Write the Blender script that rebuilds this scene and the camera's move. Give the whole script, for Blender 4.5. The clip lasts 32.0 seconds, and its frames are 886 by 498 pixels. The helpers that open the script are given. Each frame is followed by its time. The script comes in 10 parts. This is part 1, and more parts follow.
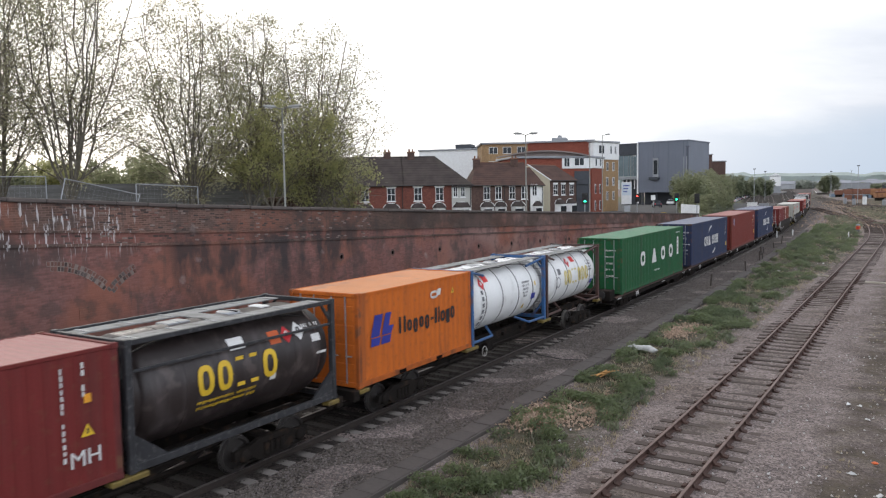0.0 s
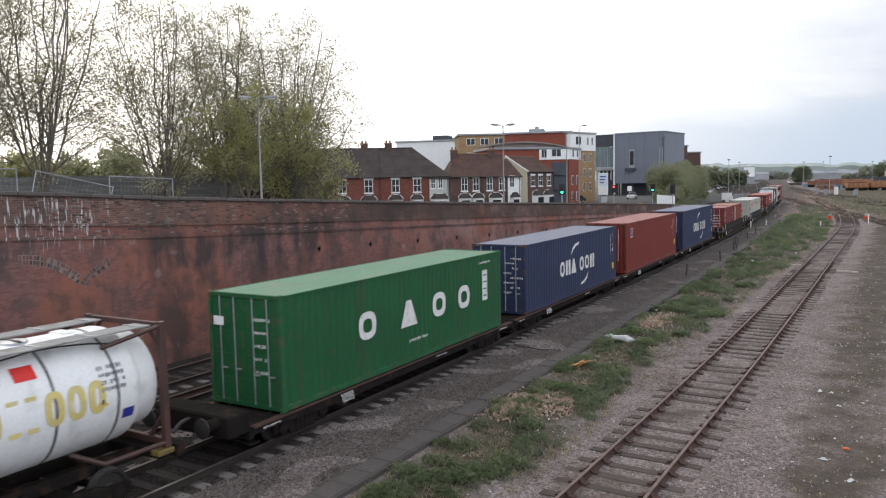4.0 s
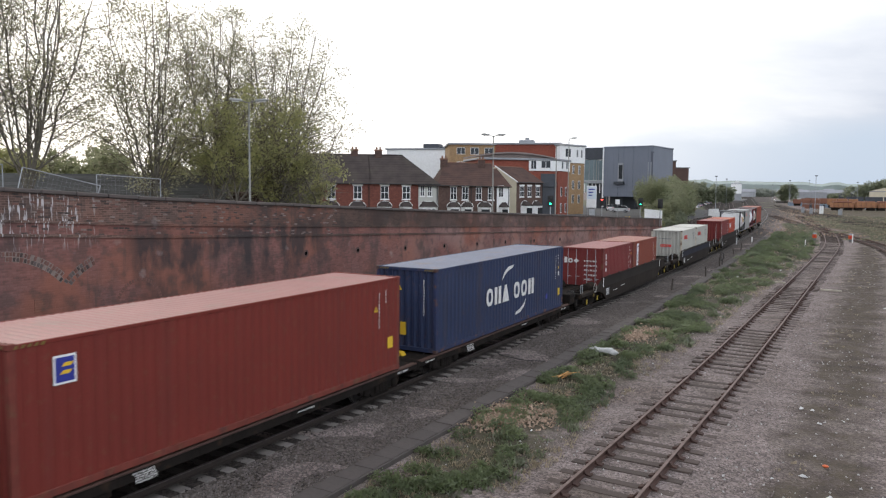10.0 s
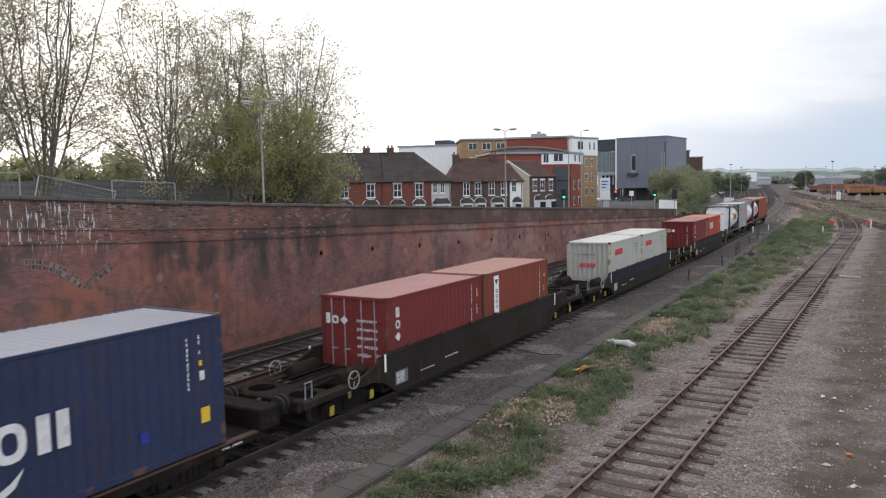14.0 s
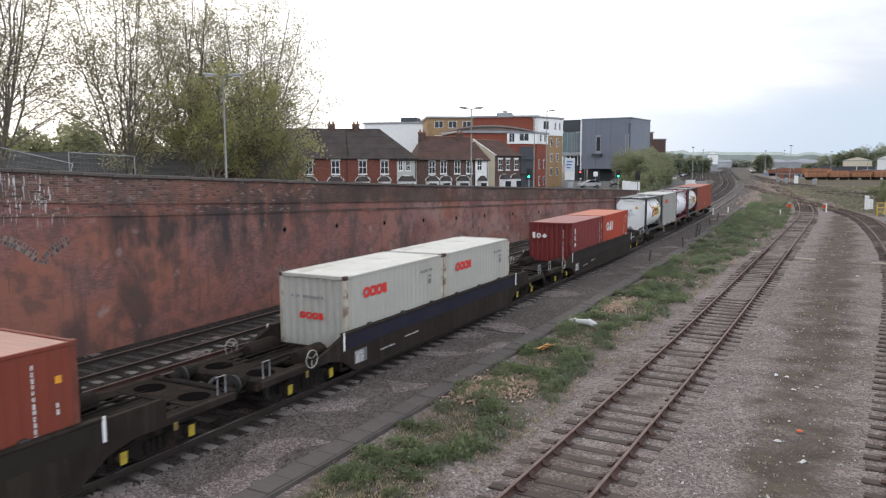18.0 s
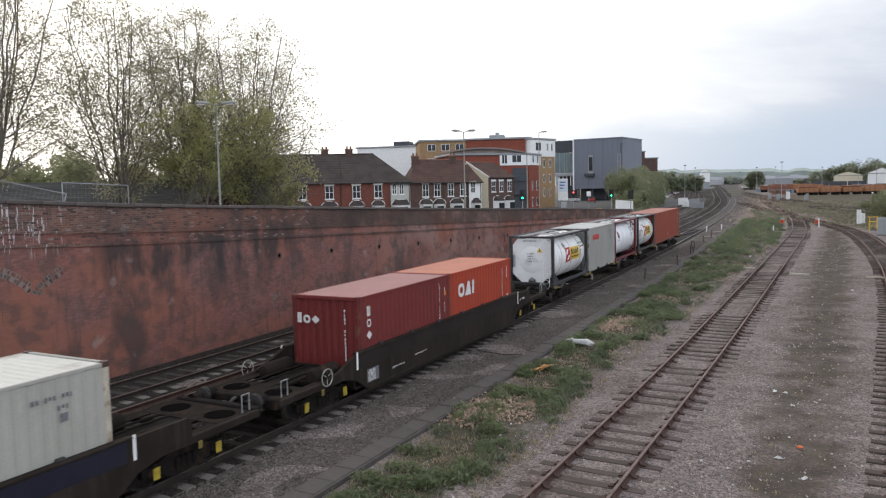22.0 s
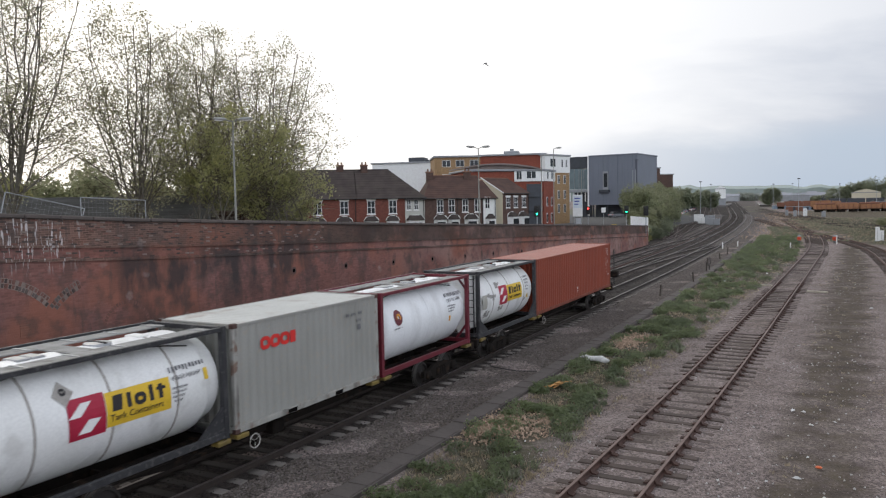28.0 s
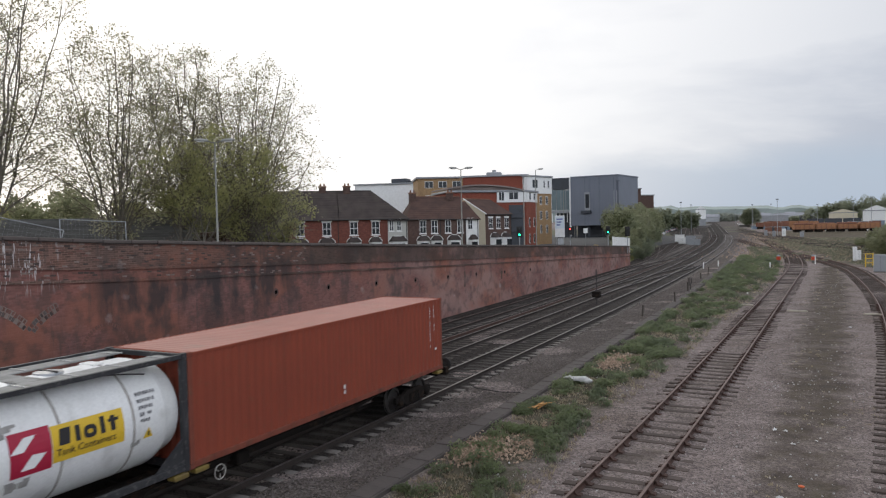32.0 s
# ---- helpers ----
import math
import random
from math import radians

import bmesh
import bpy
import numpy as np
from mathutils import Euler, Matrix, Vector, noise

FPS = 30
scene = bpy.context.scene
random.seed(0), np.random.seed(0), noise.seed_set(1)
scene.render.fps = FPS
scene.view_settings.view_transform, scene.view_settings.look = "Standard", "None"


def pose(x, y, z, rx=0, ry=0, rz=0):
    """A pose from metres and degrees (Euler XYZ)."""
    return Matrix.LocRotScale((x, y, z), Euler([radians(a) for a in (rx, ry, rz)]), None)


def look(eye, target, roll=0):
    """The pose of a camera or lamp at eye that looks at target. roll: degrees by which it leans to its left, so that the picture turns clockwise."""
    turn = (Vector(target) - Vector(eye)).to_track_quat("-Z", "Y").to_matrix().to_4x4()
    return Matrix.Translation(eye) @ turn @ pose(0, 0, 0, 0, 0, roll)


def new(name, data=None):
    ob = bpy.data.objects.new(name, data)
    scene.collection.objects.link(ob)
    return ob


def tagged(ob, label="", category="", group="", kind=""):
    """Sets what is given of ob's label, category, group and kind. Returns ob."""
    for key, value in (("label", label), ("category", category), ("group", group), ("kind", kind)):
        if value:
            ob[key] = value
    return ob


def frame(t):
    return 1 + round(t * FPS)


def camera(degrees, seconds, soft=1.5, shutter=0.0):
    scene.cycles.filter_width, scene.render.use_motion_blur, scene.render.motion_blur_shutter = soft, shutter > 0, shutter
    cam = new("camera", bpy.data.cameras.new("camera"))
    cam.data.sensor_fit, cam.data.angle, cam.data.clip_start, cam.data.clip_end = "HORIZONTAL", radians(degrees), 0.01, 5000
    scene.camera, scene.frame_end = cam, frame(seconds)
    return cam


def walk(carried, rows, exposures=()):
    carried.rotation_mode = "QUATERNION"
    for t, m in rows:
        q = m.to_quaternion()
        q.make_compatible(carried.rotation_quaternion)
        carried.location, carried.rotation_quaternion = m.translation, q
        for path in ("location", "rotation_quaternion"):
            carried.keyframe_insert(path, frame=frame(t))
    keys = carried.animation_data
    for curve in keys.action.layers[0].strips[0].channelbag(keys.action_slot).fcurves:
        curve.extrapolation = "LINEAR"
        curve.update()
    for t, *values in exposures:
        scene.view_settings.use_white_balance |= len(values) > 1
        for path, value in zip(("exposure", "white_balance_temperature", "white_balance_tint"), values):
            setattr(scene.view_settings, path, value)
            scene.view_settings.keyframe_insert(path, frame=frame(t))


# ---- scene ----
cam = camera(61.07, 32.0, soft=1.2, shutter=0.3)
EYE = 6.274
ROWS = [
    (0, 31.74, -4.42, 0.96), (0.5, 31.72, -4.14, 1.09), (1, 31.41, -3.71, 1.13), (1.5, 31.24, -3.71, 1.15), (2, 30.86, -3.90, 1.34),
    (2.5, 30.38, -4.06, 1.42), (3, 29.99, -4.43, 1.46), (3.5, 29.88, -4.82, 1.19), (5.5, 30.58, -5.82, 0.98), (6, 30.87, -5.93, 1.10),
    (6.5, 30.69, -5.82, 1.06), (7, 30.07, -5.71, 0.98), (7.5, 29.97, -5.68, 0.84), (8, 30.52, -5.79, 0.52), (8.5, 30.48, -5.69, 0.36),
    (9, 29.98, -5.24, 0.92), (9.5, 29.66, -4.84, 0.36), (10, 29.22, -4.48, -0.53), (10.5, 28.74, -4.19, -0.06),
    (11, 28.78, -4.10, 0.07), (11.5, 28.70, -3.99, 0.65), (12, 28.78, -3.74, 0.88), (12.5, 29.05, -3.63, 1.05),
    (13, 29.36, -3.91, 1.07), (13.5, 29.77, -4.45, 1.05), (14, 30.19, -4.75, 1.06), (14.5, 30.35, -4.74, 1.02),
    (16.5, 30.37, -5.45, 0.81), (17, 30.27, -5.64, 1.03), (17.5, 29.63, -5.93, 0.35), (18, 27.58, -6.44, 0.12),
    (18.5, 26.37, -5.47, -0.15), (19, 26.36, -5.62, 0.75), (19.5, 26.71, -5.49, 0.81), (20, 27.30, -5.60, 0.82),
    (20.5, 27.30, -4.97, 0.88), (21, 27.20, -4.76, 0.87), (21.5, 27.07, -4.69, 0.98), (22, 27.09, -4.72, 1.25),
    (22.5, 27.48, -5.29, 1.19), (23, 27.75, -5.22, 1.35), (23.5, 27.87, -4.54, 1.39), (24, 27.81, -3.74, 1.32),
    (24.5, 27.82, -3.26, 1.28), (25, 28.28, -3.23, 1.26), (25.5, 28.36, -3.14, 1.30), (27.5, 28.10, -3.28, 1.07),
    (28, 28.19, -3.50, 1.09), (28.5, 28.05, -3.54, 0.99), (29, 28.12, -3.44, 0.67), (29.5, 28.25, -3.30, 0.72),
    (30, 27.99, -2.73, 0.91), (30.5, 28.00, -2.47, 0.94), (31, 27.76, -2.28, 0.96), (31.5, 27.24, -2.30, 0.88),
    (32, 26.88, -1.93, 1.21),
]
walk(cam, [(t, pose(0, 0, EYE, 90 + pitch, roll, yaw)) for t, yaw, pitch, roll in ROWS],
     [(t, -0.19 + 0.13 * max(0.0, -pitch - 2.9) + float(np.interp(t, (0, 1, 2, 3.5, 5.5, 9, 12, 14, 16.5, 25, 28, 32), (0.1, 0, 0, 0.0, 0.13, 0.12, 0.02, 0.05, 0, 0, -0.03, -0.07)))) for t, yaw, pitch, roll in ROWS if t % 1 == 0 or t in (3.5, 5.5, 14.5, 16.5, 25.5, 27.5)])

# ---- world and sun: a bright, broken overcast, brightest to the left ahead ----
SUN_DIR = Vector((-0.78, 0.42, 0.46)).normalized()
world = bpy.data.worlds.new("sky")
scene.world = world
world.use_nodes = True
wn, wl = world.node_tree.nodes, world.node_tree.links
wn.clear()


def wnode(kind, **sets):
    n = wn.new(kind)
    for k, v in sets.items():
        n.inputs[k].default_value = v
    return n


sky = wn.new("ShaderNodeTexSky")
sky.sky_type, sky.sun_disc = "NISHITA", False
sky.sun_elevation = math.asin(SUN_DIR.z)
sky.sun_rotation = math.atan2(SUN_DIR.x, SUN_DIR.y)
sky.air_density, sky.dust_density = 1.0, 3.0
tcw = wn.new("ShaderNodeTexCoord")
mapw = wn.new("ShaderNodeMapping")
mapw.inputs["Scale"].default_value = (1.0, 1.0, 3.2)
wl.new(tcw.outputs["Generated"], mapw.inputs["Vector"])
cloud = wnode("ShaderNodeTexNoise", Scale=2.3, Detail=7.0, Roughness=0.55, Distortion=0.25)
wl.new(mapw.outputs[0], cloud.inputs["Vector"])
ramp = wn.new("ShaderNodeValToRGB")
ramp.color_ramp.elements[0].position, ramp.color_ramp.elements[0].color = 0.43, (6.4, 6.9, 8.0, 1)
ramp.color_ramp.elements[1].position, ramp.color_ramp.elements[1].color = 0.57, (8.8, 9.1, 9.8, 1)
wl.new(cloud.outputs["Fac"], ramp.inputs[0])
dot = wn.new("ShaderNodeVectorMath")
dot.operation = "DOT_PRODUCT"
dot.inputs[1].default_value = SUN_DIR
wl.new(tcw.outputs["Generated"], dot.inputs[0])
near_sun = wn.new("ShaderNodeMapRange")
near_sun.inputs["From Min"].default_value, near_sun.inputs["From Max"].default_value = 0.42, 0.93
wl.new(dot.outputs["Value"], near_sun.inputs["Value"])
glow = wn.new("ShaderNodeMix")
glow.data_type = "RGBA"
glow.inputs["B"].default_value = (15.5, 15.2, 14.9, 1)
wl.new(near_sun.outputs[0], glow.inputs["Factor"])
wl.new(ramp.outputs[0], glow.inputs["A"])
sep = wn.new("ShaderNodeSeparateXYZ")
wl.new(tcw.outputs["Generated"], sep.inputs[0])
low = wn.new("ShaderNodeMapRange")
low.inputs["From Min"].default_value, low.inputs["From Max"].default_value = 0.105, 0.140
low.inputs["To Min"].default_value, low.inputs["To Max"].default_value = 0.9, 0.0
ragged = wn.new("ShaderNodeMath")
ragged.operation = "MULTIPLY_ADD"
ragged.inputs[1].default_value = 0.10
wl.new(cloud.outputs["Fac"], ragged.inputs[0])
wl.new(sep.outputs["Z"], ragged.inputs[2])
wl.new(ragged.outputs[0], low.inputs["Value"])
band = wn.new("ShaderNodeMix")
band.data_type = "RGBA"
band.inputs["B"].default_value = (5.8, 6.85, 8.3, 1)
far_sun = wn.new("ShaderNodeMath")
far_sun.operation = "MULTIPLY"
away = wn.new("ShaderNodeMapRange")
away.inputs["From Min"].default_value, away.inputs["From Max"].default_value = 0.45, 0.75
away.inputs["To Min"].default_value, away.inputs["To Max"].default_value = 1.0, 0.0
wl.new(dot.outputs["Value"], away.inputs["Value"])
wl.new(low.outputs[0], far_sun.inputs[0])
wl.new(away.outputs[0], far_sun.inputs[1])
wl.new(far_sun.outputs[0], band.inputs["Factor"])
wl.new(glow.outputs["Result"], band.inputs["A"])
veil = wn.new("ShaderNodeMix")
veil.data_type = "RGBA"
veil.inputs["Factor"].default_value = 0.9
wl.new(sky.outputs[0], veil.inputs["A"])
# bright sky added out of view, behind, to light upright faces; zenith dimmed
rear_dot = wn.new("ShaderNodeVectorMath")
rear_dot.operation = "DOT_PRODUCT"
rear_dot.inputs[1].default_value = Vector((0.76, -0.60, 0.25)).normalized()
wl.new(tcw.outputs["Generated"], rear_dot.inputs[0])
lit = wn.new("ShaderNodeMapRange")
for k, v in (("From Min", -0.25), ("From Max", 0.85), ("To Min", 1.0), ("To Max", 2.3)):
    lit.inputs[k].default_value = v
wl.new(rear_dot.outputs["Value"], lit.inputs["Value"])
over = wn.new("ShaderNodeMapRange")
for k, v in (("From Min", 0.3), ("From Max", 1.0), ("To Min", 1.0), ("To Max", 0.72)):
    over.inputs[k].default_value = v
wl.new(sep.outputs["Z"], over.inputs["Value"])
gain = wn.new("ShaderNodeMath")
gain.operation = "MULTIPLY"
wl.new(lit.outputs[0], gain.inputs[0])
wl.new(over.outputs[0], gain.inputs[1])
scaled = wn.new("ShaderNodeVectorMath")
scaled.operation = "SCALE"
wl.new(band.outputs["Result"], scaled.inputs[0])
wl.new(gain.outputs[0], scaled.inputs["Scale"])
wl.new(scaled.outputs[0], veil.inputs["B"])
back = wn.new("ShaderNodeBackground")
back.inputs["Strength"].default_value = 0.1
wl.new(veil.outputs["Result"], back.inputs["Color"])
wout = wn.new("ShaderNodeOutputWorld")
wl.new(back.outputs[0], wout.inputs["Surface"])

sun = new("sun", bpy.data.lights.new("sun", "SUN"))
sun.data.energy, sun.data.angle, sun.data.color = 0.8, radians(14), (1.0, 0.95, 0.88)
sun.matrix_world = look(SUN_DIR * 100, (0, 0, 0))


# ---- materials ----
def lerp3(a, k):
    return (a[0] * k, a[1] * k, a[2] * k)


def surface(name, col, col2=None, rough=0.7, metal=0.0, scale=1.0, fine=25.0, streak=None, streak_amount=0.5, streak_scale=(7, 7, 0.5),
            bump=0.15, rust=None, rust_amount=0.4, rust_scale=3.0, island=0.0, obj=0.0, coat=0.0, world_space=False, spec=0.4):
    """Two scales of colour change, fine relief, and where given streaks that run down and patches of rust or dirt."""
    m = bpy.data.materials.new(name)
    m.use_nodes = True
    n, l = m.node_tree.nodes, m.node_tree.links
    p = n["Principled BSDF"]
    p.inputs["Roughness"].default_value, p.inputs["Metallic"].default_value = rough, metal
    p.inputs["Specular IOR Level"].default_value = spec
    p.inputs["Coat Weight"].default_value = coat
    if world_space:
        at = n.new("ShaderNodeNewGeometry").outputs["Position"]
    else:
        at = n.new("ShaderNodeTexCoord").outputs["Object"]

    def noise(s, detail=5.0, scales=None, w=0.0):
        t = n.new("ShaderNodeTexNoise")
        t.inputs["Scale"].default_value, t.inputs["Detail"].default_value = s, detail
        v = at
        if scales or w:
            mp = n.new("ShaderNodeMapping")
            mp.inputs["Scale"].default_value = scales or (1, 1, 1)
            mp.inputs["Location"].default_value = (w, w * 1.7, w * 0.6)
            l.new(at, mp.inputs["Vector"])
            v = mp.outputs[0]
        l.new(v, t.inputs["Vector"])
        return t.outputs["Fac"]

    def rng(v, a, b, lo=0.0, hi=1.0):
        r = n.new("ShaderNodeMapRange")
        for k, x in (("From Min", a), ("From Max", b), ("To Min", lo), ("To Max", hi)):
            r.inputs[k].default_value = x
        l.new(v, r.inputs["Value"])
        return r.outputs[0]

    def mix(f, a, b, mode="MIX"):
        x = n.new("ShaderNodeMix")
        x.data_type, x.blend_type = "RGBA", mode
        for k, v in (("Factor", f), ("A", a), ("B", b)):
            if isinstance(v, (int, float)):
                x.inputs[k].default_value = v
            elif isinstance(v, tuple):
                x.inputs[k].default_value = (*v, 1)
            else:
                l.new(v, x.inputs[k])
        return x.outputs["Result"]

    c = mix(rng(noise(scale), 0.35, 0.68), tuple(col), tuple(col2 or lerp3(col, 0.78)))
    g = noise(fine, 3.0, w=3.1)
    c = mix(rng(g, 0.25, 0.75, 0.0, 0.35), c, lerp3(col, 0.55))
    if island:
        r = n.new("ShaderNodeNewGeometry").outputs["Random Per Island"]
        c = mix(rng(r, 0, 1, 0.0, island), c, lerp3(col, 0.35))
    if obj:
        r = n.new("ShaderNodeObjectInfo").outputs["Random"]
        c = mix(rng(r, 0, 1, 0.0, obj), c, lerp3(col, 0.45))
    if streak:
        f = noise(1.0, 4.0, scales=streak_scale, w=1.3)
        c = mix(rng(f, 0.52, 0.72, 0.0, streak_amount), c, tuple(streak))
    if rust:
        f = noise(rust_scale, 8.0, w=7.7)
        c = mix(rng(f, 0.56, 0.66, 0.0, rust_amount), c, tuple(rust))
    l.new(c, p.inputs["Base Color"])
    if bump:
        b = n.new("ShaderNodeBump")
        b.inputs["Strength"].default_value, b.inputs["Distance"].default_value = bump, 0.02
        l.new(g, b.inputs["Height"])
        l.new(b.outputs[0], p.inputs["Normal"])
    return m


def glowing(name, col, power):
    m = bpy.data.materials.new(name)
    m.use_nodes = True
    p = m.node_tree.nodes["Principled BSDF"]
    p.inputs["Base Color"].default_value = (*col, 1)
    p.inputs["Emission Color"].default_value, p.inputs["Emission Strength"].default_value = (*col, 1), power
    return m


def brick_wall(name, col, col2, mortar, stains=True, height=0.075, along="y", soot=0.0, spread=0.32):
    """Brickwork in courses with joints, soot that runs down from the ledges, pale salts, patches of renewed brick."""
    m = surface(name, col, col2, rough=0.9, scale=0.35, fine=9.0, bump=0.0, spec=0.2)
    n, l = m.node_tree.nodes, m.node_tree.links
    p = n["Principled BSDF"]
    base = p.inputs["Base Color"].links[0].from_socket
    s = n.new("ShaderNodeSeparateXYZ")
    l.new(n.new("ShaderNodeTexCoord").outputs["Object"], s.inputs[0])
    cmb = n.new("ShaderNodeCombineXYZ")
    l.new(s.outputs["Y" if along == "y" else "X"], cmb.inputs["X"])
    l.new(s.outputs["Z"], cmb.inputs["Y"])
    b = n.new("ShaderNodeTexBrick")
    for k, v in (("Scale", 1.0), ("Mortar Size", 0.011), ("Brick Width", height * 3), ("Row Height", height), ("Mortar Smooth", 0.3), ("Bias", 0.0)):
        b.inputs[k].default_value = v
    b.inputs["Color1"].default_value, b.inputs["Color2"].default_value, b.inputs["Mortar"].default_value = (1 - spread, 1 - spread, 1 - spread, 1), (1 + spread, 1 + spread * 0.9, 1 + spread * 0.8, 1), (*mortar, 1)
    l.new(cmb.outputs[0], b.inputs["Vector"])
    mul = n.new("ShaderNodeMix")
    mul.data_type, mul.blend_type = "RGBA", "MULTIPLY"
    mul.inputs["Factor"].default_value = 0.9
    l.new(base, mul.inputs["A"])
    l.new(b.outputs["Color"], mul.inputs["B"])
    c = mul.outputs["Result"]
    bump = n.new("ShaderNodeBump")
    bump.inputs["Strength"].default_value, bump.inputs["Distance"].default_value = 0.35, 0.01
    bump.invert = True
    l.new(b.outputs["Fac"], bump.inputs["Height"])
    l.new(bump.outputs[0], p.inputs["Normal"])

    def layer(c, colour, amount, scales, lo, hi, off, detail=6.0, limits=()):
        t = n.new("ShaderNodeTexNoise")
        t.inputs["Scale"].default_value, t.inputs["Detail"].default_value = 1.0, detail
        mp = n.new("ShaderNodeMapping")
        mp.inputs["Scale"].default_value, mp.inputs["Location"].default_value = scales, off
        l.new(n.new("ShaderNodeTexCoord").outputs["Object"], mp.inputs["Vector"])
        l.new(mp.outputs[0], t.inputs["Vector"])
        r = n.new("ShaderNodeMapRange")
        for k, x in (("From Min", lo), ("From Max", hi), ("To Max", amount)):
            r.inputs[k].default_value = x
        l.new(t.outputs["Fac"], r.inputs["Value"])
        f = r.outputs[0]
        for axis, a0, a1 in limits:
            g = n.new("ShaderNodeMapRange")
            g.inputs["From Min"].default_value, g.inputs["From Max"].default_value = a0, a1
            l.new(s.outputs[axis], g.inputs["Value"])
            k = n.new("ShaderNodeMath")
            k.operation = "MULTIPLY"
            l.new(f, k.inputs[0])
            l.new(g.outputs[0], k.inputs[1])
            f = k.outputs[0]
        x = n.new("ShaderNodeMix")
        x.data_type = "RGBA"
        l.new(f, x.inputs["Factor"])
        l.new(c, x.inputs["A"])
        x.inputs["B"].default_value = (*colour, 1)
        return x.outputs["Result"]

    if stains:
        c = layer(c, (0.265, 0.108, 0.072), 0.65, (0.3, 0.26, 0.40), 0.48, 0.58, (9.0, 1.0, 0.0), 9.0)
        c = layer(c, (0.29, 0.185, 0.165), 0.75, (0.5, 0.35, 0.5), 0.38, 0.58, (3.0, 1.0, 5.0), 9.0, (("Y", 34, 44),))
        c = layer(c, (0.055, 0.046, 0.044), 0.75, (0.5, 0.45, 0.32), 0.52, 0.62, (4.0, 3.3, 1.0), 13.0, (("Y", 52.0, 34.0),))
        c = layer(c, (0.075, 0.06, 0.055), 0.5, (2.0, 1.6, 1.9), 0.50, 0.62, (1.0, 5.3, 4.0), 12.0)
        c = layer(c, (0.042, 0.038, 0.038), 0.85, (0.9, 1.25, 0.55), 0.40, 0.58, (4.0, 7.1, 1.0), 13.0, (("Y", 17.2, 18.0), ("Y", 31.0, 27.5), ("Z", 1.6, 3.4), ("Z", 5.1, 4.5)))
        c = layer(c, (0.07, 0.058, 0.055), 0.6, (2.0, 2.6, 0.30), 0.58, 0.72, (1.0, 8.3, 2.0), 6.0, (("Y", 44.0, 32.0),))
        c = layer(c, (0.58, 0.56, 0.55), 0.8, (3.0, 13.0, 1.5), 0.585, 0.64, (2.0, 3.0, 7.0), 10.0, (("Y", 16.6, 15.6), ("Z", 4.2, 4.9)))
        c = layer(c, (0.40, 0.36, 0.34), 0.35, (1.3, 0.9, 1.1), 0.66, 0.76, (2.0, 5.0, 7.0), 9.0)
    if soot:
        c = layer(c, (0.050, 0.038, 0.032), soot, (0.8, 0.5, 0.8), 0.28, 0.50, (6.0, 2.0, 3.0), 10.0, (("Y", 20.0, 34.0),))
    l.new(c, p.inputs["Base Color"])
    return m


M = {}


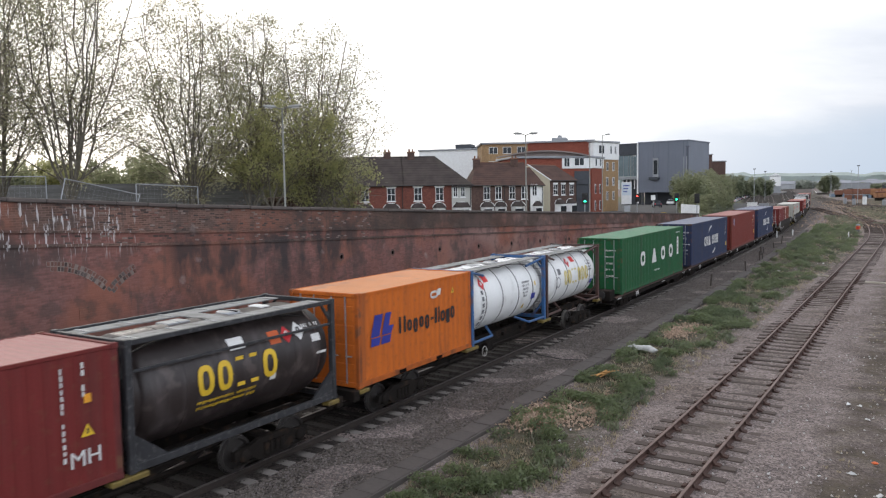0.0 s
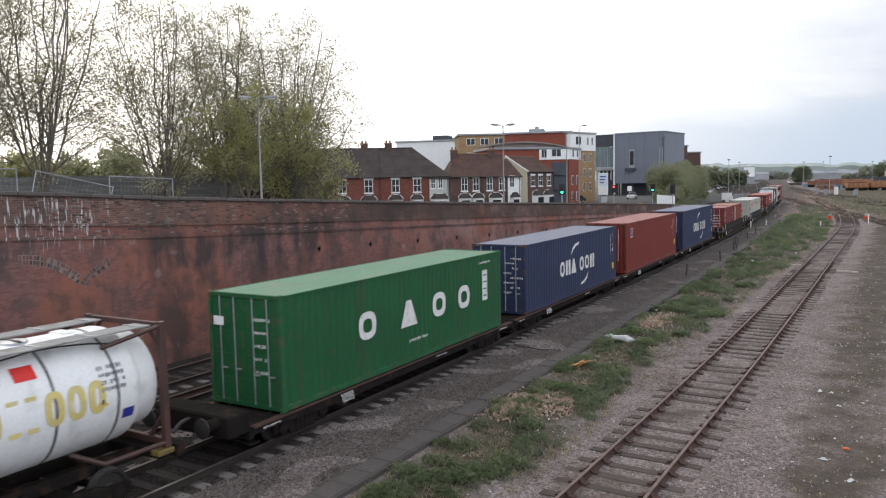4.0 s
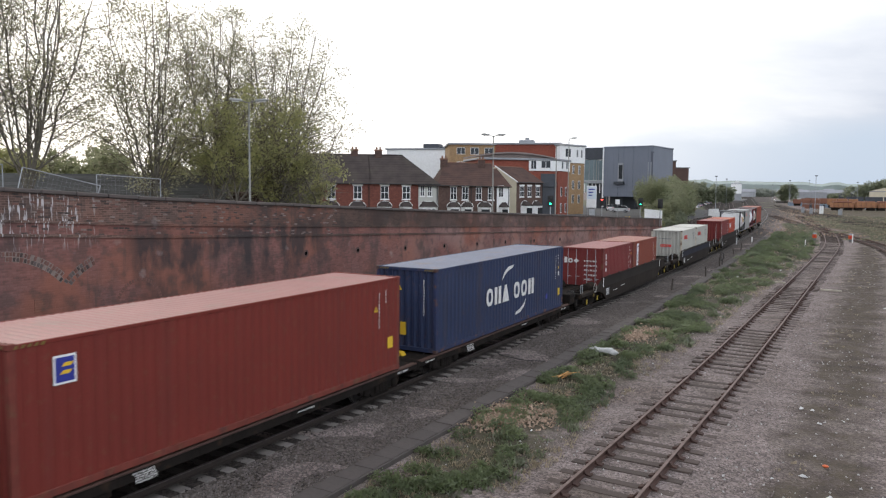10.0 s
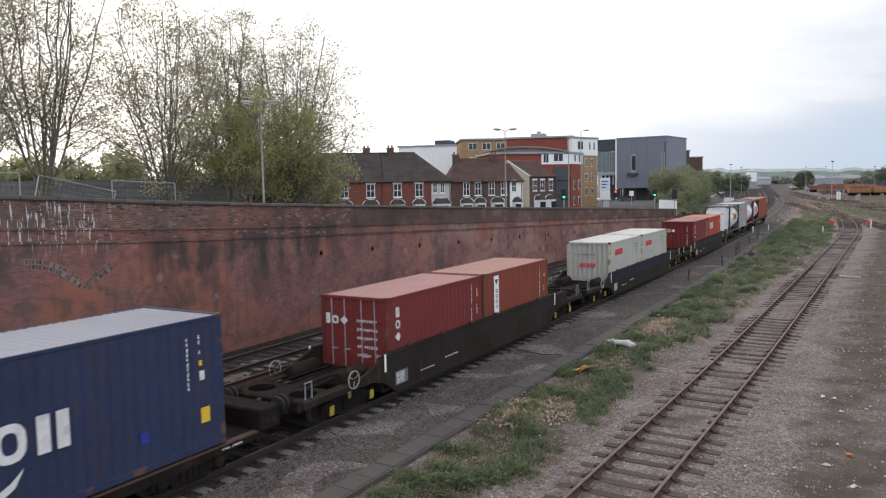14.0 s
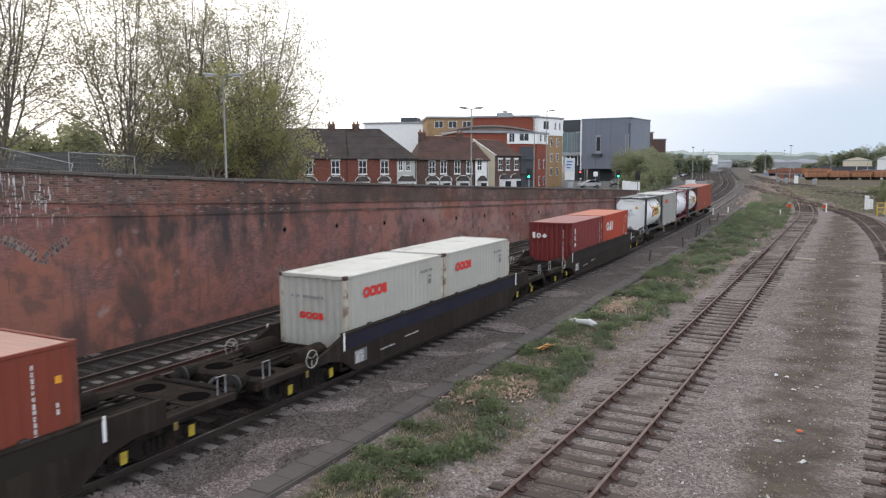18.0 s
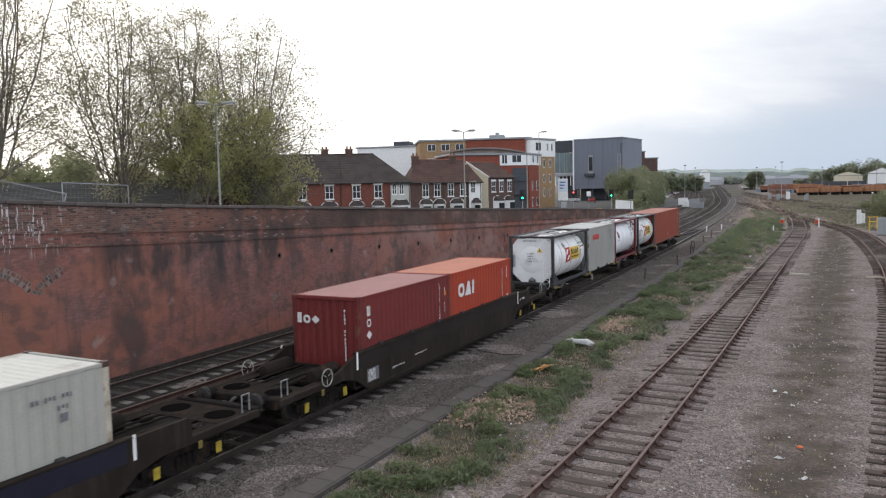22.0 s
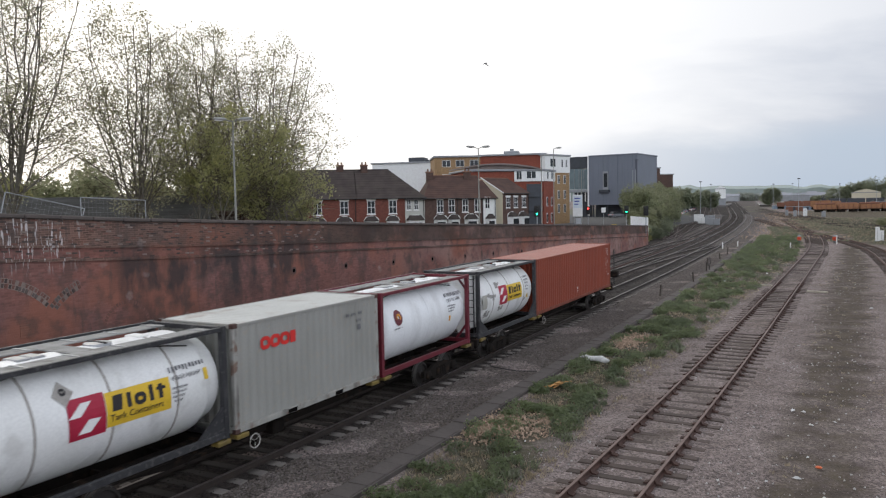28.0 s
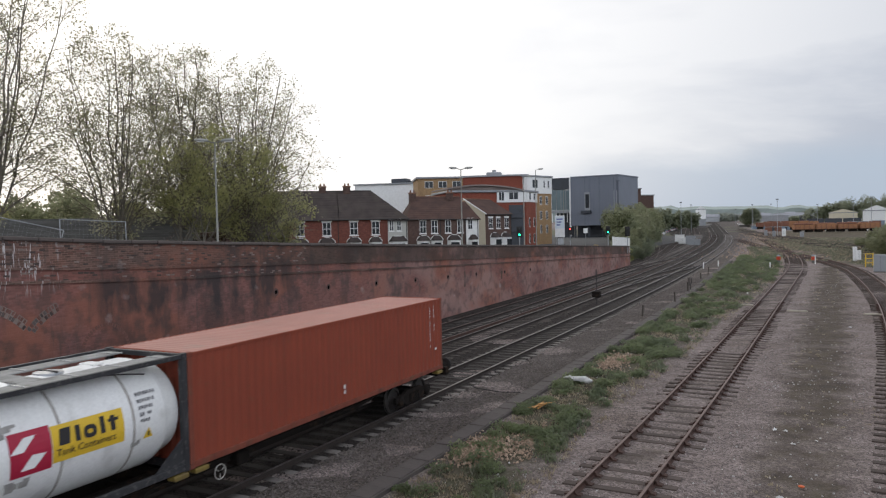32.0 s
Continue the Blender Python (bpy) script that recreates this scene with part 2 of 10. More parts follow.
def gravel(name, a, b, cell=0.05, contrast=0.9, patch=(0.105, 0.08, 0.065), patch_amount=0.7, covers=()):
    """Broken stone: every stone has its own tone; soil, dirt or grass lies over it where the mesh's cover attributes say."""
    m = bpy.data.materials.new(name)
    m.use_nodes = True
    n, l = m.node_tree.nodes, m.node_tree.links
    p = n["Principled BSDF"]
    p.inputs["Roughness"].default_value, p.inputs["Specular IOR Level"].default_value = 0.95, 0.2
    at = n.new("ShaderNodeNewGeometry").outputs["Position"]

    def node(kind, **sets):
        x = n.new(kind)
        for k, v in sets.items():
            x.inputs[k.replace("_", " ")].default_value = v
        return x

    def cloud(s, detail=6.0, off=0.0):
        mp = node("ShaderNodeMapping", Location=(off, off * 1.3, 0))
        l.new(at, mp.inputs["Vector"])
        t = node("ShaderNodeTexNoise", Scale=s, Detail=detail, Roughness=0.62)
        l.new(mp.outputs[0], t.inputs["Vector"])
        return t.outputs["Fac"]

    def rng(v, lo, hi, to_lo=0.0, to_hi=1.0):
        r = node("ShaderNodeMapRange", From_Min=lo, From_Max=hi, To_Min=to_lo, To_Max=to_hi)
        l.new(v, r.inputs["Value"])
        return r.outputs[0]

    def mix(f, x, y, mode="MIX"):
        q = n.new("ShaderNodeMix")
        q.data_type, q.blend_type = "RGBA", mode
        for k, v in (("Factor", f), ("A", x), ("B", y)):
            if isinstance(v, (int, float)):
                q.inputs[k].default_value = v
            elif isinstance(v, tuple):
                q.inputs[k].default_value = (*v, 1)
            else:
                l.new(v, q.inputs[k])
        return q.outputs["Result"]

    def maths(op, x, y):
        q = n.new("ShaderNodeMath")
        q.operation = op
        for i, v in enumerate((x, y)):
            if isinstance(v, (int, float)):
                q.inputs[i].default_value = v
            else:
                l.new(v, q.inputs[i])
        return q.outputs[0]

    c = mix(rng(cloud(0.5), 0.35, 0.66), tuple(a), tuple(b))
    c = mix(rng(cloud(0.23, 8.0, 7.7), 0.53, 0.66, 0.0, patch_amount), c, tuple(patch))
    grain = None
    for size, k in ((cell, contrast), (cell * 2.3, contrast * 0.3)):
        v = node("ShaderNodeTexVoronoi", Scale=1.0 / size)
        l.new(at, v.inputs["Vector"])
        s = n.new("ShaderNodeSeparateColor")
        l.new(v.outputs["Color"], s.inputs[0])
        tone = rng(s.outputs[0], 0.0, 1.0, 1.0 - 0.62 * k, 1.0 + 0.62 * k)
        cc = n.new("ShaderNodeCombineColor")
        for i in range(3):
            l.new(tone, cc.inputs[i])
        c = mix(1.0, c, cc.outputs[0], "MULTIPLY")
        grain = grain or v.outputs["Distance"]
    for attr, col1, col2, sc in covers:
        av = n.new("ShaderNodeAttribute")
        av.attribute_name = attr
        f = maths("ADD", av.outputs["Fac"], maths("MULTIPLY", maths("SUBTRACT", cloud(sc, 9.0, 3.0), 0.5), 2.2))
        lay = mix(rng(cloud(sc * 3.1, 7.0, 12.0), 0.38, 0.62), tuple(col1), tuple(col2))
        lay = mix(rng(cloud(16.0, 4.0, 1.0), 0.3, 0.7, 0.0, 0.6), lay, lerp3(col1, 0.45))
        c = mix(rng(f, 0.30, 0.85, 0.0, 0.92), c, lay)
    l.new(c, p.inputs["Base Color"])
    bm = node("ShaderNodeBump", Strength=0.8, Distance=0.03)
    l.new(grain, bm.inputs["Height"])
    l.new(bm.outputs[0], p.inputs["Normal"])
    return m


M["ground"] = gravel("gravel_yard", (0.210, 0.174, 0.164), (0.152, 0.123, 0.114), 0.045, 0.85,
                     covers=(("weedy", (0.066, 0.068, 0.038), (0.115, 0.092, 0.066), 0.9), ("dirty", (0.062, 0.048, 0.040), (0.112, 0.092, 0.064), 0.55), ("grassy", (0.088, 0.080, 0.048), (0.115, 0.086, 0.060), 0.25), ("dark", (0.072, 0.062, 0.057), (0.095, 0.080, 0.072), 0.4)))
M["ballast"] = gravel("track_ballast", (0.036, 0.029, 0.025), (0.023, 0.0185, 0.016), 0.06, 0.9, (0.024, 0.0195, 0.017), 0.7)
M["cess"] = gravel("shoulder_ballast", (0.098, 0.083, 0.073), (0.064, 0.053, 0.046), 0.06, 0.95, (0.068, 0.055, 0.046), 0.7)
M["stone"] = surface("loose_stone", (0.34, 0.285, 0.265), (0.21, 0.175, 0.16), rough=0.9, island=0.9, fine=30, bump=0.2)
M["dirt"] = surface("oily_dirt", (0.095, 0.078, 0.066), (0.06, 0.05, 0.044), rough=0.9, scale=0.8, fine=12, bump=0.6, world_space=True, rust=(0.15, 0.125, 0.095), rust_amount=0.7, rust_scale=0.5)
M["concrete"] = surface("weathered_concrete", (0.20, 0.185, 0.175), (0.13, 0.12, 0.11), rough=0.9, scale=1.2, fine=22, bump=0.4, streak=(0.07, 0.065, 0.06), streak_scale=(1.5, 1.5, 1.5), obj=0.4)
M["sleeper_wood"] = surface("old_timber_sleeper", (0.095, 0.076, 0.066), (0.055, 0.044, 0.038), rough=0.9, scale=2.5, fine=30, bump=0.5, streak=(0.04, 0.032, 0.028), streak_scale=(0.6, 14, 14), obj=0.7)
M["sleeper_grey"] = surface("silvered_timber_sleeper", (0.100, 0.076, 0.065), (0.060, 0.044, 0.037), rough=0.92, scale=2.0, fine=26, bump=0.5, streak=(0.07, 0.056, 0.048), streak_scale=(0.6, 9, 9), obj=0.6)
M["sleeper_concrete"] = surface("concrete_sleeper", (0.205, 0.183, 0.168), (0.135, 0.118, 0.108), rough=0.9, scale=2.0, fine=25, bump=0.3, rust=(0.09, 0.075, 0.065), rust_amount=0.6, obj=0.35)
def oil_and_shade(m, half):
    """Oil, brake dust and painted wagon shade between the rails: dark within half a width of the middle."""
    n, l = m.node_tree.nodes, m.node_tree.links
    p = n["Principled BSDF"]
    sp = n.new("ShaderNodeSeparateXYZ")
    l.new(n.new("ShaderNodeTexCoord").outputs["Object"], sp.inputs[0])
    ab = n.new("ShaderNodeMath")
    ab.operation = "ABSOLUTE"
    l.new(sp.outputs["X"], ab.inputs[0])
    g = n.new("ShaderNodeMapRange")
    for k, v in (("From Min", half + 0.16), ("From Max", half - 0.06), ("To Min", 0.0), ("To Max", 0.88)):
        g.inputs[k].default_value = v
    l.new(ab.outputs[0], g.inputs["Value"])
    x = n.new("ShaderNodeMix")
    x.data_type = "RGBA"
    x.inputs["B"].default_value = (0.027, 0.022, 0.019, 1)
    l.new(g.outputs[0], x.inputs["Factor"])
    l.new(p.inputs["Base Color"].links[0].from_socket, x.inputs["A"])
    l.new(x.outputs["Result"], p.inputs["Base Color"])
    return m


M["rail_rust"] = surface("rusty_rail", (0.085, 0.044, 0.033), (0.055, 0.030, 0.024), rough=0.75, metal=0.25, scale=4, fine=40, bump=0.2)
oil_and_shade(M["sleeper_concrete"], 0.95)
M["rail_dark"] = surface("oily_rail_side", (0.034, 0.024, 0.019), (0.022, 0.0165, 0.014), rough=0.8, metal=0.1, scale=4, fine=40, bump=0.2)
M["chair_iron"] = surface("rusty_chair_iron", (0.075, 0.040, 0.030), (0.05, 0.028, 0.022), rough=0.85, metal=0.1, scale=4, fine=40, bump=0.2)
M["rail_shine"] = surface("worn_rail_head", (0.26, 0.235, 0.225), (0.19, 0.165, 0.155), rough=0.42, metal=0.8, scale=3, fine=40, bump=0.05)
M["rail_dull"] = surface("dull_rail_head", (0.19, 0.135, 0.117), (0.125, 0.085, 0.072), rough=0.6, metal=0.3, scale=3, fine=40, bump=0.05)
M["wall"] = brick_wall("old_red_brickwork", (0.225, 0.105, 0.087), (0.188, 0.106, 0.097), (1.05, 0.98, 0.95), spread=0.2)
M["wall_dark"] = brick_wall("sooty_brickwork", (0.158, 0.096, 0.078), (0.108, 0.074, 0.063), (1.65, 1.65, 1.6), soot=0.7, spread=0.35)
M["brick_ring"] = surface("stained_header_ring", (0.125, 0.072, 0.062), (0.085, 0.055, 0.05), rough=0.95, scale=6, fine=30, bump=0.3)
M["coping"] = surface("dark_coping", (0.135, 0.110, 0.098), (0.085, 0.073, 0.068), rough=0.9, scale=1.5, fine=18, bump=0.4, rust=(0.13, 0.12, 0.10), rust_amount=0.5, obj=0.4)
# black for flat faces that stand in for the shade inside openings
M["hole"] = surface("recess_shade_black", (0.008, 0.007, 0.007), rough=1.0, bump=0, spec=0.0)
M["asphalt"] = surface("asphalt", (0.075, 0.073, 0.072), (0.055, 0.054, 0.053), rough=0.9, scale=0.3, fine=30, bump=0.3, world_space=True)
M["soil"] = surface("rough_grass_soil", (0.085, 0.095, 0.045), (0.11, 0.09, 0.06), rough=0.95, scale=0.25, fine=3.0, bump=0.6, world_space=True)
M["white_paint"] = surface("white_paint", (0.80, 0.80, 0.78), (0.72, 0.71, 0.69), rough=0.5, scale=2, fine=30, bump=0.03)
M["steel_grey"] = surface("galvanised_steel", (0.38, 0.39, 0.40), (0.30, 0.31, 0.32), rough=0.45, metal=0.6, scale=3, fine=30, bump=0.05)
M["black"] = surface("black_metal", (0.022, 0.021, 0.021), (0.035, 0.031, 0.029), rough=0.6, scale=3, bump=0.1)
M["underframe"] = surface("grimy_underframe", (0.018, 0.0145, 0.0125), (0.011, 0.0095, 0.0085), rough=0.9, scale=2.2, fine=22, bump=0.3, rust=(0.048, 0.030, 0.020), rust_amount=0.55, spec=0.08)
M["wheel"] = surface("grimy_wheel_steel", (0.034, 0.028, 0.025), (0.022, 0.019, 0.018), rough=0.6, metal=0.3, scale=5, bump=0.2)
M["tread"] = surface("polished_tread", (0.34, 0.32, 0.30), rough=0.4, metal=0.9, bump=0.02)
M["yellow"] = surface("worn_yellow_paint", (0.20, 0.14, 0.03), (0.12, 0.085, 0.028), rough=0.6, scale=5, fine=40, bump=0.1, rust=(0.10, 0.07, 0.04), rust_amount=0.6, rust_scale=6)
M["clean_yellow"] = surface("yellow_sign_paint", (0.72, 0.47, 0.03), (0.62, 0.40, 0.03), rough=0.5, scale=3, bump=0.02)
M["orange_red"] = surface("orange_red_plate", (0.62, 0.12, 0.03), rough=0.5, bump=0.02)
M["red"] = surface("red_sign_paint", (0.58, 0.025, 0.03), (0.50, 0.02, 0.03), rough=0.5, bump=0.02)
M["decal_white"] = surface("worn_white_lettering", (0.70, 0.69, 0.67), (0.58, 0.56, 0.53), rough=0.6, scale=5, fine=40, bump=0.02, rust=(0.35, 0.33, 0.31), rust_amount=0.5, rust_scale=5)
M["decal_black"] = surface("black_lettering", (0.02, 0.018, 0.02), rough=0.6, bump=0)
M["decal_blue"] = surface("blue_emblem", (0.03, 0.04, 0.28), rough=0.5, bump=0.02)
M["decal_red"] = surface("red_lettering", (0.66, 0.03, 0.025), (0.55, 0.03, 0.025), rough=0.5, scale=4, bump=0.02)
M["decal_crimson"] = surface("crimson_emblem", (0.38, 0.014, 0.045), rough=0.5, bump=0.02)
M["decal_grey"] = surface("grey_lettering", (0.16, 0.16, 0.17), rough=0.6, bump=0)
M["decal_gold"] = surface("faded_gold_lettering", (0.62, 0.50, 0.16), (0.55, 0.47, 0.22), rough=0.6, scale=4, bump=0.02, rust=(0.6, 0.58, 0.5), rust_amount=0.7, rust_scale=4)
M["dirty_orange"] = surface("small_orange_plate", (0.75, 0.33, 0.03), rough=0.5, bump=0)


def box_paint(name, col, faded=None, dirt=(0.05, 0.035, 0.03), rust=(0.14, 0.065, 0.035), amount=0.35, rusty=0.22):
    return surface(name, col, faded or lerp3(col, 0.8), rough=0.62, scale=0.7, fine=30, bump=0.05, streak=dirt, streak_amount=amount, streak_scale=(2.4, 2.4, 0.18), rust=rust, rust_amount=rusty, rust_scale=5.5, spec=0.22)


# ---- mesh building ----
class Shape:
    """Gathers plain pieces of one mesh."""

    def __init__(self):
        self.v, self.f = [], []

    def add(self, verts, faces):
        k = len(self.v)
        self.v.extend(tuple(p) for p in verts)
        self.f.extend(tuple(i + k for i in q) for q in faces)
        return self

    def box(self, x0, x1, y0, y1, z0, z1, bevel=0.0, turn=None):
        b = min(bevel, 0.45 * min(x1 - x0, y1 - y0, z1 - z0))
        if b <= 0:
            vs = [(x, y, z) for x in (x0, x1) for y in (y0, y1) for z in (z0, z1)]
            fs = [(0, 1, 3, 2), (4, 6, 7, 5), (0, 4, 5, 1), (2, 3, 7, 6), (0, 2, 6, 4), (1, 5, 7, 3)]
        else:
            vs, ids = [], {}
            for i, (x, sx) in enumerate(((x0, 1), (x1, -1))):
                for j, (y, sy) in enumerate(((y0, 1), (y1, -1))):
                    for k, (z, sz) in enumerate(((z0, 1), (z1, -1))):
                        for ax in range(3):
                            ids[i, j, k, ax] = len(vs)
                            o = [b * sx, b * sy, b * sz]
                            o[ax] = 0
                            vs.append((x + o[0], y + o[1], z + o[2]))
            fs = []
            for s in (0, 1):
                a = [ids[s, j, k, 0] for j, k in ((0, 0), (0, 1), (1, 1), (1, 0))]
                fs.append(a if s == 0 else a[::-1])
                a = [ids[j, s, k, 1] for j, k in ((0, 0), (1, 0), (1, 1), (0, 1))]
                fs.append(a if s == 0 else a[::-1])
                a = [ids[j, k, s, 2] for j, k in ((0, 0), (0, 1), (1, 1), (1, 0))]
                fs.append(a if s == 0 else a[::-1])
            for i in (0, 1):
                for j in (0, 1):
                    for k in (0, 1):
                        a = (ids[i, j, k, 0], ids[i, j, k, 1], ids[i, j, k, 2])
                        fs.append(a if (i + j + k) % 2 == 0 else a[::-1])
            for i in (0, 1):
                for j in (0, 1):
                    fs.append((ids[i, j, 0, 0], ids[i, j, 1, 0], ids[i, j, 1, 1], ids[i, j, 0, 1]))
                    fs.append((ids[i, 0, j, 0], ids[i, 1, j, 0], ids[i, 1, j, 2], ids[i, 0, j, 2]))
                    fs.append((ids[0, i, j, 1], ids[1, i, j, 1], ids[1, i, j, 2], ids[0, i, j, 2]))
        if turn is not None:
            vs = [turn @ Vector(p) for p in vs]
        return self.add(vs, fs)

    def tube(self, pts, r, n=8, caps=True):
        pts = [Vector(p) for p in pts]
        rs = r if isinstance(r, (list, tuple)) else [r] * len(pts)
        k, ring = len(self.v), []
        up = Vector((0, 0, 1))
        for i, p in enumerate(pts):
            d = (pts[min(i + 1, len(pts) - 1)] - pts[max(i - 1, 0)]).normalized()
            a = d.cross(up if abs(d.z) < 0.9 else Vector((1, 0, 0))).normalized()
            b = d.cross(a)
            ring.append([p + (a * math.cos(t) + b * math.sin(t)) * rs[i] for t in (2 * math.pi * j / n for j in range(n))])
        vs = [q for g in ring for q in g]
        fs = [(i * n + j, i * n + (j + 1) % n, (i + 1) * n + (j + 1) % n, (i + 1) * n + j) for i in range(len(pts) - 1) for j in range(n)]
        if caps:
            fs += [tuple(range(n))[::-1], tuple((len(pts) - 1) * n + j for j in range(n))]
        return self.add(vs, fs)

    def lathe(self, prof, n=24, axis="y", at=(0, 0, 0)):
        """prof: (radius, place on the axis) from one end to the other."""
        vs, fs = [], []
        for r, h in prof:
            for j in range(n):
                t = 2 * math.pi * j / n
                c, s = r * math.cos(t), r * math.sin(t)
                q = (c, h, s) if axis == "y" else (c, s, h) if axis == "z" else (h, c, s)
                vs.append((q[0] + at[0], q[1] + at[1], q[2] + at[2]))
        for i in range(len(prof) - 1):
            for j in range(n):
                fs.append((i * n + j, i * n + (j + 1) % n, (i + 1) * n + (j + 1) % n, (i + 1) * n + j))
        return self.add(vs, fs)

    def extrude(self, pts, move):
        """A flat outline pushed along move."""
        n, mv = len(pts), Vector(move)
        vs = [Vector(p) for p in pts] + [Vector(p) + mv for p in pts]
        fs = [tuple(range(n))[::-1], tuple(range(n, 2 * n))] + [(i, (i + 1) % n, n + (i + 1) % n, n + i) for i in range(n)]
        return self.add(vs, fs)

    def mesh(self, name, mat, smooth=False):
        me = bpy.data.meshes.new(name)
        me.from_pydata(self.v, [], self.f)
        if mat:
            me.materials.append(mat)
        bm = bmesh.new()
        bm.from_mesh(me)
        bmesh.ops.recalc_face_normals(bm, faces=bm.faces)
        bm.to_mesh(me)
        bm.free()
        if smooth:
            me.polygons.foreach_set("use_smooth", [True] * len(me.polygons))
            me.set_sharp_from_angle(angle=radians(40))
        return me


def part(name, shape, mat, parent=None, label="", smooth=False, m=None):
    me = shape if isinstance(shape, bpy.types.Mesh) else shape.mesh(name, M[mat] if isinstance(mat, str) else mat, smooth)
    ob = new(name, me)
    if parent:
        ob.parent = parent
    if m is not None:
        ob.matrix_basis = m
    if label:
        tagged(ob, label)
    return ob


def thing(name, label, category, group="", m=None):
    ob = new(name)
    ob.empty_display_size = 0.2
    if m is not None:
        ob.matrix_basis = m
    return tagged(ob, label, category, group)


def setting(name, shape, mat, label="", smooth=False):
    return tagged(part(name, shape, mat, None, label, smooth), kind="structure")


def letters(body, size, mat, parent, m, name="lettering", width=1.0):
    cu = bpy.data.curves.new(name, "FONT")
    cu.body, cu.size, cu.extrude, cu.align_x, cu.align_y = body, size, 0.002, "LEFT", "BOTTOM"
    cu.resolution_u = 2
    tmp = new("tmp", cu)
    me = bpy.data.meshes.new_from_object(tmp)
    bpy.data.objects.remove(tmp)
    me.materials.clear()
    me.materials.append(M[mat])
    return part(name, me, None, parent, m=m @ Matrix.Diagonal((width, 1, 1, 1)))


# ---- the lie of the land: level of the rail heads, centre lines, wall top ----
def grade(y):
    return 0.0045 * max(0.0, min(y, 900.0) - 20.0)


def bend(y):
    u = max(0.0, y - 45.0)
    return -0.00032 * min(u, 205.0) ** 2 - 0.1312 * max(0.0, u - 205.0)


def table(x, rows):
    return float(np.interp(x, [r[0] for r in rows], [r[1] for r in rows]))


def smooth_table(x, rows):
    """A smooth curve through the rows."""
    xs, ys = [r[0] for r in rows], [r[1] for r in rows]
    s = [(ys[1] - ys[0]) / (xs[1] - xs[0])] + [(ys[i + 1] - ys[i - 1]) / (xs[i + 1] - xs[i - 1]) for i in range(1, len(xs) - 1)] + [(ys[-1] - ys[-2]) / (xs[-1] - xs[-2])]
    if x <= xs[0]:
        return ys[0] + s[0] * (x - xs[0])
    if x >= xs[-1]:
        return ys[-1] + s[-1] * (x - xs[-1])
    i = max(k for k in range(len(xs) - 1) if xs[k] <= x)
    h = xs[i + 1] - xs[i]
    u = (x - xs[i]) / h
    return ((1 + 2 * u) * (1 - u) ** 2 * ys[i] + u * (1 - u) ** 2 * h * s[i] + u * u * (3 - 2 * u) * ys[i + 1] - u * u * (1 - u) * h * s[i + 1])


MAIN = -13.60
WALL_TOP = [(-30, 8.6), (0, 6.95), (14.3, 6.19), (18.4, 5.96), (24.2, 5.71), (33, 5.35), (46.6, 4.82), (72.5, 3.89), (101, 2.80)]
WALL_X = [(-30, -22.3), (20, -22.5), (50, -22.95), (101, -23.25)]
SIDING = [(-20, -5.65), (16, -4.53), (30, -4.09), (53, -3.62), (75, -3.2), (94.5, -2.95), (111.6, -3.5), (127, -4.6), (147, -6.7), (180, -10.6), (215, -14.8)]
SIDING_RIGHT = [(-20, -0.2), (14, 1.9), (28, 2.75), (43, 3.6), (58, 4.05), (68, 4.0), (79, 3.72), (93, 2.95), (103, 1.6), (114, -0.6), (128, -3.9), (150, -9.0), (180, -15.0), (215, -22.0)]


def wall_top(y):
    return smooth_table(y, WALL_TOP)


def wall_x(y):
    return table(y, WALL_X)

# ---- ground, ballast, tracks, wall ----
def sheet(xs, ys, height):
    s = Shape()
    n = len(xs)
    s.add([(x, y, height(x, y)) for y in ys for x in xs],
          [(j * n + i, j * n + i + 1, (j + 1) * n + i + 1, (j + 1) * n + i) for j in range(len(ys) - 1) for i in range(n - 1)])
    return s


def steps(*runs):
    out = []
    for a, b, d in runs:
        n = max(1, round((b - a) / d))
        out += [a + (b - a) * i / n for i in range(n)]
    return out + [runs[-1][1]]


def rough(x, y, amount=0.05, size=0.6):
    return amount * noise.noise(Vector((x * size, y * size, 0.3)))


def strip_left(y):
    return table(y, [(5, -9.2), (50, -9.2), (62, -9.6), (80, -10.0), (100, -10.4), (135, -11.0), (160, -14.0)])


def strip_right(y):
    return table(y, [(5, -7.3), (13, -7.0), (17.5, -6.7), (21, -7.0), (24, -6.8), (29, -6.7), (36, -6.2), (45, -6.3), (56, -5.5), (79, -4.6), (95, -4.7), (112, -5.6), (135, -6.8), (160, -10.5)])


def fade(d, soft):
    return max(0.0, min(1.0, 0.5 + d / soft))


def weedy(x, y):
    return fade(min(x - strip_left(y), strip_right(y) - x), 1.6) * fade(160 - y, 8)


def dirty(x, y):
    a = table(y, [(0, -1.6), (20, -1.55), (50, -1.35), (75, -0.9), (100, -0.4)])
    b = table(y, [(0, 0.3), (18, 0.5), (29, 0.8), (50, 1.4), (75, 2.0), (100, 1.6)])
    strip = fade(min(x - a, b - x), 1.5) * fade(104 - y, 10) * 0.92
    return max(strip, table(y, [(8, 0.75), (14, 0.62), (18, 0.38), (60, 0.32)]) * fade(0.85 - abs(x - smooth_table(y, SIDING)), 0.5) * (y < 112))


def grassy(x, y):
    return max(fade(min(x - table(y, [(95, 6.5), (108, 1.5), (125, -2.0), (160, -9), (190, -14)]), y - 100, 300 - y), 9), fade(x - table(y, [(0, 9), (60, 9), (100, 6.5)]), 3) * fade(y - 20, 20))


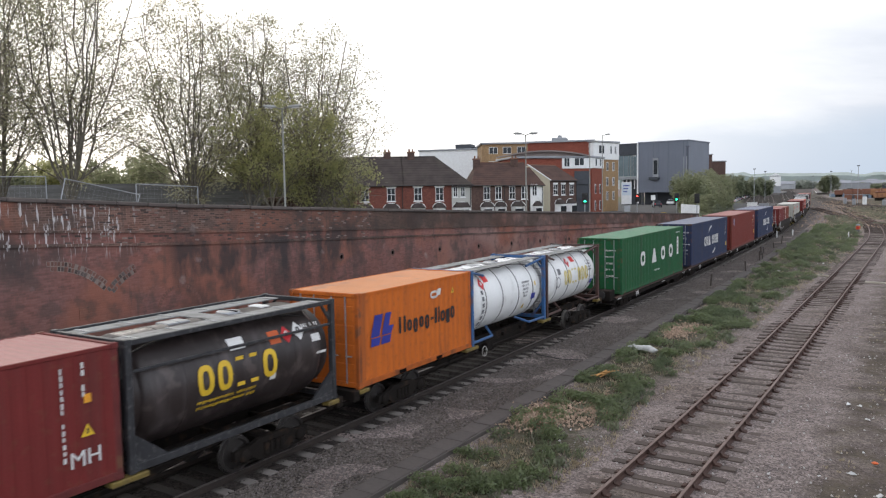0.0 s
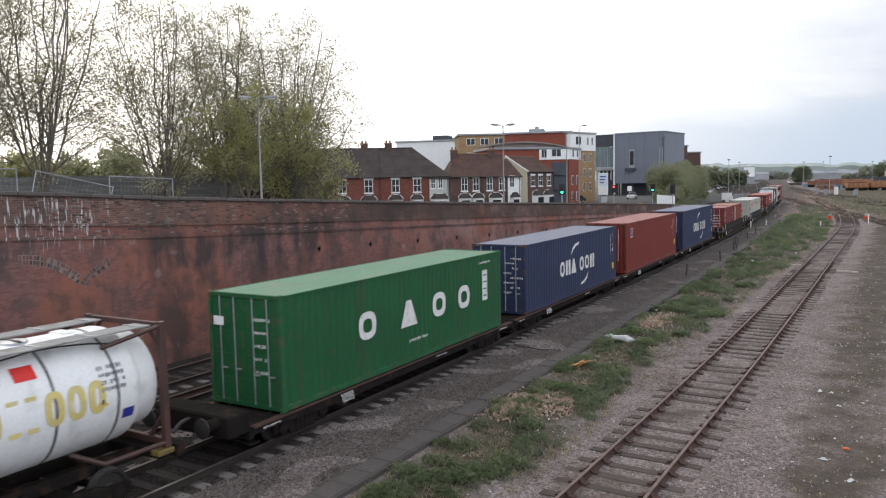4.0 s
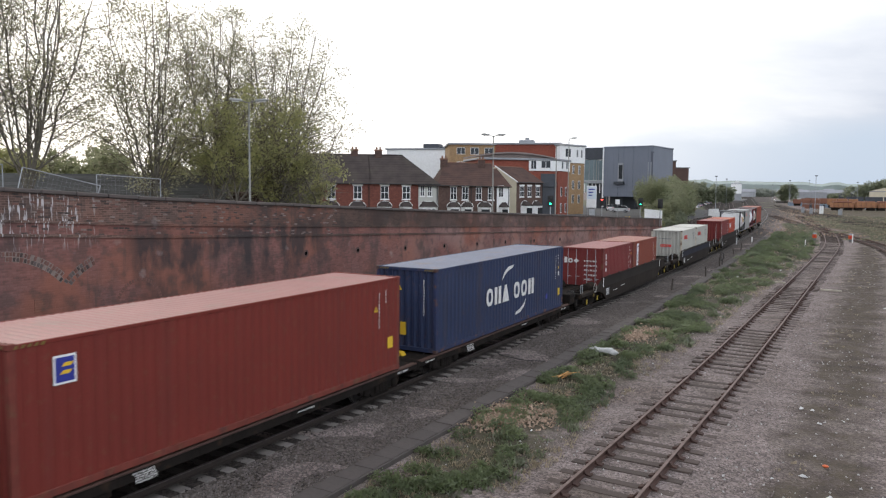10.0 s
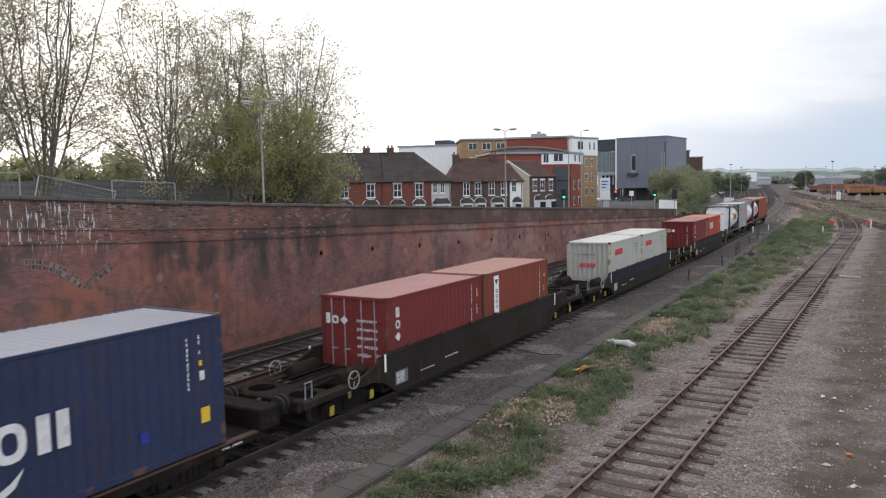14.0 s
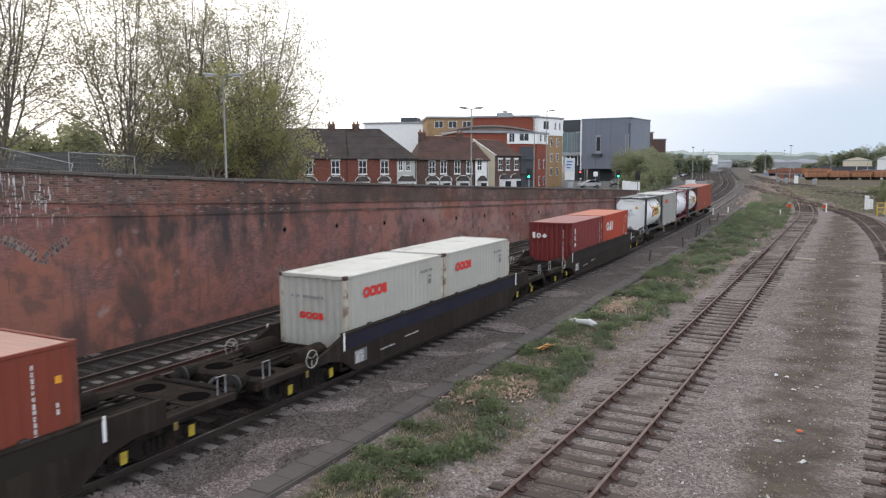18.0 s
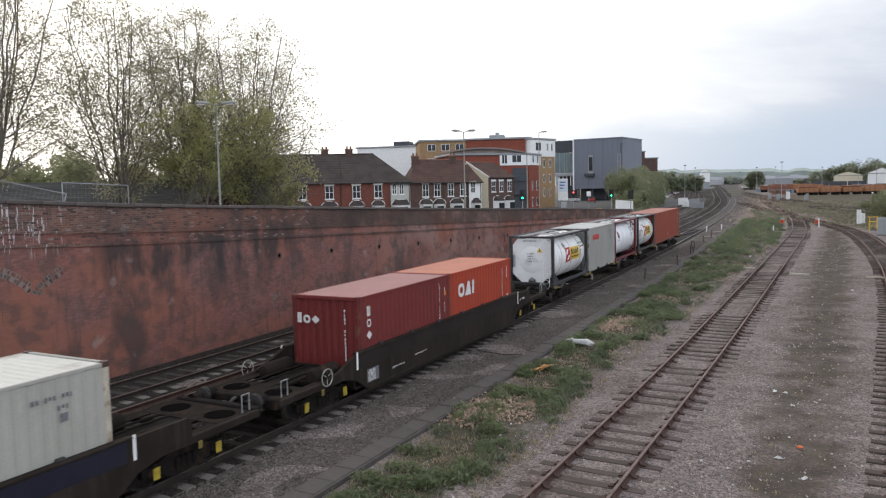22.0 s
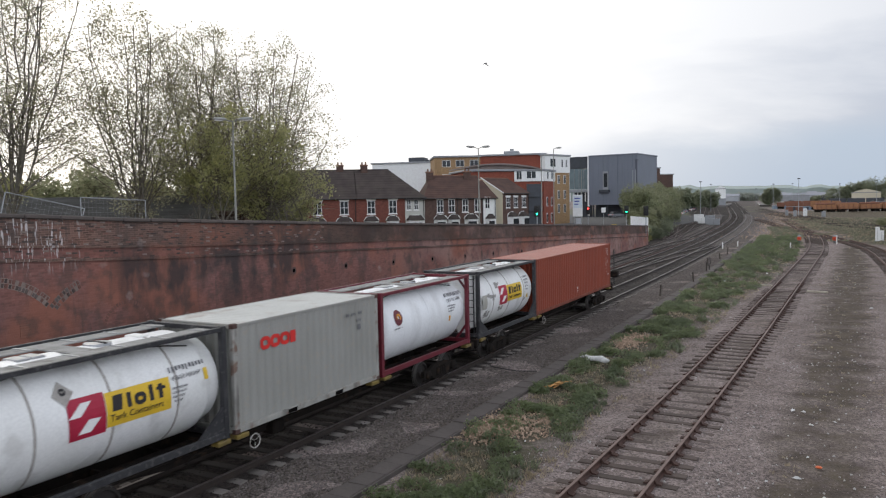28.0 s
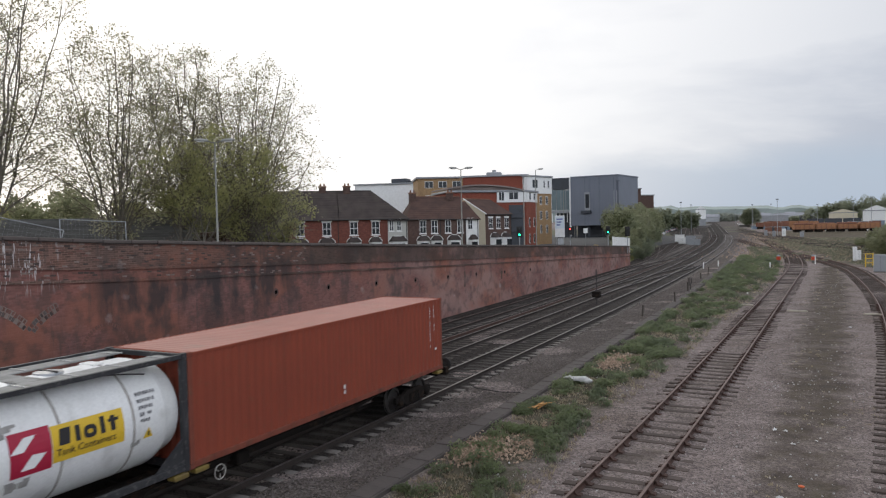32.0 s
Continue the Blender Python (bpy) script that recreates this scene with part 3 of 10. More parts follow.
def dark(x, y):
    return fade(min(table(y, [(0, -11.5), (110, -12.4), (160, -14.5), (220, -13), (420, -38), (900, -90)]) - x, x + table(y, [(0, 30), (100, 31), (200, 45), (420, 85), (900, 150)]), y - 40), 5)


GX = steps((-1800, -300, 300), (-300, -90, 15), (-90, -30, 4), (-30, 14, 0.6), (14, 60, 4), (60, 1800, 240))
GY = steps((-80, 4, 8), (4, 60, 0.7), (60, 160, 2.0), (160, 420, 8), (420, 1000, 40), (1000, 4000, 400))
GROUND = setting("ground", sheet(GX, GY, lambda x, y: grade(y) - 0.19 + 0.024 * fade(1.5 - abs(x - smooth_table(y, SIDING)), 0.8) * (y < 110) + (rough(x, y) if -28 < x < 14 and y < 160 else 0.0)), "ground", "grey-pink gravel yard with worn bare patches", True)
for key_, fn_ in (("weedy", weedy), ("dirty", dirty), ("grassy", grassy), ("dark", dark)):
    at_ = GROUND.data.attributes.new(key_, "FLOAT", "POINT")
    at_.data.foreach_set("value", [fn_(x, y) for y in GY for x in GX])


def ribbon(ys, left, right, z, skirt=0.0):
    """A strip along the line with sloping edges; left and right are functions of y."""
    s, n = Shape(), 4
    vs = []
    for y in ys:
        a, b, h = left(y), right(y), z(y)
        vs += [(a - skirt, y, h - 0.22), (a, y, h), (b, y, h), (b + skirt, y, h - 0.22)]
    return s.add(vs, [(j * n + i, j * n + i + 1, (j + 1) * n + i + 1, (j + 1) * n + i) for j in range(len(ys) - 1) for i in range(3)])


LINE = steps((-40, 120, 2.0), (120, 920, 10.0))
setting("ballast_bed", ribbon(LINE, lambda y: wall_x(min(y, 101)) + 0.05 - 7.0 * fade(y - 130, 50) + bend(y) * 1.15, lambda y: -12.35 + bend(y), lambda y: grade(y) - 0.172, 0.15), "ballast", "dark stone ballast under the running lines", True)


def rail_shape(head):
    """Cross-section of a rail, foot to head, in metres from the centre of the head's top."""
    if head:
        return [(-0.034, -0.012), (-0.034, -0.002), (-0.026, 0.0), (0.026, 0.0), (0.034, -0.002), (0.034, -0.012)]
    return [(-0.068, -0.150), (-0.068, -0.138), (-0.012, -0.118), (-0.012, -0.045), (-0.034, -0.036), (-0.034, -0.012), (0.034, -0.012), (0.034, -0.036), (0.012, -0.045), (0.012, -0.118), (0.068, -0.138), (0.068, -0.150)]


def rail(name, centre, off, ys, parent, head_mat, lift=0.0, body="rail_rust"):
    """One rail along the centre line, body and worn head."""
    base = None
    for head, mat in ((False, body), (True, head_mat)):
        prof, s = rail_shape(head), Shape()
        n = len(prof)
        for y in ys:
            dx = (centre(y + 0.5) - centre(y - 0.5))
            k = math.hypot(dx, 1)
            for px_, pz in prof:
                s.v.append((centre(y) + (off + px_) / k, y - (off + px_) * dx / k, grade(y) + pz + lift))
        s.f = [(j * n + i, j * n + (i + 1) % n, (j + 1) * n + (i + 1) % n, (j + 1) * n + i) for j in range(len(ys) - 1) for i in range(n)]
        if head:
            part("rail_head", s, mat, base, "worn running surface")
        else:
            base = part(name, s, mat, parent)
    return base


SLEEPER = {}
for kind_, w_, h_ in (("sleeper_wood", 0.25, 0.13), ("sleeper_grey", 0.25, 0.13), ("sleeper_concrete", 0.27, 0.14)):
    SLEEPER[kind_] = Shape().box(-1.3, 1.3, -w_ / 2, w_ / 2, -0.15 - h_, -0.15, 0.012).mesh("sleeper", M[kind_])


def track(label, centre, y0, y1, kind, head_mat, gap=0.65, each_to=90.0, chairs=True, conductor=0.0, body="rail_dark"):
    t = tagged(new("railway_track"), label, "track", "railway tracks", "structure")
    ys = steps((y0, min(y1, 130), 2.0), (130, y1, 8.0)) if y1 > 130 else steps((y0, y1, 1.5))
    for off in (-0.7525, 0.7525):
        rail("rail", centre, off, ys, t, head_mat, body=body)
    if conductor:
        c = rail("conductor_rail", centre, conductor, ys, t, "rail_dull", 0.06)
        tagged(c, "rusty conductor rail beside the running rail")
    y, i = y0, 0
    rest, ch = Shape(), Shape()
    while y < min(y1, 260):
        dx = centre(y + 0.5) - centre(y - 0.5)
        a = -math.degrees(math.atan(dx)) + random.uniform(-1.2, 1.2)
        m = pose(centre(y) + random.uniform(-0.05, 0.05), y, grade(y) + random.uniform(-0.012, 0.008), 0, 0, a)
        if 6 < y < each_to:
            part("sleeper", SLEEPER[kind], None, t, m=m)
        else:
            rest.box(-1.3, 1.3, -0.125, 0.125, -0.28, -0.15, 0.0, m)
        if chairs and 5 < y < 60:
            for off in (-0.7525, 0.7525):
                for sx in (-1, 1):
                    ch.extrude([m @ Vector((off + sx * a, -0.085, c)) for a, c in ((0.03, -0.152), (0.21, -0.152), (0.20, -0.115), (0.10, -0.10), (0.055, -0.03), (0.03, -0.03))], m.to_3x3() @ Vector((0, 0.17, 0)))
        y += gap * random.uniform(0.93, 1.07)
    if rest.f:
        tagged(part("sleepers_beyond", rest, kind, t), kind="stuff")
    if ch.f:
        tagged(part("rail_chairs", ch, "chair_iron", t), kind="stuff")
    return t


track("rusty siding track on grey timber sleepers", lambda y: smooth_table(y, SIDING), -15, 205, "sleeper_grey", "rail_dull", 0.72, 110, True, body="rail_rust")
track("rusty curving siding track on timber sleepers", lambda y: smooth_table(y, SIDING_RIGHT), -12, 205, "sleeper_grey", "rail_dull", 0.72, 90, True, body="rail_rust")
track("running line with bright rail heads and concrete sleepers", lambda y: MAIN + bend(y), -35, 900, "sleeper_concrete", "rail_shine", 0.65, 100, False, 0.0)
track("middle running line with timber sleepers in dark ballast", lambda y: -16.95 + bend(y) * 1.05, -35, 900, "sleeper_wood", "rail_shine", 0.68, 95, False, -1.16)
track("running line beside the brick wall with concrete sleepers", lambda y: -20.35 + bend(y) * 1.15, -35, 900, "sleeper_concrete", "rail_dull", 0.65, 70, False, 0.0)
for off_, to_ in ((-3.4, 900), (-6.8, 900)):
    track("distant running line fanning out towards the station", lambda y, o=off_: -20.35 + o * min(1.0, max(0.0, (y - 105) / 60.0)) + bend(y) * 1.15, 112, to_, "sleeper_wood", "rail_dull", 0.7, 0, False)
# crossover from the train's line to the middle line, and a lead to the yard
track("crossover between the running lines", lambda y: -16.95 + bend(y) * 1.03 + 3.35 * (lambda u: u * u * (3 - 2 * u))(min(1.0, max(0.0, (y - 62) / 45.0))), 60, 108, "sleeper_wood", "rail_shine", 0.7, 0, False)
track("second crossover between the running lines", lambda y: -20.35 + bend(y) * 1.1 + 3.4 * (lambda u: u * u * (3 - 2 * u))(min(1.0, max(0.0, (y - 84) / 45.0))), 82, 130, "sleeper_wood", "rail_shine", 0.7, 0, False)
track("yard track curving across the distance", lambda y: smooth_table(y, [(128, 14.0), (142.7, 6.0), (165, -0.8), (190, -6.4), (216, -12.4), (260, -21.5), (320, -31.0)]), 130, 320, "sleeper_wood", "rail_dull", 0.8, 0, False)

for dx_, y1_ in ((7.0, 330), (13.5, 345)):
    track("yard track curving across the distance", lambda y, o=dx_: smooth_table(y - o, [(128, 16.0), (142.7, 8.0), (165, 1.2), (190, -4.4), (216, -10.4), (260, -19.5), (330, -32.0)]), 138, y1_, "sleeper_wood", "rail_dull", 0.8, 0, False)

# retaining wall: battered face, band, string course, parapet, coping
WY = steps((-30, 14, 2.0), (14, 101, 1.0))


def wall_strip(lo, hi, front, back_off, mat, name, label):
    s, n = Shape(), 4
    for y in WY:
        t, x = wall_top(y), wall_x(y)
        z0 = lo(t, y)
        s.v += [(x + front(z0 - t), y, z0), (x + front(hi(t, y) - t), y, hi(t, y)), (x + back_off, y, hi(t, y)), (x + back_off, y, z0)]
    k = len(WY)
    s.f = [(j * n + i, j * n + (i + 1) % n, (j + 1) * n + (i + 1) % n, (j + 1) * n + i) for j in range(k - 1) for i in range(n)]
    s.f += [(0, 1, 2, 3), ((k - 1) * n + 3, (k - 1) * n + 2, (k - 1) * n + 1, (k - 1) * n)]
    return part(name, s, mat, WALL, label)


WALL = tagged(new("wall_west"), "long weathered red brick retaining wall with a sooty parapet", "wall", "", "structure")
wall_strip(lambda t, y: grade(y) - 0.5, lambda t, y: t - 1.50, lambda d: 0.05 - 0.02 * (d + 1.5), -0.75, "wall", "lower_face", "red brick face streaked with soot and pale salts")
wall_strip(lambda t, y: t - 1.50, lambda t, y: t - 1.40, lambda d: 0.10, -0.75, "wall_dark", "offset_course", "projecting brick course")
wall_strip(lambda t, y: t - 1.40, lambda t, y: t - 1.06, lambda d: 0.02, -0.6, "wall", "band", "plain brick band")
wall_strip(lambda t, y: t - 1.06, lambda t, y: t - 0.98, lambda d: 0.08, -0.5, "wall_dark", "string_course", "sooty string course")
wall_strip(lambda t, y: t - 0.98, lambda t, y: t - 0.14, lambda d: 0.0, -0.40, "wall_dark", "parapet", "sooty brick parapet")
COPING = [Shape().box(-0.50, 0.09, 0.006, 1.19, -0.14, 0.0, 0.03).mesh("coping_stone", M["coping"]) for _ in range(1)][0]
y_ = -6.0
while y_ < 100:
    a_ = math.degrees(math.atan2(wall_top(y_ + 1.2) - wall_top(y_), 1.2))
    part("coping_stone", COPING, None, WALL, m=pose(wall_x(y_), y_, wall_top(y_) + random.uniform(-0.012, 0.006), a_, 0, 0.5))
    y_ += 1.2
# drain holes with a flat black disc for the shade inside and a stained ring
for k_, (hy, hz) in enumerate([(22.5, 3.4), (27.3, 3.28), (31.5, 3.15), (36.2, 2.97), (40.9, 2.8), (45.6, 2.65), (50.4, 2.5), (56.0, 2.3), (62, 2.1)]):
    if k_ == 0:
        continue
    hx = wall_x(hy) + 0.05 + 0.02 * (wall_top(hy) - 1.5 - hz)
    s_ = Shape().lathe([(0.17, -0.03), (0.18, 0.006), (0.10, 0.010), (0.09, -0.03)], 14, "x", (hx, hy, hz))
    part("drain_ring", s_, "brick_ring", WALL, "brick ring of a weep hole")
    part("weep_hole", Shape().lathe([(0.095, 0.004), (0.0, 0.004)], 14, "x", (hx, hy, hz)), "hole", WALL)
for hy, hz, w_, h_ in [(14.2, 2.55, 0.35, 0.42), (48.3, 2.3, 0.25, 1.1), (55.3, 2.1, 0.22, 0.6)]:
    hx = wall_x(hy) + 0.06 + 0.02 * (wall_top(hy) - 1.5 - hz)
    part("wall_recess", Shape().box(hx, hx + 0.012, hy - w_ / 2, hy + w_ / 2, hz - h_ / 2, hz + h_ / 2, 0.003), "wall_dark", WALL, "small bricked-up recess")
# weathered bricks that stand a little proud of the parapet and the band
rb = random.Random(5)
M["brick_a"] = surface("sooty_brick", (0.095, 0.070, 0.062), (0.07, 0.055, 0.05), rough=0.95, scale=9, fine=40, bump=0.3, obj=0.7)
M["brick_b"] = surface("red_brick", (0.20, 0.098, 0.078), (0.16, 0.085, 0.07), rough=0.95, scale=9, fine=40, bump=0.3, obj=0.6)
M["brick_c"] = surface("pale_weathered_brick", (0.26, 0.205, 0.18), (0.20, 0.155, 0.135), rough=0.95, scale=9, fine=40, bump=0.3, obj=0.5)
BRICKS = [Shape().box(-0.02, 0.005, -0.102, 0.102, -0.031, 0.031, 0.006).mesh("brick", M[k]) for k in ("brick_a", "brick_b", "brick_c")]
# haunches of old relieving arches that show as rings of sooty and salted headers in the face
HEADER = [Shape().box(-0.02, 0.012, -0.046, 0.046, -0.066, 0.066, 0.008).mesh("brick", M[k]) for k in ("brick_a", "coping", "brick_b")]
for ay, az, ar, lo_, hi_, rows_ in ((13.1, 1.5, 2.58, 44, 92, 2), (17.1, 1.35, 2.56, 112, 140, 2), (17.95, 2.05, 0.95, 10, 172, 1)):
    bed = Shape()
    for row in range(rows_):
        rr = ar + 0.155 * row
        for i in range(int(rr * radians(hi_ - lo_) / 0.114)):
            th = radians(lo_) + i * 0.114 / rr + rb.uniform(-0.006, 0.006)
            yy, zz = ay + rr * math.cos(th), az + rr * math.sin(th)
            m_ = Matrix.Translation((wall_x(yy) + 0.05 + 0.02 * (wall_top(yy) - 1.5 - zz), yy, zz)) @ Euler((th - math.pi / 2, 0, 0)).to_matrix().to_4x4()
            if rows_ > 1 and rb.random() < 0.75:
                bed.box(-0.02, 0.009, -0.060, 0.060, -0.078, 0.078, 0.0, m_)
            if rows_ > 1 and rb.random() < 0.22:
                continue
            part("brick", HEADER[2] if rows_ == 1 else rb.choice((HEADER[0], HEADER[1], HEADER[2], HEADER[2])), None, WALL, m=m_ @ Matrix.Translation((-0.009 if rows_ == 1 else rb.uniform(-0.003, 0.003), 0, 0)))
    if bed.f:
        tagged(part("arch_mortar", bed, "brick_c", WALL, "pale mortar of an old arch"), kind="stuff")
spots = set()
while len(spots) < 290:
    spots.add((rb.randrange(0, 72), rb.choice((0, 1, 2, 3, 4, 5, 6, 7, 8, 9, 10, 13, 14, 15, 16))))
for i, k in sorted(spots):
    yy = 13.6 + 0.225 * i + 0.1125 * (k % 2)
    d_ = 0.19 + 0.075 * k
    a_ = math.degrees(math.atan2(wall_top(yy + 0.1) - wall_top(yy - 0.1), 0.2))
    part("brick", rb.choice(BRICKS), None, WALL, m=pose(wall_x(yy) + (0.0 if k < 11 else 0.02), yy, wall_top(yy) - d_, a_, 0, 0))


# land behind the wall: road ramp falling away, then flat
def road_level(y):
    return wall_top(min(y, 101.0)) - 1.1 if y < 101 else 1.7


def land(x, y):
    u = min(1.0, max(0.0, (-38.0 - x) / 24.0))
    u = u * u * (3 - 2 * u)
    z = road_level(y) * (1 - u) + 1.5 * u
    if y > 99:
        k = min(1.0, max(0.0, (-25.5 - (x - bend(y) * 1.4)) / 6.0)) if x - bend(y) * 1.4 > -31.5 else 1.0
        z = z * k + (grade(y) - 0.2) * (1 - k)
    return max(z, grade(y) - 0.25)


setting("land", sheet(steps((-420, -70, 35), (-70, -23.3, 1.5)), steps((-30, 99, 4), (99, 103, 1.0), (103, 430, 9)),
                      lambda x, y: land(x, y) + rough(x, y, 0.06, 0.3)), "soil", "rough grassy ground behind the wall", True)
setting("road", sheet(steps((-35.5, -25.0, 2.1)), steps((-30, 98, 3.2)), lambda x, y: land(x, y) + 0.09), "asphalt", "asphalt road ramping up behind the parapet", True)
setting("road_junction", sheet(steps((-100, -32.0, 4.0)), steps((98, 242, 4.0)), lambda x, y: land(x, y) + 0.09), "asphalt", "asphalt junction beyond the end of the wall", True)

# ---- the freight train ----
W = 2.438
TRAIN = []      # (thing, place along the train at 0 s, length between supports)
WHEELS = []     # (wheelset, its place in its parent, radius)


def on_side(u, w, off=0.0):
    return Vector((W / 2 + off, u, w))


def face_map(face, length):
    """Side towards the yard ("r"), or the end that leads ("n"): u to the reader's right, w up."""
    if face == "r":
        return lambda u, w, o=0.0: (W / 2 + o, u, w), (1, 0, 0)
    return lambda u, w, o=0.0: (u, -length / 2 - o, w), (0, -1, 0)


def flat(shape, fm, pts, off=0.004, thick=0.003):
    at, nrm = fm
    shape.extrude([at(u, w, off) for u, w in pts], Vector(nrm) * thick)


def bar(shape, fm, u0, w0, u1, w1, slant=0.0, off=0.004):
    flat(shape, fm, [(u0, w0), (u1, w0), (u1 + slant, w1), (u0 + slant, w1)], off)


def ring(shape, fm, u, w, ru, rw, t, n=16, off=0.004, square=2.6, a0=0.0, a1=360.0):
    """A band round a rounded square, or a part of it."""
    at, nrm = fm
    full = a1 - a0 >= 360
    k = n if full else n - 1
    base = len(shape.v)
    mv = Vector(nrm) * 0.003
    for i in range(n):
        a = math.radians(a0 + (a1 - a0) * i / k)
        c, s = math.cos(a), math.sin(a)
        c, s = math.copysign(abs(c) ** (2 / square), c), math.copysign(abs(s) ** (2 / square), s)
        o, q = Vector(at(u + ru * c, w + rw * s, off)), Vector(at(u + (ru - t) * c, w + (rw - t) * s, off))
        shape.v += [tuple(o), tuple(o + mv), tuple(q + mv), tuple(q)]
    for i in range(n if full else n - 1):
        p, r = base + 4 * i, base + 4 * ((i + 1) % n)
        shape.f += [(p + j, p + (j + 1) % 4, r + (j + 1) % 4, r + j) for j in range(4)]


def glyphs(parent, fm, mat, specs, name="painted_shape", label="", off=0.004):
    """Plain painted shapes, each a part: ("ring", u, w, ru, rw, t), ("bar", u0, w0, u1, w1, slant), ("poly", points)."""
    for sp in specs:
        s = Shape()
        if sp[0] == "ring":
            ring(s, fm, *sp[1:6], off=off)
        elif sp[0] == "bar":
            bar(s, fm, *sp[1:5], sp[5] if len(sp) > 5 else 0.0, off)
        else:
            flat(s, fm, sp[1], off)
        part(name, s, mat, parent, label)


def code(shape, fm, u, w, n=9, size=0.07, down=True, gap=1.22, seed=1):
    """Small unreadable marks in a row or a column."""
    r = random.Random(seed)
    for i in range(n):
        if r.random() < 0.08:
            continue
        k = size * r.uniform(0.55, 0.85)
        if down:
            bar(shape, fm, u, w - i * size * gap - k * 1.25, u + size * r.uniform(0.32, 0.5), w - i * size * gap)
        else:
            bar(shape, fm, u + i * size * 0.85, w - k * 1.2, u + i * size * 0.85 + size * r.uniform(0.3, 0.55), w)


def tri_sign(parent, fm, u, w, s=0.13):
    a = Shape()
    flat(a, fm, [(u - s, w), (u + s, w), (u, w + 1.75 * s)])
    p_ = part("warning_triangle", a, "clean_yellow", parent, "yellow triangular warning sticker")
    b = Shape()
    bar(b, fm, u - 0.02, w + 0.35 * s, u + 0.02, w + 1.1 * s, off=0.008)
    part("mark", b, "decal_black", p_)


def corrugated(shape, length, height, depth, pitch, place):
    """A trapezoid profile along length; place(u, w, d) gives the point."""
    n = max(1, round(length / pitch))
    p, us = length / n, []
    for i in range(n):
        a = -length / 2 + i * p
        us += [(a, 0), (a + p * 0.27, 0), (a + p * 0.5, 1), (a + p * 0.77, 1)]
    us.append((length / 2, 0))
    k = len(shape.v)
    for u, d in us:
        shape.v += [place(u, 0.0, -d * depth), place(u, height, -d * depth)]
    shape.f += [(k + 2 * i, k + 2 * i + 1, k + 2 * i + 3, k + 2 * i + 2) for i in range(len(us) - 1)]


def faded_lit_roof(paint):
    """The same paint bleached by weather, with dust lying on it, and paled for sky light on top."""
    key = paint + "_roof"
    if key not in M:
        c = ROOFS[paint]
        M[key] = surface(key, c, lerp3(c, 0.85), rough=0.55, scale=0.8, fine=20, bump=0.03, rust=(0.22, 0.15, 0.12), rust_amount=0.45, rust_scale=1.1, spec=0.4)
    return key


def worn_edge(paint):
    """The same paint on posts and rails, scraped down to rust and grime."""
    key = paint + "_edge"
    if key not in M:
        c = EDGES[paint]
        M[key] = surface(key, c, lerp3(c, 0.7), rough=0.7, scale=2.5, fine=20, bump=0.08, streak=(0.035, 0.028, 0.025), streak_amount=0.6, streak_scale=(3, 3, 0.6), rust=(0.13, 0.06, 0.035), rust_amount=0.75, rust_scale=3.0, spec=0.25)
    return key


EDGES = {"paint_maroon": (0.15, 0.030, 0.028), "paint_orange": (0.45, 0.11, 0.02), "paint_green": (0.018, 0.105, 0.04), "paint_blue": (0.026, 0.036, 0.085), "paint_red": (0.18, 0.042, 0.03), "paint_tex": (0.14, 0.025, 0.023), "paint_brown": (0.17, 0.05, 0.033), "paint_cream": (0.50, 0.45, 0.36), "paint_grey": (0.36, 0.35, 0.32), "paint_scarlet": (0.30, 0.045, 0.022), "paint_last": (0.21, 0.058, 0.036)}
# roof colours hold fading and dust, plus the sky's brightness on the tops
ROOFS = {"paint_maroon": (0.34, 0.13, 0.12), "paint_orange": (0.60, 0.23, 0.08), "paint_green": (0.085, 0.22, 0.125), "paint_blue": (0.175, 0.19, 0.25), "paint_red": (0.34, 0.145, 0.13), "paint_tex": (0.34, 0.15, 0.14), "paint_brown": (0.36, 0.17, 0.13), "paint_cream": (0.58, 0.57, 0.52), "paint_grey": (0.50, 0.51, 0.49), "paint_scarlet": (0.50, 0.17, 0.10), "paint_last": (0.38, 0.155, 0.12)}


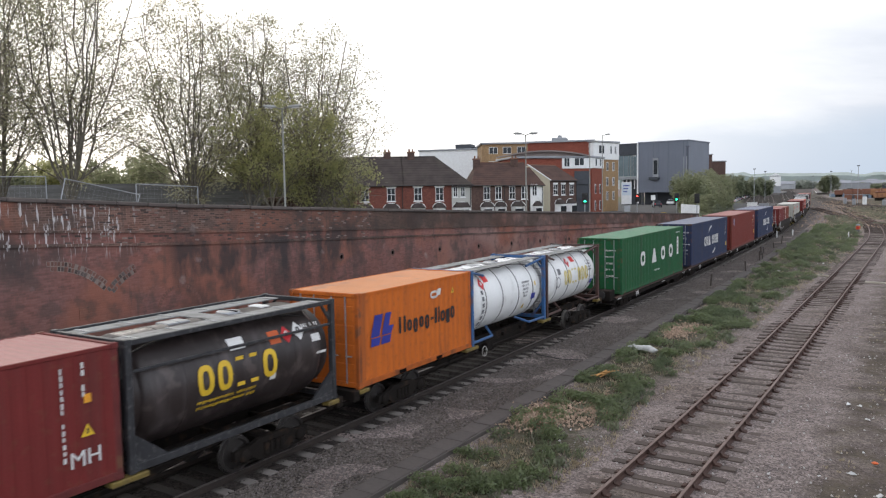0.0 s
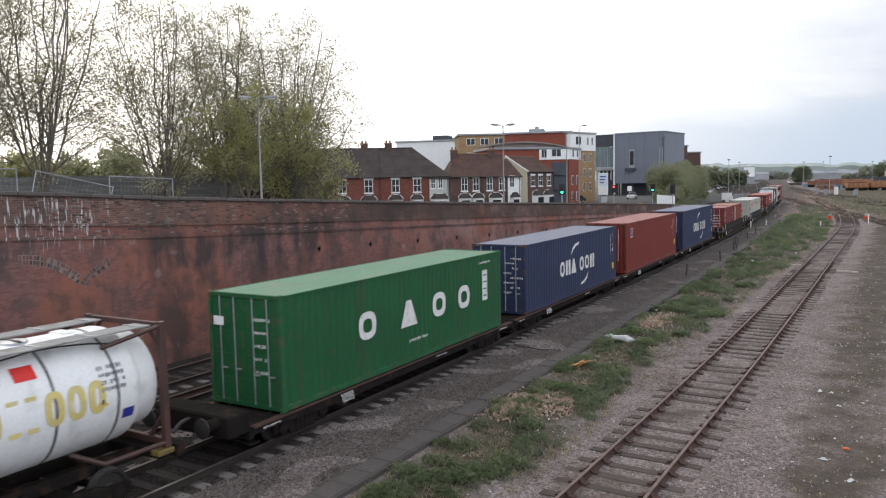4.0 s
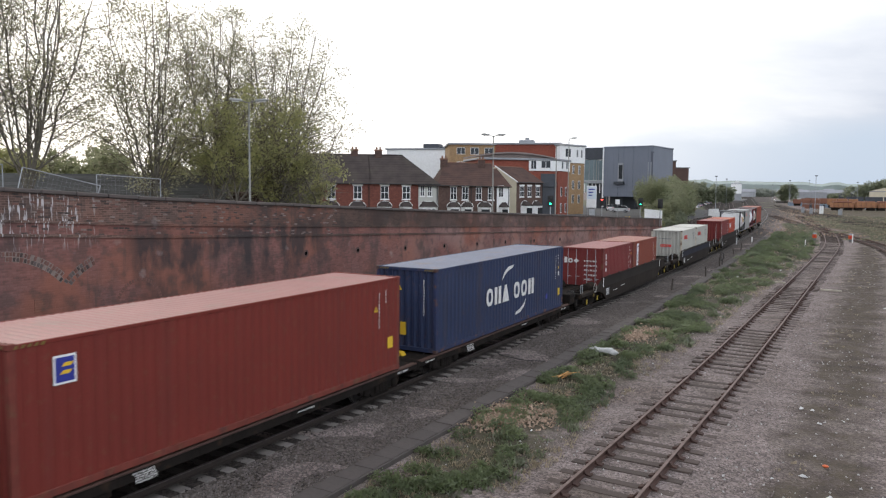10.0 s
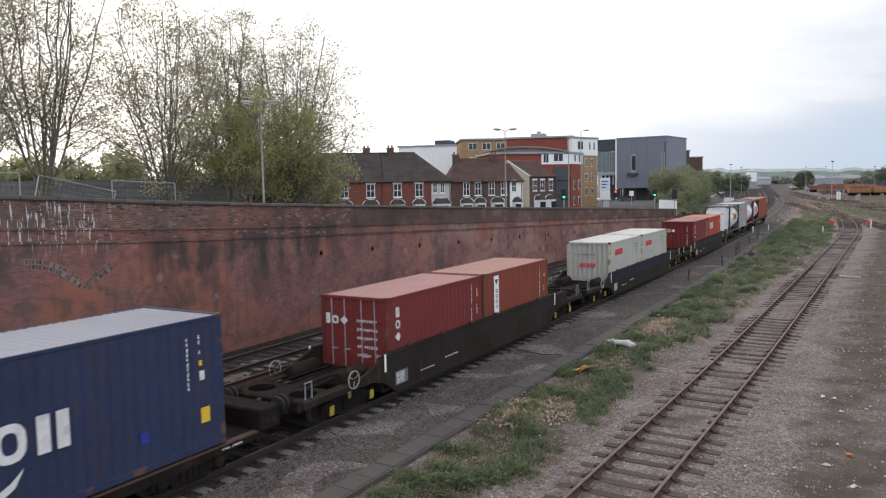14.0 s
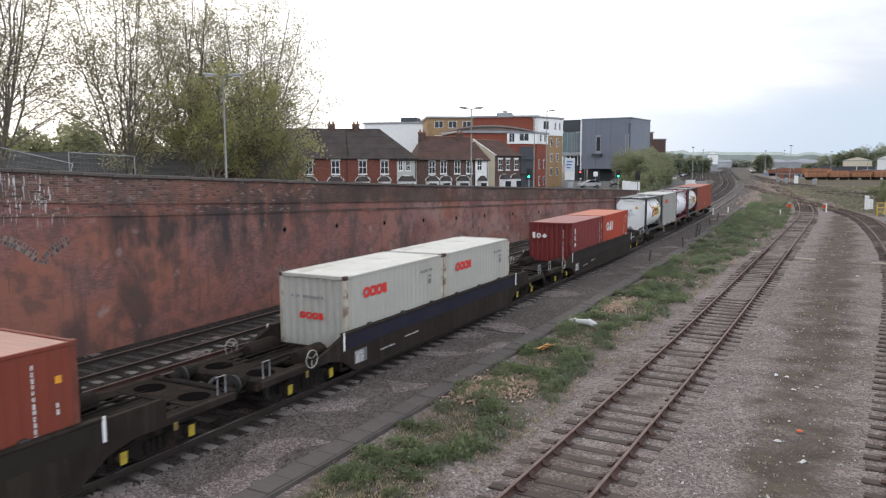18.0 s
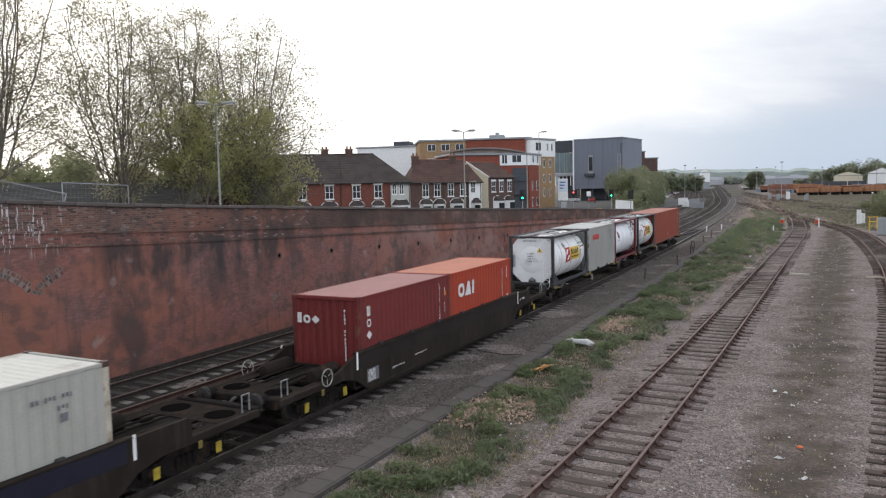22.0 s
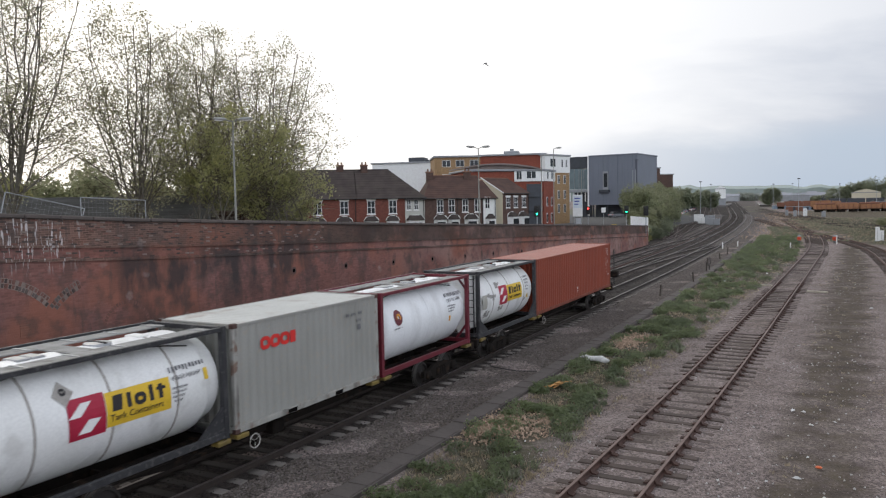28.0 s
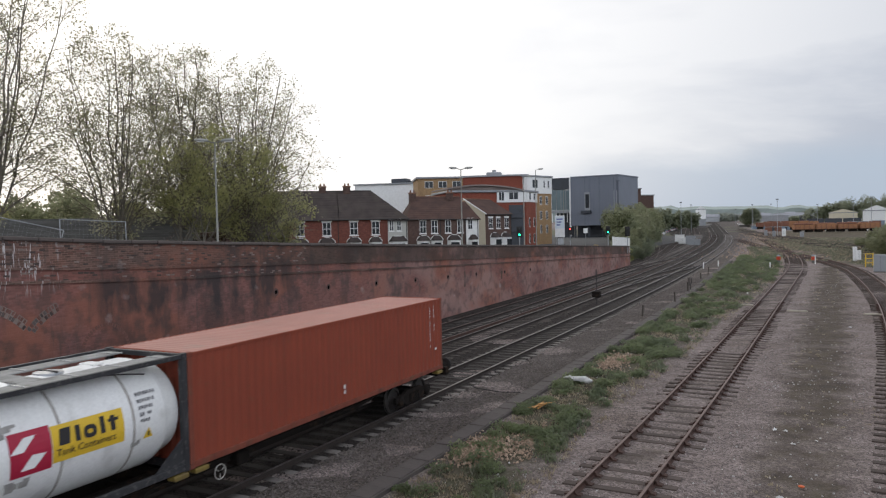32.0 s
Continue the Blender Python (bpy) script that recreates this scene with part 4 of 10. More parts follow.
def container(label, paint, L, H, s, base, group, doors_near=False, smooth_roof=False, near_panel=True, patina=None):
    """A steel box container: posts, rails, castings, corrugated walls and roof, end wall or doors."""
    c = thing("shipping_container", label, "container", group)
    for sx in (-1, 1):
        for sy in (-1, 1):
            x, y = sx * (W / 2 - 0.06), sy * (L / 2 - 0.07)
            part("corner_post", Shape().box(x - 0.06, x + 0.06, y - 0.07, y + 0.07, 0.11, H - 0.11, 0.012), worn_edge(paint), c)
            for z in (0, H - 0.118):
                part("corner_casting", Shape().box(x - 0.068, x + 0.066, y - 0.083, y + 0.083, z, z + 0.118, 0.015), patina or worn_edge(paint), c)
        x = sx * (W / 2 - 0.03)
        part("top_rail", Shape().box(x - 0.03, x + 0.03, -L / 2 + 0.14, L / 2 - 0.14, H - 0.09, H - 0.02, 0.008), paint, c)
        part("bottom_rail", Shape().box(x - 0.03, x + 0.03, -L / 2 + 0.14, L / 2 - 0.14, 0.02, 0.17, 0.012), worn_edge(paint), c)
        sh = Shape()
        corrugated(sh, L - 0.28, H - 0.26, 0.016, 0.278, lambda u, w, d: (sx * (W / 2 - 0.012 + d), u, 0.17 + w))
        part("side_panel", sh, paint, c, "corrugated steel side")
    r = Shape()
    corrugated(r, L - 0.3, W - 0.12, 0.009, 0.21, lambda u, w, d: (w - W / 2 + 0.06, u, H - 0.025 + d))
    part("roof", r, faded_lit_roof(paint), c, "corrugated steel roof, faded and dusty, painted paler for sky light")
    part("floor", Shape().box(-W / 2 + 0.06, W / 2 - 0.06, -L / 2 + 0.1, L / 2 - 0.1, 0.06, 0.17, 0), "underframe", c)
    for sy in (-1, 1):
        y = sy * (L / 2 - 0.05)
        part("end_header", Shape().box(-W / 2 + 0.12, W / 2 - 0.12, y - 0.05, y + 0.05, H - 0.12, H - 0.012, 0.01), paint, c)
        part("end_sill", Shape().box(-W / 2 + 0.12, W / 2 - 0.12, y - 0.05, y + 0.05, 0.02, 0.16, 0.01), paint, c)
    door_y = -1 if doors_near else 1
    e = Shape()
    corrugated(e, W - 0.24, H - 0.28, 0.075, 0.28, lambda u, w, d: (u, -door_y * (L / 2 - 0.03 + d), 0.16 + w))
    part("end_wall", e, paint, c, "corrugated steel end wall")
    for i, x0 in enumerate((-W / 2 + 0.12, 0.006)):
        x1, y = x0 + W / 2 - 0.126, door_y * (L / 2 - 0.05)
        d = Shape().box(x0, x1, y - 0.02, y + 0.02, 0.16, H - 0.13, 0.01)
        for k in range(4):
            za = 0.26 + k * (H - 0.5) / 4
            d.box(x0 + 0.06, x1 - 0.06, y + door_y * 0.02 - 0.012, y + door_y * 0.02 + 0.012, za, za + (H - 0.5) / 4 - 0.12, 0.01)
        door = part("door", d, paint, c, "steel container door with locking bars")
        for fx in (0.28, 0.72):
            x = x0 + (x1 - x0) * fx
            yy = y + door_y * 0.055
            part("lock_rod", Shape().tube([(x, yy, 0.12), (x, yy, H - 0.1)], 0.019, 6), "steel_grey", door, "galvanised locking bar")
            part("lock_handle", Shape().box(x - 0.02, x + 0.20, yy - 0.012 + door_y * 0.015, yy + 0.012 + door_y * 0.015, 0.95 - 0.1 * i, 0.99 - 0.1 * i, 0.005), "steel_grey", door)
    c.matrix_basis = pose(MAIN, s, base)
    TRAIN.append((c, s + L / 2, L, base))
    return c


def marks(parent, fm, name, mat, fn, label=""):
    s = Shape()
    fn(s, fm)
    ob = part(name, s, mat, parent, label)
    if any(k in name for k in ("code", "lettering", "marks", "patch", "sticker", "label", "stripes", "mark")):
        tagged(ob, kind="stuff")
    return ob


# -- wagons --
def wheelset(parent, y, r, z):
    """Two wheels on an axle, turning under the wagon."""
    w = part("wheelset", Shape().tube([(-0.85, 0, 0), (0.85, 0, 0)], 0.085, 10), "wheel", parent, m=pose(0, y, z))
    for sx in (-1, 1):
        x = sx * 0.76
        prof = [(0.085, x - sx * 0.07), (r * 0.35, x - sx * 0.05), (r * 0.78, x - sx * 0.03), (r * 0.86, x - sx * 0.065), (r + 0.028, x - sx * 0.07), (r + 0.028, x - sx * 0.045), (r, x - sx * 0.03), (r - 0.006, x + sx * 0.065), (r * 0.84, x + sx * 0.07), (r * 0.78, x + sx * 0.02), (r * 0.35, x + sx * 0.03), (0.09, x + sx * 0.09)]
        wh = part("wheel", Shape().lathe(prof, 24, "x"), "wheel", w, "grimy cast wheel with a bright rim", True)
        wh.data.materials.append(M["tread"])
        for poly in wh.data.polygons:
            rr = math.hypot(poly.center.y, poly.center.z)
            if abs(poly.normal.x) < 0.5 and rr > r * 0.97:
                poly.material_index = 1
    WHEELS.append((w, (0, y, z), r))
    return w


def bogie(wagon, y, r=0.42, base=1.8, low=False, boxes="underframe"):
    """A three-piece bogie: cast side frames with springs, bolster, axle boxes, two wheelsets."""
    b = part("bogie", Shape().box(-1.0, 1.0, y - 0.2, y + 0.2, r - 0.02, r + 0.2, 0.04), "underframe", wagon, "dark cast steel bogie")
    for sx in (-1, 1):
        x = sx * 1.02
        s = Shape()
        pts = [(-base / 2 - 0.28, r - 0.06), (-base / 2 - 0.28, r + 0.14), (-base / 2 + 0.15, r + 0.16), (-0.45, r + 0.26), (0.45, r + 0.26), (base / 2 - 0.15, r + 0.16), (base / 2 + 0.28, r + 0.14), (base / 2 + 0.28, r - 0.06), (base / 2 - 0.2, r - 0.08), (0.42, r - 0.24), (-0.42, r - 0.24), (-base / 2 + 0.2, r - 0.08)]
        s.extrude([(x - 0.06, y + a, c) for a, c in pts], (0.12, 0, 0))
        part("side_frame", s, "underframe", b, "cast side frame")
        for k in (-0.24, -0.08, 0.08, 0.24):
            part("spring", Shape().lathe([(0.07, r - 0.14), (0.08, r - 0.10), (0.065, r - 0.06), (0.08, r - 0.02), (0.065, r + 0.02), (0.08, r + 0.06), (0.065, r + 0.10), (0.07, r + 0.14)], 10, "z", (x + sx * 0.07, y + k, 0)), "underframe", b, smooth=True)
        for k in (-base / 2, base / 2):
            part("axle_box", Shape().lathe([(0.0, 0.16), (0.09, 0.15), (0.15, 0.10), (0.16, 0.0)], 12, "x", (x if sx > 0 else x, y + k, r)) if sx > 0 else Shape().lathe([(0.16, 0.0), (0.15, -0.10), (0.09, -0.15), (0.0, -0.16)], 12, "x", (x, y + k, r)), boxes, b, "round axle box cover", True)
        part("brake_rod", Shape().tube([(x, y - base / 2 - 0.25, r - 0.2), (x, y + base / 2 + 0.25, r - 0.2)], 0.025, 6), "underframe", b)
    for k in (-base / 2, base / 2):
        wheelset(wagon, y + k, r, r)
    return b


def buffers(wagon, y, d, z=0.98):
    """Two buffers and a coupling at the end y of a wagon, pointing along d."""
    for x in (-0.87, 0.87):
        bf = part("buffer", Shape().lathe([(0.13, y), (0.13, y + d * 0.28), (0.09, y + d * 0.28), (0.09, y + d * 0.42)], 12, "y", (x, 0, z)), "underframe", wagon, "dark buffer stock", True)
        part("buffer_head", Shape().lathe([(0.0, y + d * 0.47), (0.15, y + d * 0.465), (0.23, y + d * 0.445), (0.23, y + d * 0.41), (0.09, y + d * 0.40)], 14, "y", (x, 0, z)), "black", bf, smooth=True)
    part("coupling", Shape().tube([(0, y, z - 0.02), (0, y + d * 0.25, z - 0.04), (0, y + d * 0.5, z - 0.2)], 0.05, 6), "black", wagon)
    part("air_pipe", Shape().tube([(0.35, y, z - 0.1), (0.36, y + d * 0.15, z - 0.25), (0.34, y + d * 0.3, z - 0.45), (0.30, y + d * 0.42, z - 0.35)], 0.028, 6), "black", wagon)


def handwheel(wagon, x, y, z, r=0.24, face="x", mat="decal_white"):
    n, pts = 20, []
    for i in range(n + 1):
        a = 2 * math.pi * i / n
        pts.append((x, y + r * math.cos(a), z + r * math.sin(a)) if face == "x" else (x + r * math.cos(a), y, z + r * math.sin(a)))
    h = part("brake_wheel", Shape().tube(pts, 0.014, 6, False), mat, wagon, "white-rimmed brake hand wheel")
    for i in range(3):
        a = 2 * math.pi * i / 3 + 0.5
        e = (x, y + r * math.cos(a), z + r * math.sin(a)) if face == "x" else (x + r * math.cos(a), y, z + r * math.sin(a))
        part("spoke", Shape().tube([(x, y, z), e], 0.009, 6), mat, h)
    part("hub", Shape().tube([(x - 0.18, y, z), (x + 0.03, y, z)] if face == "x" else [(x, y - 0.18, z), (x, y + 0.03, z)], 0.03, 8), "underframe", h)


def rods(wagon, y0, y1):
    """Brake rigging, air tank and pipes under the frame."""
    part("air_tank", Shape().lathe([(0.0, -0.55), (0.16, -0.53), (0.2, -0.45), (0.2, 0.45), (0.16, 0.53), (0.0, 0.55)], 12, "y", (-0.45, (y0 + y1) / 2 + 1.3, 0.55)), "underframe", wagon, "round brake air tank", True)
    part("distributor", Shape().box(0.3, 0.75, (y0 + y1) / 2 - 1.2, (y0 + y1) / 2 - 0.75, 0.42, 0.75, 0.04), "underframe", wagon)
    part("brake_cylinder", Shape().lathe([(0.0, 0), (0.17, 0), (0.17, 0.4), (0.06, 0.42), (0.05, 0.6)], 12, "y", (0.25, (y0 + y1) / 2 + 0.3, 0.6)), "underframe", wagon, smooth=True)
    part("train_pipe", Shape().tube([(0.55, y0, 0.7), (0.55, y1, 0.7)], 0.03, 6), "underframe", wagon)


def flat_wagon(s0, s1, spigots, wheels=True):
    """A sixty-foot container flat with inset sills, cross-bearers and yellow-edged container seats."""
    L = s1 - s0
    w = thing("container_wagon", "grimy dark flat container wagon with open frame", "wagon", "wagons of the train")
    for x in (-0.42, 0.42):
        prof = [(-L / 2 + 0.2, 0.72), (-L / 2 + 0.2, 0.95), (L / 2 - 0.2, 0.95), (L / 2 - 0.2, 0.72), (L / 2 - 3.6, 0.70), (L / 2 - 5.2, 0.52), (-L / 2 + 5.2, 0.52), (-L / 2 + 3.6, 0.70)]
        part("main_sill", Shape().extrude([(x - 0.09, a, z) for a, z in prof], (0.18, 0, 0)), "underframe", w, "deep fish-bellied steel sill")
    for y in (-L / 2 + 0.15, L / 2 - 0.15):
        part("headstock", Shape().box(-1.22, 1.22, y - 0.12, y + 0.12, 0.72, 1.0, 0.02), "underframe", w, "steel end beam")
    for y in [q - (s0 + s1) / 2 for q in spigots]:
        b = part("cross_bearer", Shape().box(-1.2, 1.2, y - 0.14, y + 0.14, 0.80, 0.985, 0.02), "underframe", w, "cross beam that carries the boxes")
        for x in (-1.13, 1.13):
            part("container_seat", Shape().box(x - 0.12, x + 0.14, y - 0.2, y + 0.2, 0.88, 0.99, 0.02), "yellow", b, "worn yellow container seat")
    for i in range(int(L / 1.5)):
        y = -L / 2 + 0.9 + i * 1.5
        part("floor_rib", Shape().box(-0.62, 0.62, y - 0.04, y + 0.04, 0.72, 0.86, 0.01), "underframe", w)
    rods(w, -L / 2 + 3.4, L / 2 - 3.4)
    for k in (-1, 1):
        bogie(w, k * (L / 2 - 2.45))
    handwheel(w, 1.24, -L / 2 + 7.2, 0.70, 0.17, "x", "worn_white")
    for y in (-3.4, 2.9):
        part("side_pipe", Shape().tube([(1.05, y - 1.0, 0.72), (1.08, y - 0.8, 0.86), (1.08, y + 0.5, 0.86), (1.05, y + 0.8, 0.66)], 0.018, 6), "underframe", w, "bent release rod")
    TRAIN.append((w, (s0 + s1) / 2, L, 0.0))
    w.matrix_basis = pose(MAIN, (s0 + s1) / 2, 0)
    return w


def low_wagon(s0, s1, first=False, last=False):
    """A low-deck platform for tall boxes: thin trussed sole bars, bare deck ends, yellow stops."""
    L = s1 - s0
    w = thing("low_platform_wagon", "rusty dark low-deck container wagon with bare deck ends", "wagon", "wagons of the train")
    part("deck", Shape().box(-1.1, 1.1, -L / 2, L / 2, 0.60, 0.68, 0.02), "underframe", w, "flat steel deck")
    for sx in (-1, 1):
        x = sx * 1.16
        prof = [(-L / 2, 0.52), (-L / 2, 0.69), (L / 2, 0.69), (L / 2, 0.52), (L / 2 - 1.0, 0.52), (L / 2 - 2.6, 0.45), (-L / 2 + 2.6, 0.45), (-L / 2 + 1.0, 0.52)]
        part("sole_bar", Shape().extrude([(x - 0.06, a, z) for a, z in prof], (0.12, 0, 0)), "underframe", w, "thin bellied side beam")
        part("sole_bar_edge", Shape().box(x - 0.09, x + 0.09, -L / 2 + 0.05, L / 2 - 0.05, 0.66, 0.71, 0.01), "rail_rust", w, "rust-brown top flange")
        for k in range(9):
            y = -L / 2 + 3.0 + k * (L - 6.0) / 8
            part("stiffener", Shape().box(x + sx * 0.06 - 0.015, x + sx * 0.06 + 0.015, y - 0.03, y + 0.03, 0.47, 0.65, 0.005), "underframe", w)
    for k in (-1, 1):
        y = k * (L / 2 - 0.55)
        part("end_stop", Shape().extrude([(-0.28, y - 0.12, 0.68), (0.28, y - 0.12, 0.68), (0.18, y - 0.12, 0.80), (-0.18, y - 0.12, 0.80)], (0, 0.24, 0)), "clean_yellow", w, "bright yellow container stop")
        part("end_beam", Shape().box(-1.2, 1.2, k * L / 2 - 0.08, k * L / 2 + 0.08, 0.42, 0.67, 0.02), "underframe", w)
        part("end_step", Shape().box(0.75, 1.2, k * (L / 2 - 0.1) - 0.15, k * (L / 2 - 0.1) + 0.15, 0.28, 0.32, 0.01), "underframe", w)
        bogie(w, k * (L / 2 - 1.9), 0.33, 1.5)
        bl = Shape()
        fm = (lambda u, z, o=0.0: (1.225 + o, u, z), (1, 0, 0))
        code(bl, fm, k * (L / 2 - 0.75) - 0.4, 0.62, 12, 0.06, False, seed=int(s0 * 7))
        part("wagon_number", bl, "decal_white", w, "small white painted number")
    fm = (lambda u, z, o=0.0: (1.225 + o, u, z), (1, 0, 0))
    pl = Shape()
    for k in range(5):
        code(pl, fm, -L / 2 + 3.3 + k * 0.02, 0.62 - 0.05 * k, 14, 0.045, False, seed=int(s0) + k)
    code(pl, fm, 1.2, 0.6, 16, 0.05, False, seed=int(s0) + 9)
    tagged(part("data_panel", pl, "decal_white", w, "small white data lettering"), kind="stuff")
    rods(w, -L / 2 + 3, L / 2 - 3)
    if first:
        part("buffer_beam", Shape().box(-1.22, 1.22, -L / 2 - 0.75, -L / 2 - 0.06, 0.62, 1.14, 0.04), "underframe", w, "raised dark buffer beam")
        buffers(w, -L / 2 - 0.75, -1)
    if last:
        part("buffer_beam", Shape().box(-1.22, 1.22, L / 2 + 0.06, L / 2 + 0.75, 0.62, 1.14, 0.04), "underframe", w, "raised dark buffer beam")
        buffers(w, L / 2 + 0.75, 1)
    TRAIN.append((w, (s0 + s1) / 2, L, 0.0))
    w.matrix_basis = pose(MAIN, (s0 + s1) / 2, 0)
    return w


def pocket_wagon(s0, s1, box0, box1, name_end=False, band="pocket_band"):
    """A well wagon: tall side girders round the pocket, arched over the bogies, lower open ends with hand wheels."""
    L, c = s1 - s0, (s0 + s1) / 2
    a0, a1 = box0 - c - 0.35, box1 - c + 0.35
    w = thing("pocket_wagon", "dark grey well wagon with tall side girders", "wagon", "wagons of the train")
    for sx in (-1, 1):
        x = sx * 1.33
        prof = [(a0 - 1.5, 0.98), (a0 - 0.9, 1.12), (a0, 1.42), (a1, 1.42), (a1 + 1.45, 1.42), (a1 + 1.55, 1.36), (a1 + 1.55, 0.98), (a1 + 1.7, 0.96), (a1 + 1.7, 0.82), (a1 + 0.7, 0.82), (a1 + 0.1, 0.68), (a1 - 0.5, 0.30), (a0 + 0.5, 0.30), (a0 - 0.1, 0.68), (a0 - 0.7, 0.82), (a0 - 1.5, 0.82)]
        g = part("side_girder", Shape().extrude([(x - 0.05, y, z) for y, z in prof], (0.10, 0, 0)), "pocket_steel", w, "deep plate girder, arched over the bogies")
        part("top_flange", Shape().box(x - 0.10, x + 0.08, a0, a1, 1.42, 1.47, 0.01), "pocket_steel", g)
        part("bottom_flange", Shape().box(x - 0.10, x + 0.08, a0 + 0.5, a1 - 0.5, 0.26, 0.30, 0.01), "pocket_steel", g)
        part("upper_panel", Shape().box(x + sx * 0.05 - 0.008, x + sx * 0.05 + 0.008, a0 + 0.15, a1 - 0.15, 0.98, 1.40, 0.004), band, g, "smooth repainted band along the girder")
        for k in range(8):
            y = a0 + 1.0 + k * (a1 - a0 - 2) / 7
            part("girder_rib", Shape().box(x - sx * 0.05 - 0.02, x - sx * 0.05 + 0.02, y - 0.04, y + 0.04, 0.34, 1.40, 0.005), "pocket_steel", g)
        for y, e in ((a0 - 1.5, -L / 2), (a1 + 1.5, L / 2)):
            part("end_sill", Shape().box(x - 0.08, x + 0.04, min(y, e), max(y, e), 0.80, 0.98, 0.02), "pocket_steel", w, "lower side beam at the wagon end")
        part("marker_plate", Shape().box(x + sx * 0.06, x + sx * 0.075, a0 - 0.06, a0 + 0.02, 0.98, 1.50, 0.004), "white_paint", w, "white upright marker")
        part("marker_plate", Shape().box(x + sx * 0.06, x + sx * 0.075, a1 - 0.02, a1 + 0.06, 0.98, 1.50, 0.004), "white_paint", w, "white upright marker")
    part("pocket_floor", Shape().box(-1.28, 1.28, a0, a1, 0.34, 0.44, 0.02), "underframe", w, "well floor")
    for e in (-1, 1):
        inner, outer = (a0 if e < 0 else a1), e * L / 2
        part("bulkhead", Shape().box(-1.28, 1.28, inner - 0.05, inner + 0.05, 0.40, 1.0, 0.02), "underframe", w, "end plate of the well")
        part("end_platform", Shape().box(-0.40, 0.40, min(inner, outer), max(inner, outer), 0.84, 0.94, 0.02), "underframe", w, "narrow centre beam with grating")
        y0_, y1_ = sorted((outer - e * 0.12, outer - e * 1.25))
        dp = part("deck_plate", Shape().box(-1.28, 1.28, y0_, y1_, 0.935, 0.965, 0.01), "deck_brown", w, "dusty brown end deck")
        for x in (-0.72, 0.72):
            part("deck_opening", Shape().lathe([(0.0, 0.9655), (0.30, 0.9655), (0.34, 0.972), (0.37, 0.9655)], 18, "z", (x, (y0_ + y1_) / 2, 0.003)), "hole", dp, "black disc for the shade in a round deck opening")
        y2_, y3_ = sorted((outer - e * 1.25, inner + e * 0.2))
        for sx in (-1, 1):
            part("side_walk", Shape().box(*sorted((sx * 0.98, sx * 1.28)), y2_, y3_, 0.93, 0.955, 0.008), "deck_brown", w, "narrow plate along the side")
        part("headstock", Shape().box(-1.3, 1.3, outer - 0.13, outer + 0.13, 0.74, 1.02, 0.03), "underframe", w, "end beam")
        for k in range(4):
            y = inner + (outer - inner) * (0.2 + 0.2 * k)
            part("cross_tie", Shape().box(-1.3, 1.3, y - 0.07, y + 0.07, 0.80, 0.92, 0.02), "underframe", w)
        for x in (-0.85, 0.85):
            part("air_tank", Shape().lathe([(0.0, -0.62), (0.17, -0.60), (0.23, -0.5), (0.23, 0.5), (0.17, 0.60), (0.0, 0.62)], 14, "y", (x, inner + e * 0.95, 1.06)), "deck_brown", w, "dusty brown air tank", True)
        for k, x in enumerate((-0.6, -0.3, 0.25, 0.55)):
            part("brake_pipe", Shape().tube([(x, inner + e * 0.1, 0.98), (x + 0.05, inner + e * 1.3, 1.02), (x - 0.08, inner + e * 2.2, 0.96), (x, outer - e * 0.2, 0.92)], 0.03, 6), "underframe", w)
        bogie(w, e * (L / 2 - 2.15), 0.42, 1.8)
        for k in (-0.9, 0.9):
            part("axle_cover", Shape().box(1.19, 1.215, e * (L / 2 - 2.15) + k - 0.09, e * (L / 2 - 2.15) + k + 0.09, 0.30, 0.56, 0.012), "axle_yellow", w, "yellow axle box cover")
        buffers(w, outer, e)
        part("grab_rail", Shape().tube([(1.22, outer - e * 0.2, 1.0), (1.22, outer - e * 0.2, 1.42), (1.22, outer - e * 0.45, 1.42), (1.22, outer - e * 0.45, 1.0)], 0.02, 6), "steel_grey", w, "pale hooped grab rail")
        part("lifting_hook", Shape().box(1.385, 1.43, inner + e * 1.75 - 0.06, inner + e * 1.75 + 0.06, 0.66, 0.84, 0.02), "yellow", w, "dull yellow lifting hook")
        part("shunter_step", Shape().box(1.0, 1.35, outer - e * 0.35 - 0.18, outer - e * 0.35 + 0.18, 0.30, 0.34, 0.01), "underframe", w)
    handwheel(w, 1.42, a0 - 1.55, 1.12, 0.24, "x", "worn_white")
    handwheel(w, -1.42, a0 - 1.55, 1.12, 0.24, "x", "worn_white")
    fm = (lambda u, z, o=0.0: (1.392 + o, u, z), (1, 0, 0))
    pn = part("data_panel", Shape().box(1.384, 1.39, a0 + 0.5, a0 + 1.15, 0.46, 0.86, 0.002), "decal_grey", w, "grey data panel with white lettering")
    t = Shape()
    for k in range(7):
        code(t, fm, a0 + 0.55, 0.83 - 0.05 * k, 10, 0.05, False, seed=k + int(s0))
    part("lettering", t, "decal_white", pn)
    t = Shape()
    code(t, fm, a0 + 1.9, 0.62, 18, 0.055, False, seed=int(s0))
    code(t, fm, a0 + 3.4, 0.72, 20, 0.05, False, seed=int(s0) + 1)
    part("wagon_number", t, "decal_white", w, "small white painted number")
    if name_end:
        t = Shape()
        code(t, fm, a1 + 0.25, 1.18, 7, 0.10, False, seed=3)
        part("maker_lettering", t, "decal_white", w, "small white lettering")
    for k in range(6):
        part("box_stop", Shape().box(1.22, 1.32, a0 + 1.5 + k * (a1 - a0 - 3) / 5 - 0.1, a0 + 1.5 + k * (a1 - a0 - 3) / 5 + 0.1, 1.44, 1.52, 0.02), "black", w)
